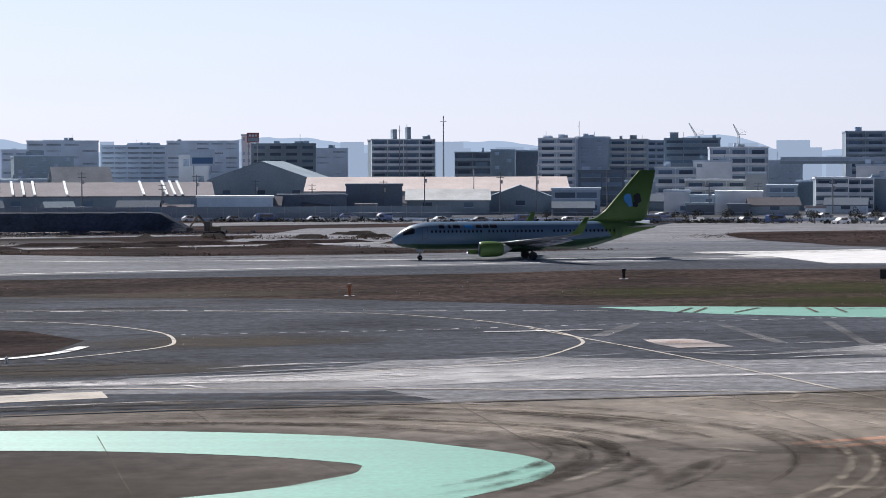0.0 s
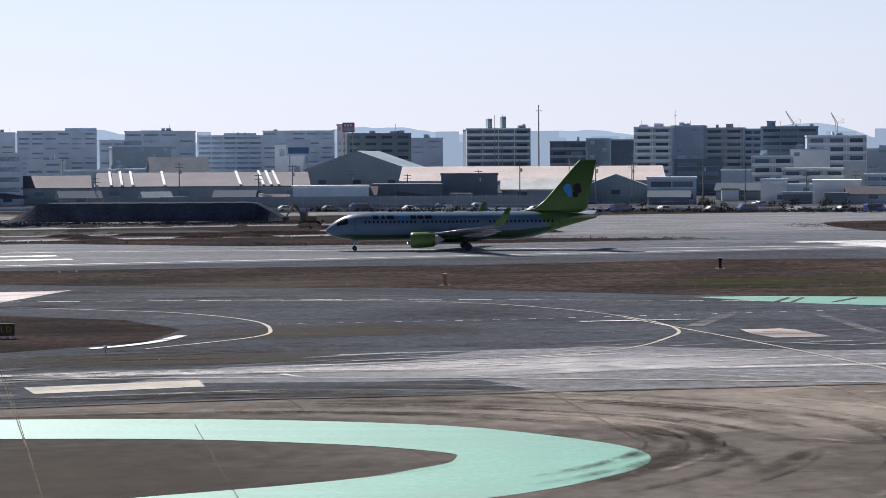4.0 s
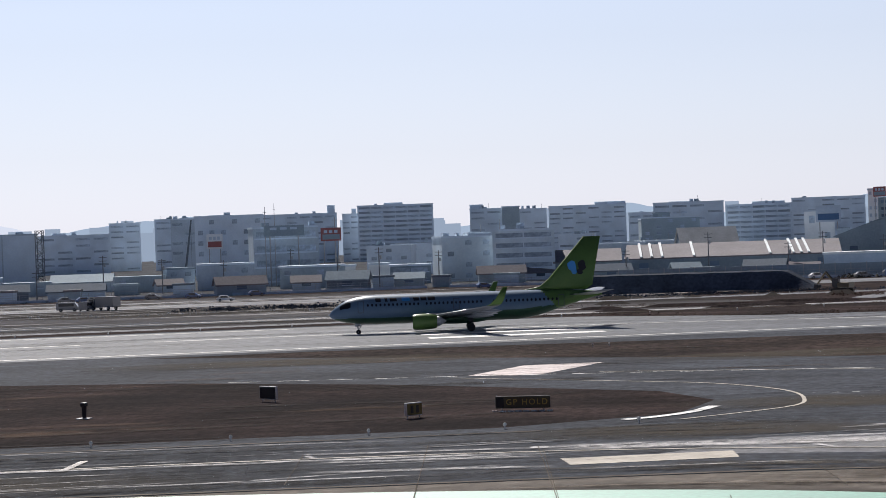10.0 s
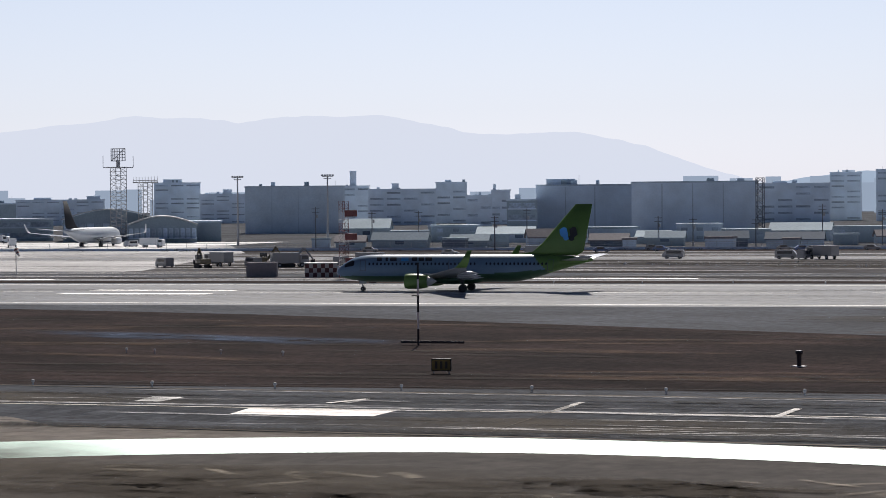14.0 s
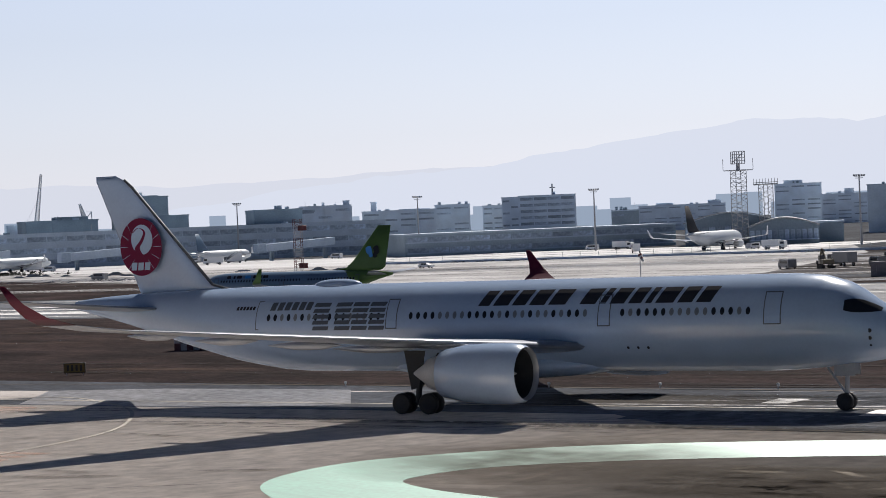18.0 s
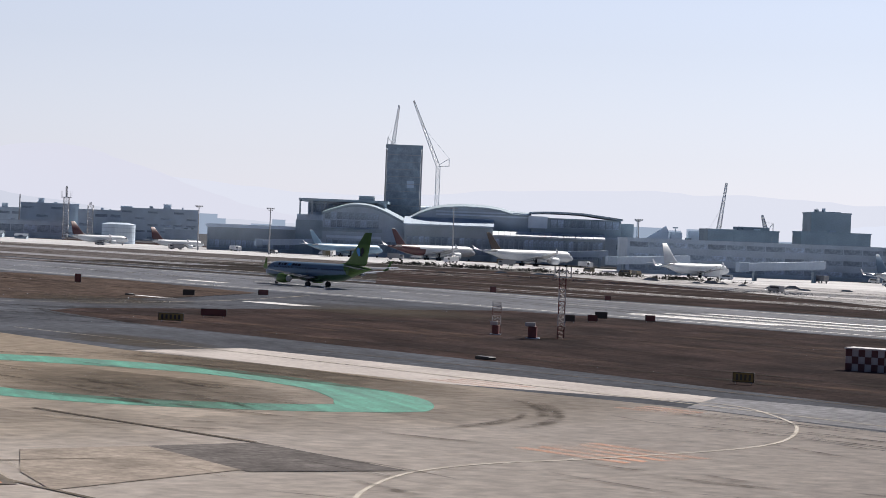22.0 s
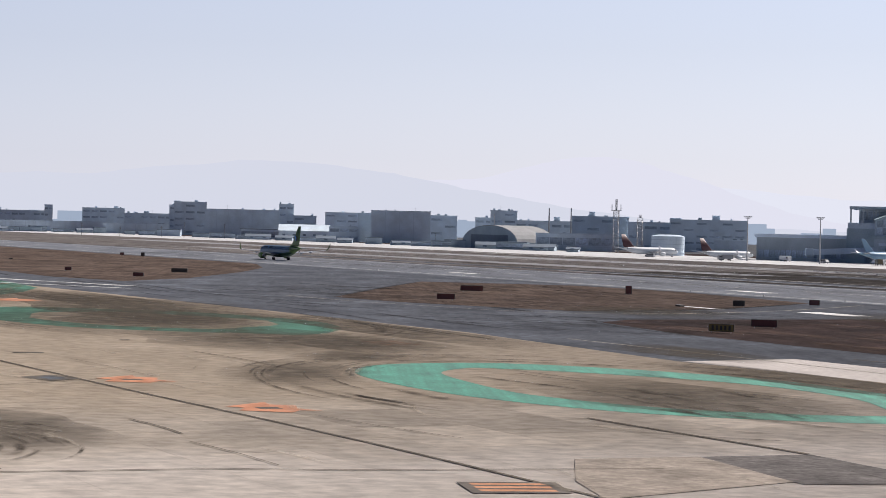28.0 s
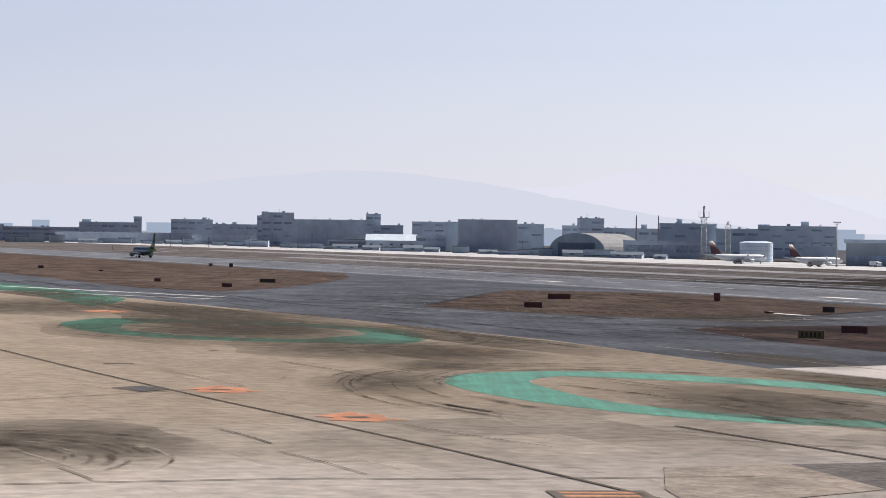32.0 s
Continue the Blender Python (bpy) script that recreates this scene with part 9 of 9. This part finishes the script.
# billboards
for az, r, w, h, z, mt, lb in ((-6.55, 770, 9.0, 6.0, 14.5, WALL["blue"], "large roof billboard, pale above, blue below"), (-5.18, 895, 5.2, 4.2, 24.6, board_red, "dark red billboard high on a white tower"), (-20.07, 760, 7.4, 4.8, 14.0, board_red, "faded red billboard on posts"), (-21.35, 676, 13.0, 3.4, 16.0, WALL["slate"], "framed roof sign with pale bars"), (-23.24, 846, 6.5, 6.0, 12.6, WALL["white"], "white wall sign with a red mark")):
    top = new("billboard")
    top.matrix_basis = Matrix.Translation(bearing(az, r)) @ pose(0, 0, 0, 0, 0, -az)
    bm = bmesh.new()
    box(bm, -w / 2, w / 2, -0.2, 0.2, z, z + h)
    part("panel", bm, WALL["pale"] if mt is WALL["blue"] else mt, top)
    bm = bmesh.new()
    box(bm, -w * 0.42, w * 0.42, -0.24, -0.2, z + h * 0.12, z + h * 0.5)
    part("stripe", bm, mt if mt is WALL["blue"] else board_red if mt is WALL["white"] else WALL["slate"], top)
    for k in range(3):
        bm = bmesh.new()
        box(bm, -w * 0.35 + k * w * 0.25, -w * 0.18 + k * w * 0.25, -0.25, -0.2, z + h * 0.6, z + h * 0.82)
        part("bar_mark", bm, WALL["pale"], top)
    for x in (-w * 0.35, w * 0.35):
        bm = bmesh.new()
        bar(bm, (x, 0.1, 0), (x, 0.1, z + h * 0.5), 0.2, 5)
        part("post", bm, grey_metal, top)
    tagged(top, lb, "billboard")

# roof masts and poles of the town
for az, r, h, w in ((0.02, 900, 36.0, 0.45), (-1.18, 955, 33.0, 0.25), (-0.98, 955, 33.5, 0.25), (3.73, 880, 33, 0.2), (-21.86, 676, 25.5, 0.2), (-21.6, 676, 26.5, 0.15), (-22.3, 1400, 34, 0.5), (-19.96, 1300, 30, 0.6), (-50.43, 1255, 33, 0.9), (-85.5, 1480, 24.5, 0.5), (-84.0, 1520, 30, 0.9), (-83.4, 1500, 30, 0.8), (-12.9, 640, 14, 0.2), (2.6, 620, 15, 0.2), (0.85, 610, 13, 0.2)):
    top = new("antenna_pole")
    top.matrix_basis = Matrix.Translation(bearing(az, r))
    bm = bmesh.new()
    bar(bm, (0, 0, 0), (0, 0, h), w, 6, w * 0.5)
    part("pole", bm, grey_metal, top)
    bm = bmesh.new()
    bar(bm, (-w * 3, 0, h * 0.93), (w * 3, 0, h * 0.93), w * 0.4, 4)
    part("crossbar", bm, grey_metal, top)
    tagged(top, "slim grey antenna pole above the roofs", "pole")

pole_dark = surf("dark_steelwork", (0.10, 0.125, 0.16), 0.7, var=0.15)
# leaning jib and braced frame among the halls
jib = new("jib_crane")
jib.matrix_basis = Matrix.Translation(bearing(-24.1, 690)) @ pose(0, 0, 0, 0, 0, 24.1)
bm = bmesh.new()
bar(bm, (0, 0, 1.2), (2.9, 0, 22.3), 0.45, 6, 0.25)
part("boom", bm, pole_dark, jib, "dark leaning boom")
bm = bmesh.new()
box(bm, -2.2, 2.2, -1.5, 1.5, 0.0, 2.4, 0, 0.2)
part("carriage", bm, WALL["dark"], jib)
bm = bmesh.new()
bar(bm, (2.8, 0, 21.6), (2.7, -0.4, 4.0), 0.06, 4)
part("hoist_cable", bm, pole_dark, jib)
tagged(jib, "dark mobile crane with a leaning boom", "crane")
gantry = new("scaffold_tower")
gantry.matrix_basis = Matrix.Translation(bearing(-27.93, 820)) @ pose(0, 0, 0, 0, 0, 27.9)
for k in range(5):
    bm = bmesh.new()
    lattice(bm, (0, 0, 22.0 * k / 5), (0, 0, 22.0 * (k + 1) / 5), 2.6, 2.6, 2, 0.22)
    part("frame_section", bm, pole_dark, gantry)
tagged(gantry, "dark braced steel scaffold tower beside the hall", "scaffold")
# low yards between fence and town: huts, containers, lean-tos
yard = random.Random(19)
for k in range(58):
    az = -40.5 + 52 * (k + yard.uniform(0, 1)) / 58
    far = yard.uniform(552, 640)
    kind = k % 4
    wide, tall = ((6.1, 2.6), (9.0, 3.6), (4.5, 2.8), (13.0, 4.4))[kind]
    wall = yard.choice(("slate", "grey", "dark", "pale", "steel"))
    building(("container", "shed", "hut", "shed")[kind], az, far, wide * yard.uniform(0.8, 1.3), tall * yard.uniform(0.85, 1.2), 5, yard.uniform(-14, 14), "gable" if kind in (1, 3) else "hall", wall, 1,
             ("small %s site container by the perimeter", "low %s shed with a pitched roof", "small %s hut in a yard", "open-sided %s shed in a yard")[kind] % {"slate": "slate-blue", "pale": "pale grey"}.get(wall, wall), trim=yard.choice(("brick", "brick", "dark", "slate")))
for k in range(22):
    az, far = yard.uniform(-40, 12), yard.uniform(535, 560)
    q = bearing(az, far)
    car(q.dot(AX), q.dot(AY), 23 + yard.uniform(-15, 15), paints[1 + k % 2], ("grey car waiting by the fence", "blue car waiting by the fence")[k % 2])

# elevated road
road = new("elevated_road")
road.matrix_basis = Matrix.Translation(bearing(11.5, 790)) @ pose(0, 0, 0, 0, 0, -11.5)
bm = bmesh.new()
box(bm, -32, 60, -4, 4, 14.6, 16.0)
part("deck", bm, WALL["slate"], road)
bm = bmesh.new()
box(bm, -32, 60, -4.2, -4.0, 15.6, 17.2)
part("parapet", bm, WALL["grey"], road)
for k in range(5):
    bm = bmesh.new()
    box(bm, -26 + k * 18, -24 + k * 18, -1.5, 1.5, 0, 14.6)
    part("pier", bm, WALL["grey"], road)
tagged(road, "grey elevated road on concrete piers", "viaduct")

leaf = surf("winter_leaves", (0.034, 0.037, 0.032), 0.8, var=0.3, scale=1.0, fine=5, island=0.4, spec=0.2)
bark = surf("bark", (0.10, 0.08, 0.06), 0.9, var=0.2)


def tree_mesh(seed, h):
    rnd = random.Random(seed)
    tb, cb = bmesh.new(), bmesh.new()
    bar(tb, (0, 0, 0), (0, 0, h * 0.55), h * 0.035, 6, h * 0.018)
    for k in range(6):
        a, z = rnd.uniform(0, math.tau), h * rnd.uniform(0.3, 0.55)
        bar(tb, (0, 0, z), (math.cos(a) * h * 0.28, math.sin(a) * h * 0.28, z + h * 0.28), h * 0.014, 5, h * 0.006)
    for k in range(110):
        a, rr = rnd.uniform(0, math.tau), h * 0.38 * math.sqrt(rnd.random())
        z = h * (0.36 + 0.62 * rnd.random() * (1 - 0.5 * rr / (h * 0.38)))
        c = Vector((math.cos(a) * rr, math.sin(a) * rr, z))
        q = h * rnd.uniform(0.03, 0.075)
        vs = [cb.verts.new(c + Vector((rnd.uniform(-q, q), rnd.uniform(-q, q), rnd.uniform(-q, q)))) for _ in range(5)]
        for i in ((0, 1, 2), (0, 2, 3), (0, 3, 4), (1, 3, 4), (1, 2, 4)):
            try:
                cb.faces.new([vs[j] for j in i])
            except ValueError:
                pass
    return tb, cb


TREES = []
for k in range(4):
    top = new("tree")
    tb, cb = tree_mesh(k, 2.6 + 0.5 * k)
    part("trunk", tb, bark, top)
    part("crown", cb, leaf, top)
    top.matrix_basis = Matrix.Translation(A(250 + 12 * k, 440 - 9 * k))
    TREES.append(tagged(top, "small dark evergreen tree by the perimeter", "tree", "perimeter trees"))
for k in range(30):
    if k < 30:
        p = A(220 + k * 5.0 + random.uniform(-3, 3), 455 - k * 4.0 + random.uniform(-6, 10))
    else:
        p = A(random.uniform(-340, 60), random.uniform(566, 600))
    copy_thing(TREES[k % 4], Matrix.Translation(p) @ pose(0, 0, 0, 0, 0, random.uniform(0, 360)))
# rough scrub along the works, uncountable
def scrub(name, mat, label, places, seed, leaves=16):
    """Low bushes of many small leaf clumps; places are (position, breadth, height)."""
    rnd, verts, faces = random.Random(seed), [], []
    for p, w, h in places:
        for k in range(leaves):
            a, rr = rnd.uniform(0, math.tau), w * math.sqrt(rnd.random())
            c = p + Vector((math.cos(a) * rr, math.sin(a) * rr, h * (0.1 + 0.9 * rnd.random() * (1 - 0.6 * rr / w))))
            q = h * rnd.uniform(0.12, 0.32)
            n0 = len(verts)
            verts += [c + Vector((rnd.uniform(-q, q), rnd.uniform(-q, q), rnd.uniform(-q, q))) for _ in range(4)]
            faces += [(n0, n0 + 1, n0 + 2), (n0, n0 + 2, n0 + 3), (n0, n0 + 1, n0 + 3)]
    me = bpy.data.meshes.new(name)
    me.from_pydata(verts, [], faces)
    me.materials.append(mat)
    return tagged(new(name, me), label, "scrub", "", "stuff")


rnd = random.Random(5)
spots = []
for k in range(620):
    s = rnd.uniform(150, 380)
    spots.append((A(s, 500 - (s - 150) * 0.72 + rnd.uniform(-8, 8)), rnd.uniform(0.5, 1.3), rnd.uniform(0.4, 1.5)))
for k in range(500):
    spots.append((A(rnd.uniform(200, 246), rnd.uniform(296, 350)), rnd.uniform(0.2, 0.6), rnd.uniform(0.12, 0.35)))
for k in range(520):
    s = rnd.uniform(-670, -480)
    spots.append((A(s, rnd.uniform(546, 568)), rnd.uniform(0.7, 2.2), rnd.uniform(0.5, 1.6) * (1.3 if s % 37 < 22 else 0.5)))
for k in range(160):
    s = rnd.choice((-330, -300, -210, -150, -60)) + rnd.gauss(0, 14)
    spots.append((A(s, rnd.uniform(545, 560)), rnd.uniform(0.6, 1.8), rnd.uniform(0.25, 0.7)))
scrub("scrub", leaf, "rough dry scrub along the works and fence", spots, 6)
# skylight strips on the long shed roof
shed = bpy.data.objects["shed"]
sh_h = max(v.co.z for v in shed.children[0].data.vertices)
for k, x in enumerate((-27, -24, -21, -12, 9.5, 16, 18.2, 20.3)):
    z0, z1 = sh_h * 0.62 + 0.1, sh_h + 0.5
    part("skylight", loft([[(x + o - 0.35, y, z), (x + o + 0.35, y, z), (x + o + 0.35, y, z - 0.3), (x + o - 0.35, y, z - 0.3)] for o, y, z in ((1.2, -15.2, z0 + 0.15), (0, -0.6, z1))]), WALL["white"], shed, "bright skylight strip")

# utility poles with cross-arms along the perimeter streets
def utility_pole(az, r, h):
    top = new("utility_pole")
    top.matrix_basis = Matrix.Translation(bearing(az, r)) @ pose(0, 0, 0, 0, 0, -az)
    bm = bmesh.new()
    bar(bm, (0, 0, 0), (0, 0, h), 0.2, 6, 0.12)
    part("pole", bm, pole_grey, top)
    for z in (h - 0.5, h - 1.5):
        bm = bmesh.new()
        box(bm, -1.1, 1.1, -0.08, 0.08, z - 0.08, z + 0.08)
        part("crossarm", bm, pole_grey, top)
    bm = bmesh.new()
    bar(bm, (0.45, 0, h - 3.2), (0.45, 0, h - 2.2), 0.28, 8)
    part("transformer", bm, grey_metal, top)
    return tagged(top, "grey utility pole with cross-arms and transformer", "pole", "utility poles")


pole_grey = surf("pole_grey", (0.14, 0.15, 0.17), 0.8, var=0.15)
rnd = random.Random(11)
for k in range(34):
    utility_pole(-40 + 52 * (k + rnd.uniform(-0.3, 0.3)) / 34, rnd.uniform(565, 640), rnd.uniform(8, 12.5))
for k in range(12):
    utility_pole(-97 + 13 * (k + rnd.uniform(-0.3, 0.3)) / 12, rnd.uniform(1780, 1900), rnd.uniform(9, 14))


# ---- rough ground: clods and clumps, uncountable ----
clod_mat = surf("earth_clods", (0.15, 0.112, 0.092), 0.95, var=0.3, scale=0.3, fine=3.0, col2=(0.07, 0.052, 0.045), spec=0.02, island=0.5)
stone_mat = surf("pale_rubble", (0.36, 0.375, 0.41), 0.9, var=0.2, scale=0.3, fine=3.0, spec=0.05, island=0.4)
rough_grass = surf("rough_grass_clumps", (0.15, 0.125, 0.075), 0.95, var=0.3, scale=0.1, fine=3.0, col2=(0.075, 0.066, 0.04), spec=0.02, island=0.5)
rnd = random.Random(77)


def along_line(pts, count, spread, wide, tall):
    """Places strewn along a course in airport coordinates."""
    out = []
    for k in range(count):
        i = rnd.randrange(len(pts) - 1)
        q = Vector(pts[i]).lerp(Vector(pts[i + 1]), rnd.random())
        out.append((A(q.x + rnd.gauss(0, spread), q.y + rnd.gauss(0, spread)), rnd.uniform(*wide), rnd.uniform(*tall)))
    return out


scrub("earth_clods", clod_mat, "rough clods of dug earth beyond the runway",
      along_line([(46, 334), (79, 303), (107, 296), (138, 295), (152, 294)], 420, 2.2, (0.5, 1.6), (0.15, 0.6)) + along_line([(52, 376), (78, 352), (110, 326), (140, 301)], 320, 5, (0.5, 1.8), (0.15, 0.55)) + along_line([(110, 372), (128, 368), (142, 352)], 160, 3, (0.6, 1.8), (0.3, 1.0))
      + along_line([(196, 330), (205, 343), (222, 344), (250, 330)], 260, 4, (0.5, 1.5), (0.15, 0.6)) + along_line([(-120, 338), (-40, 336), (40, 338)], 260, 3, (0.6, 2.0), (0.12, 0.4)) + along_line([(-300, 350), (-120, 344)], 160, 6, (0.8, 2.4), (0.12, 0.4)), 78, 8)
scrub("dark_spoil", dark_earth, "dark spoil and gear of the works", along_line([(-10, 430), (24, 424), (60, 408), (66, 416)], 150, 4, (0.8, 2.4), (0.3, 1.3)) + along_line([(66, 420), (94, 412), (126, 408)], 200, 4, (0.7, 2.0), (0.3, 0.9)) + along_line([(-640, 470), (-480, 462), (-360, 455)], 220, 6, (0.8, 3.0), (0.2, 0.7)), 79, 26)
scrub("pale_rubble", stone_mat, "pale rubble and sheeting along the bank", along_line([(66, 405), (100, 396), (130, 392)], 240, 2.5, (0.5, 1.8), (0.15, 0.5)) + along_line([(-30, 415), (60, 398)], 110, 5, (0.6, 2.0), (0.2, 0.7)) + along_line([(-110, 400), (-60, 420), (-20, 410)], 90, 8, (0.8, 2.5), (0.2, 0.8)), 80, 8)
scrub("rough_grass", rough_grass, "rough grass clumps beside the exit", along_line([(84, 186), (110, 205), (140, 200), (150, 215)], 700, 11, (0.4, 1.1), (0.06, 0.18)) + along_line([(95, 176), (130, 178), (150, 170)], 420, 6, (0.4, 1.0), (0.06, 0.2)), 81, 8)
soft("field_streaks_pale", dust, "pale streaks of gravel beyond the runway", strewn(71, 90, -420, 70, 326, 540, (1.5, 7), (30, 130), 0.02) + strewn(72, 50, -1200, -400, 330, 560, (2, 9), (50, 200), 0.01), 0.09)
soft("field_streaks_dark", rubber_brown, "dark streaks of damp earth beyond the runway", strewn(73, 90, -420, 70, 326, 540, (1.5, 6), (25, 110), 0.02) + strewn(74, 60, -1200, -400, 330, 560, (2, 9), (50, 200), 0.01), 0.092)


# ---- the building with the deck, behind the camera ----
home = new("passenger_terminal")
home.matrix_basis = pose(0, 0, 0, 0, 0, TURN)
bm = bmesh.new()
box(bm, -160, 160, -62, -9, 0, 11.0)
part("lower_wall", bm, WALL["grey"], home)
bm = bmesh.new()
box(bm, -160, 160, -62, -22, 11.0, 24.0)
part("upper_wall", bm, WALL["slate"], home)
bm = bmesh.new()
box(bm, -160, 160, -62, 1.5, 10.4, 10.9)
part("deck", bm, WALL["grey"], home, "open viewing deck")
bm = bmesh.new()
box(bm, -160, 160, -9.2, -9.0, 2.0, 9.5)
part("glazing", bm, glass_dark, home, "long dark glazed front")
for x in range(-150, 151, 30):
    bm = bmesh.new()
    bar(bm, (x, 0.5, 0), (x, 0.5, 10.4), 0.4, 10)
    part("column", bm, WALL["pale"], home)
tagged(home, "long grey passenger terminal with an open viewing deck", "building")


# ---- apron slabs, one piece each ----
slab_mat = old_concrete("apron_slab", 0.2)
apron = bpy.data.objects["pavement_apron"]
bm = bmesh.new()
box(bm, -5.95, 5.95, -3.95, 3.95, 0.0, 0.006)
me = bpy.data.meshes.new("concrete_slab")
bmesh.ops.recalc_face_normals(bm, faces=bm.faces)
bm.to_mesh(me), bm.free()
me.materials.append(slab_mat)
for i in range(30):
    for j in range(11):
        s, d = -300 + 12 * i + (6 if j % 2 else 0), 17 + 8 * j
        if d < 104 - max(0, s) * 0.12 and not (j % 5 == 4 and i % 7 == 3):
            m = Matrix.Translation(A(s, d, 0.0)) @ pose(0, 0, 0, 0, 0, TURN)
            share("concrete_slab", me, apron, m)


# grooved paving panels of the taxiway lane, one piece each
lane_mat = surf("lane_panel", (0.17, 0.178, 0.196), 0.82, spec=0.02, var=0.2, scale=0.5, fine=2.0, bump=0.25, col2=(0.10, 0.107, 0.122), grain=0.3, each=0.22, place=True)
airside = bpy.data.objects["pavement_airside"]
bm = bmesh.new()
box(bm, -0.62, 0.62, -1.28, 1.28, 0.0, 0.0055)
me = bpy.data.meshes.new("paving_panel")
bmesh.ops.recalc_face_normals(bm, faces=bm.faces)
bm.to_mesh(me), bm.free()
me.materials.append(lane_mat)
for i in range(46):
    for j in range(6):
        s = 2.6 - 1.3 * i
        share("paving_panel", me, airside, Matrix.Translation(A(s + 0.12 * j, 114.6 + 2.64 * j - 0.05 * s, 0.0)) @ pose(0, 0, 0, 0, 0, TURN))


# ---- what moves ----
def along(s, d, yaw):
    return Matrix.Translation(A(s, d)) @ pose(0, 0, 0, 0, 0, TURN + yaw)


def motions():
    # nose wheel of the green jet on its take-off run
    RUN = [(0.0, 111.5, 271.0), (1.5, 103.4, 273.0), (3.0, 95.6, 275.5), (4.5, 86.8, 278.4), (6.0, 75.2, 281.0), (7.0, 65.2, 283.2), (8.0, 52.6, 285.6), (9.0, 36.6, 288.0), (10.0, 18.2, 290.0), (11.0, -3.2, 291.8), (12.0, -27.0, 293.2),
           (13.0, -53.4, 294.2), (14.0, -83.2, 294.8), (15.5, -130.5, 293.6), (17.0, -180.0, 290.5), (18.0, -214.5, 288.8), (19.0, -251.2, 287.6), (20.0, -293.0, 287.2), (21.0, -340.0, 287.4), (22.0, -387.5, 287.4), (23.0, -437.0, 287.0), (24.0, -488.0, 286.6),
           (25.0, -545.0, 286.2), (26.0, -605.0, 285.6), (27.5, -698.0, 284.5), (28.5, -764.0, 284.0), (30.0, -870.0, 283.4), (31.0, -948.0, 283.0), (32.0, -1027.0, 282.6)]
    rows = []
    for i, (t, s, d) in enumerate(RUN):
        a, b = RUN[max(i - 1, 0)], RUN[min(i + 1, len(RUN) - 1)]
        rows.append((t, along(s, d, math.degrees(math.atan2(b[2] - a[2], b[1] - a[1])))))
    walk(green_jet, rows)
    # wide-body jet taxiing the other way
    walk(big_jet, [(t, along(-44.1 + (t - 18.0) * 6.72, 123.1, 0.0)) for t in (0.0, 8.0, 16.0, 24.0, 32.0)])


motions()
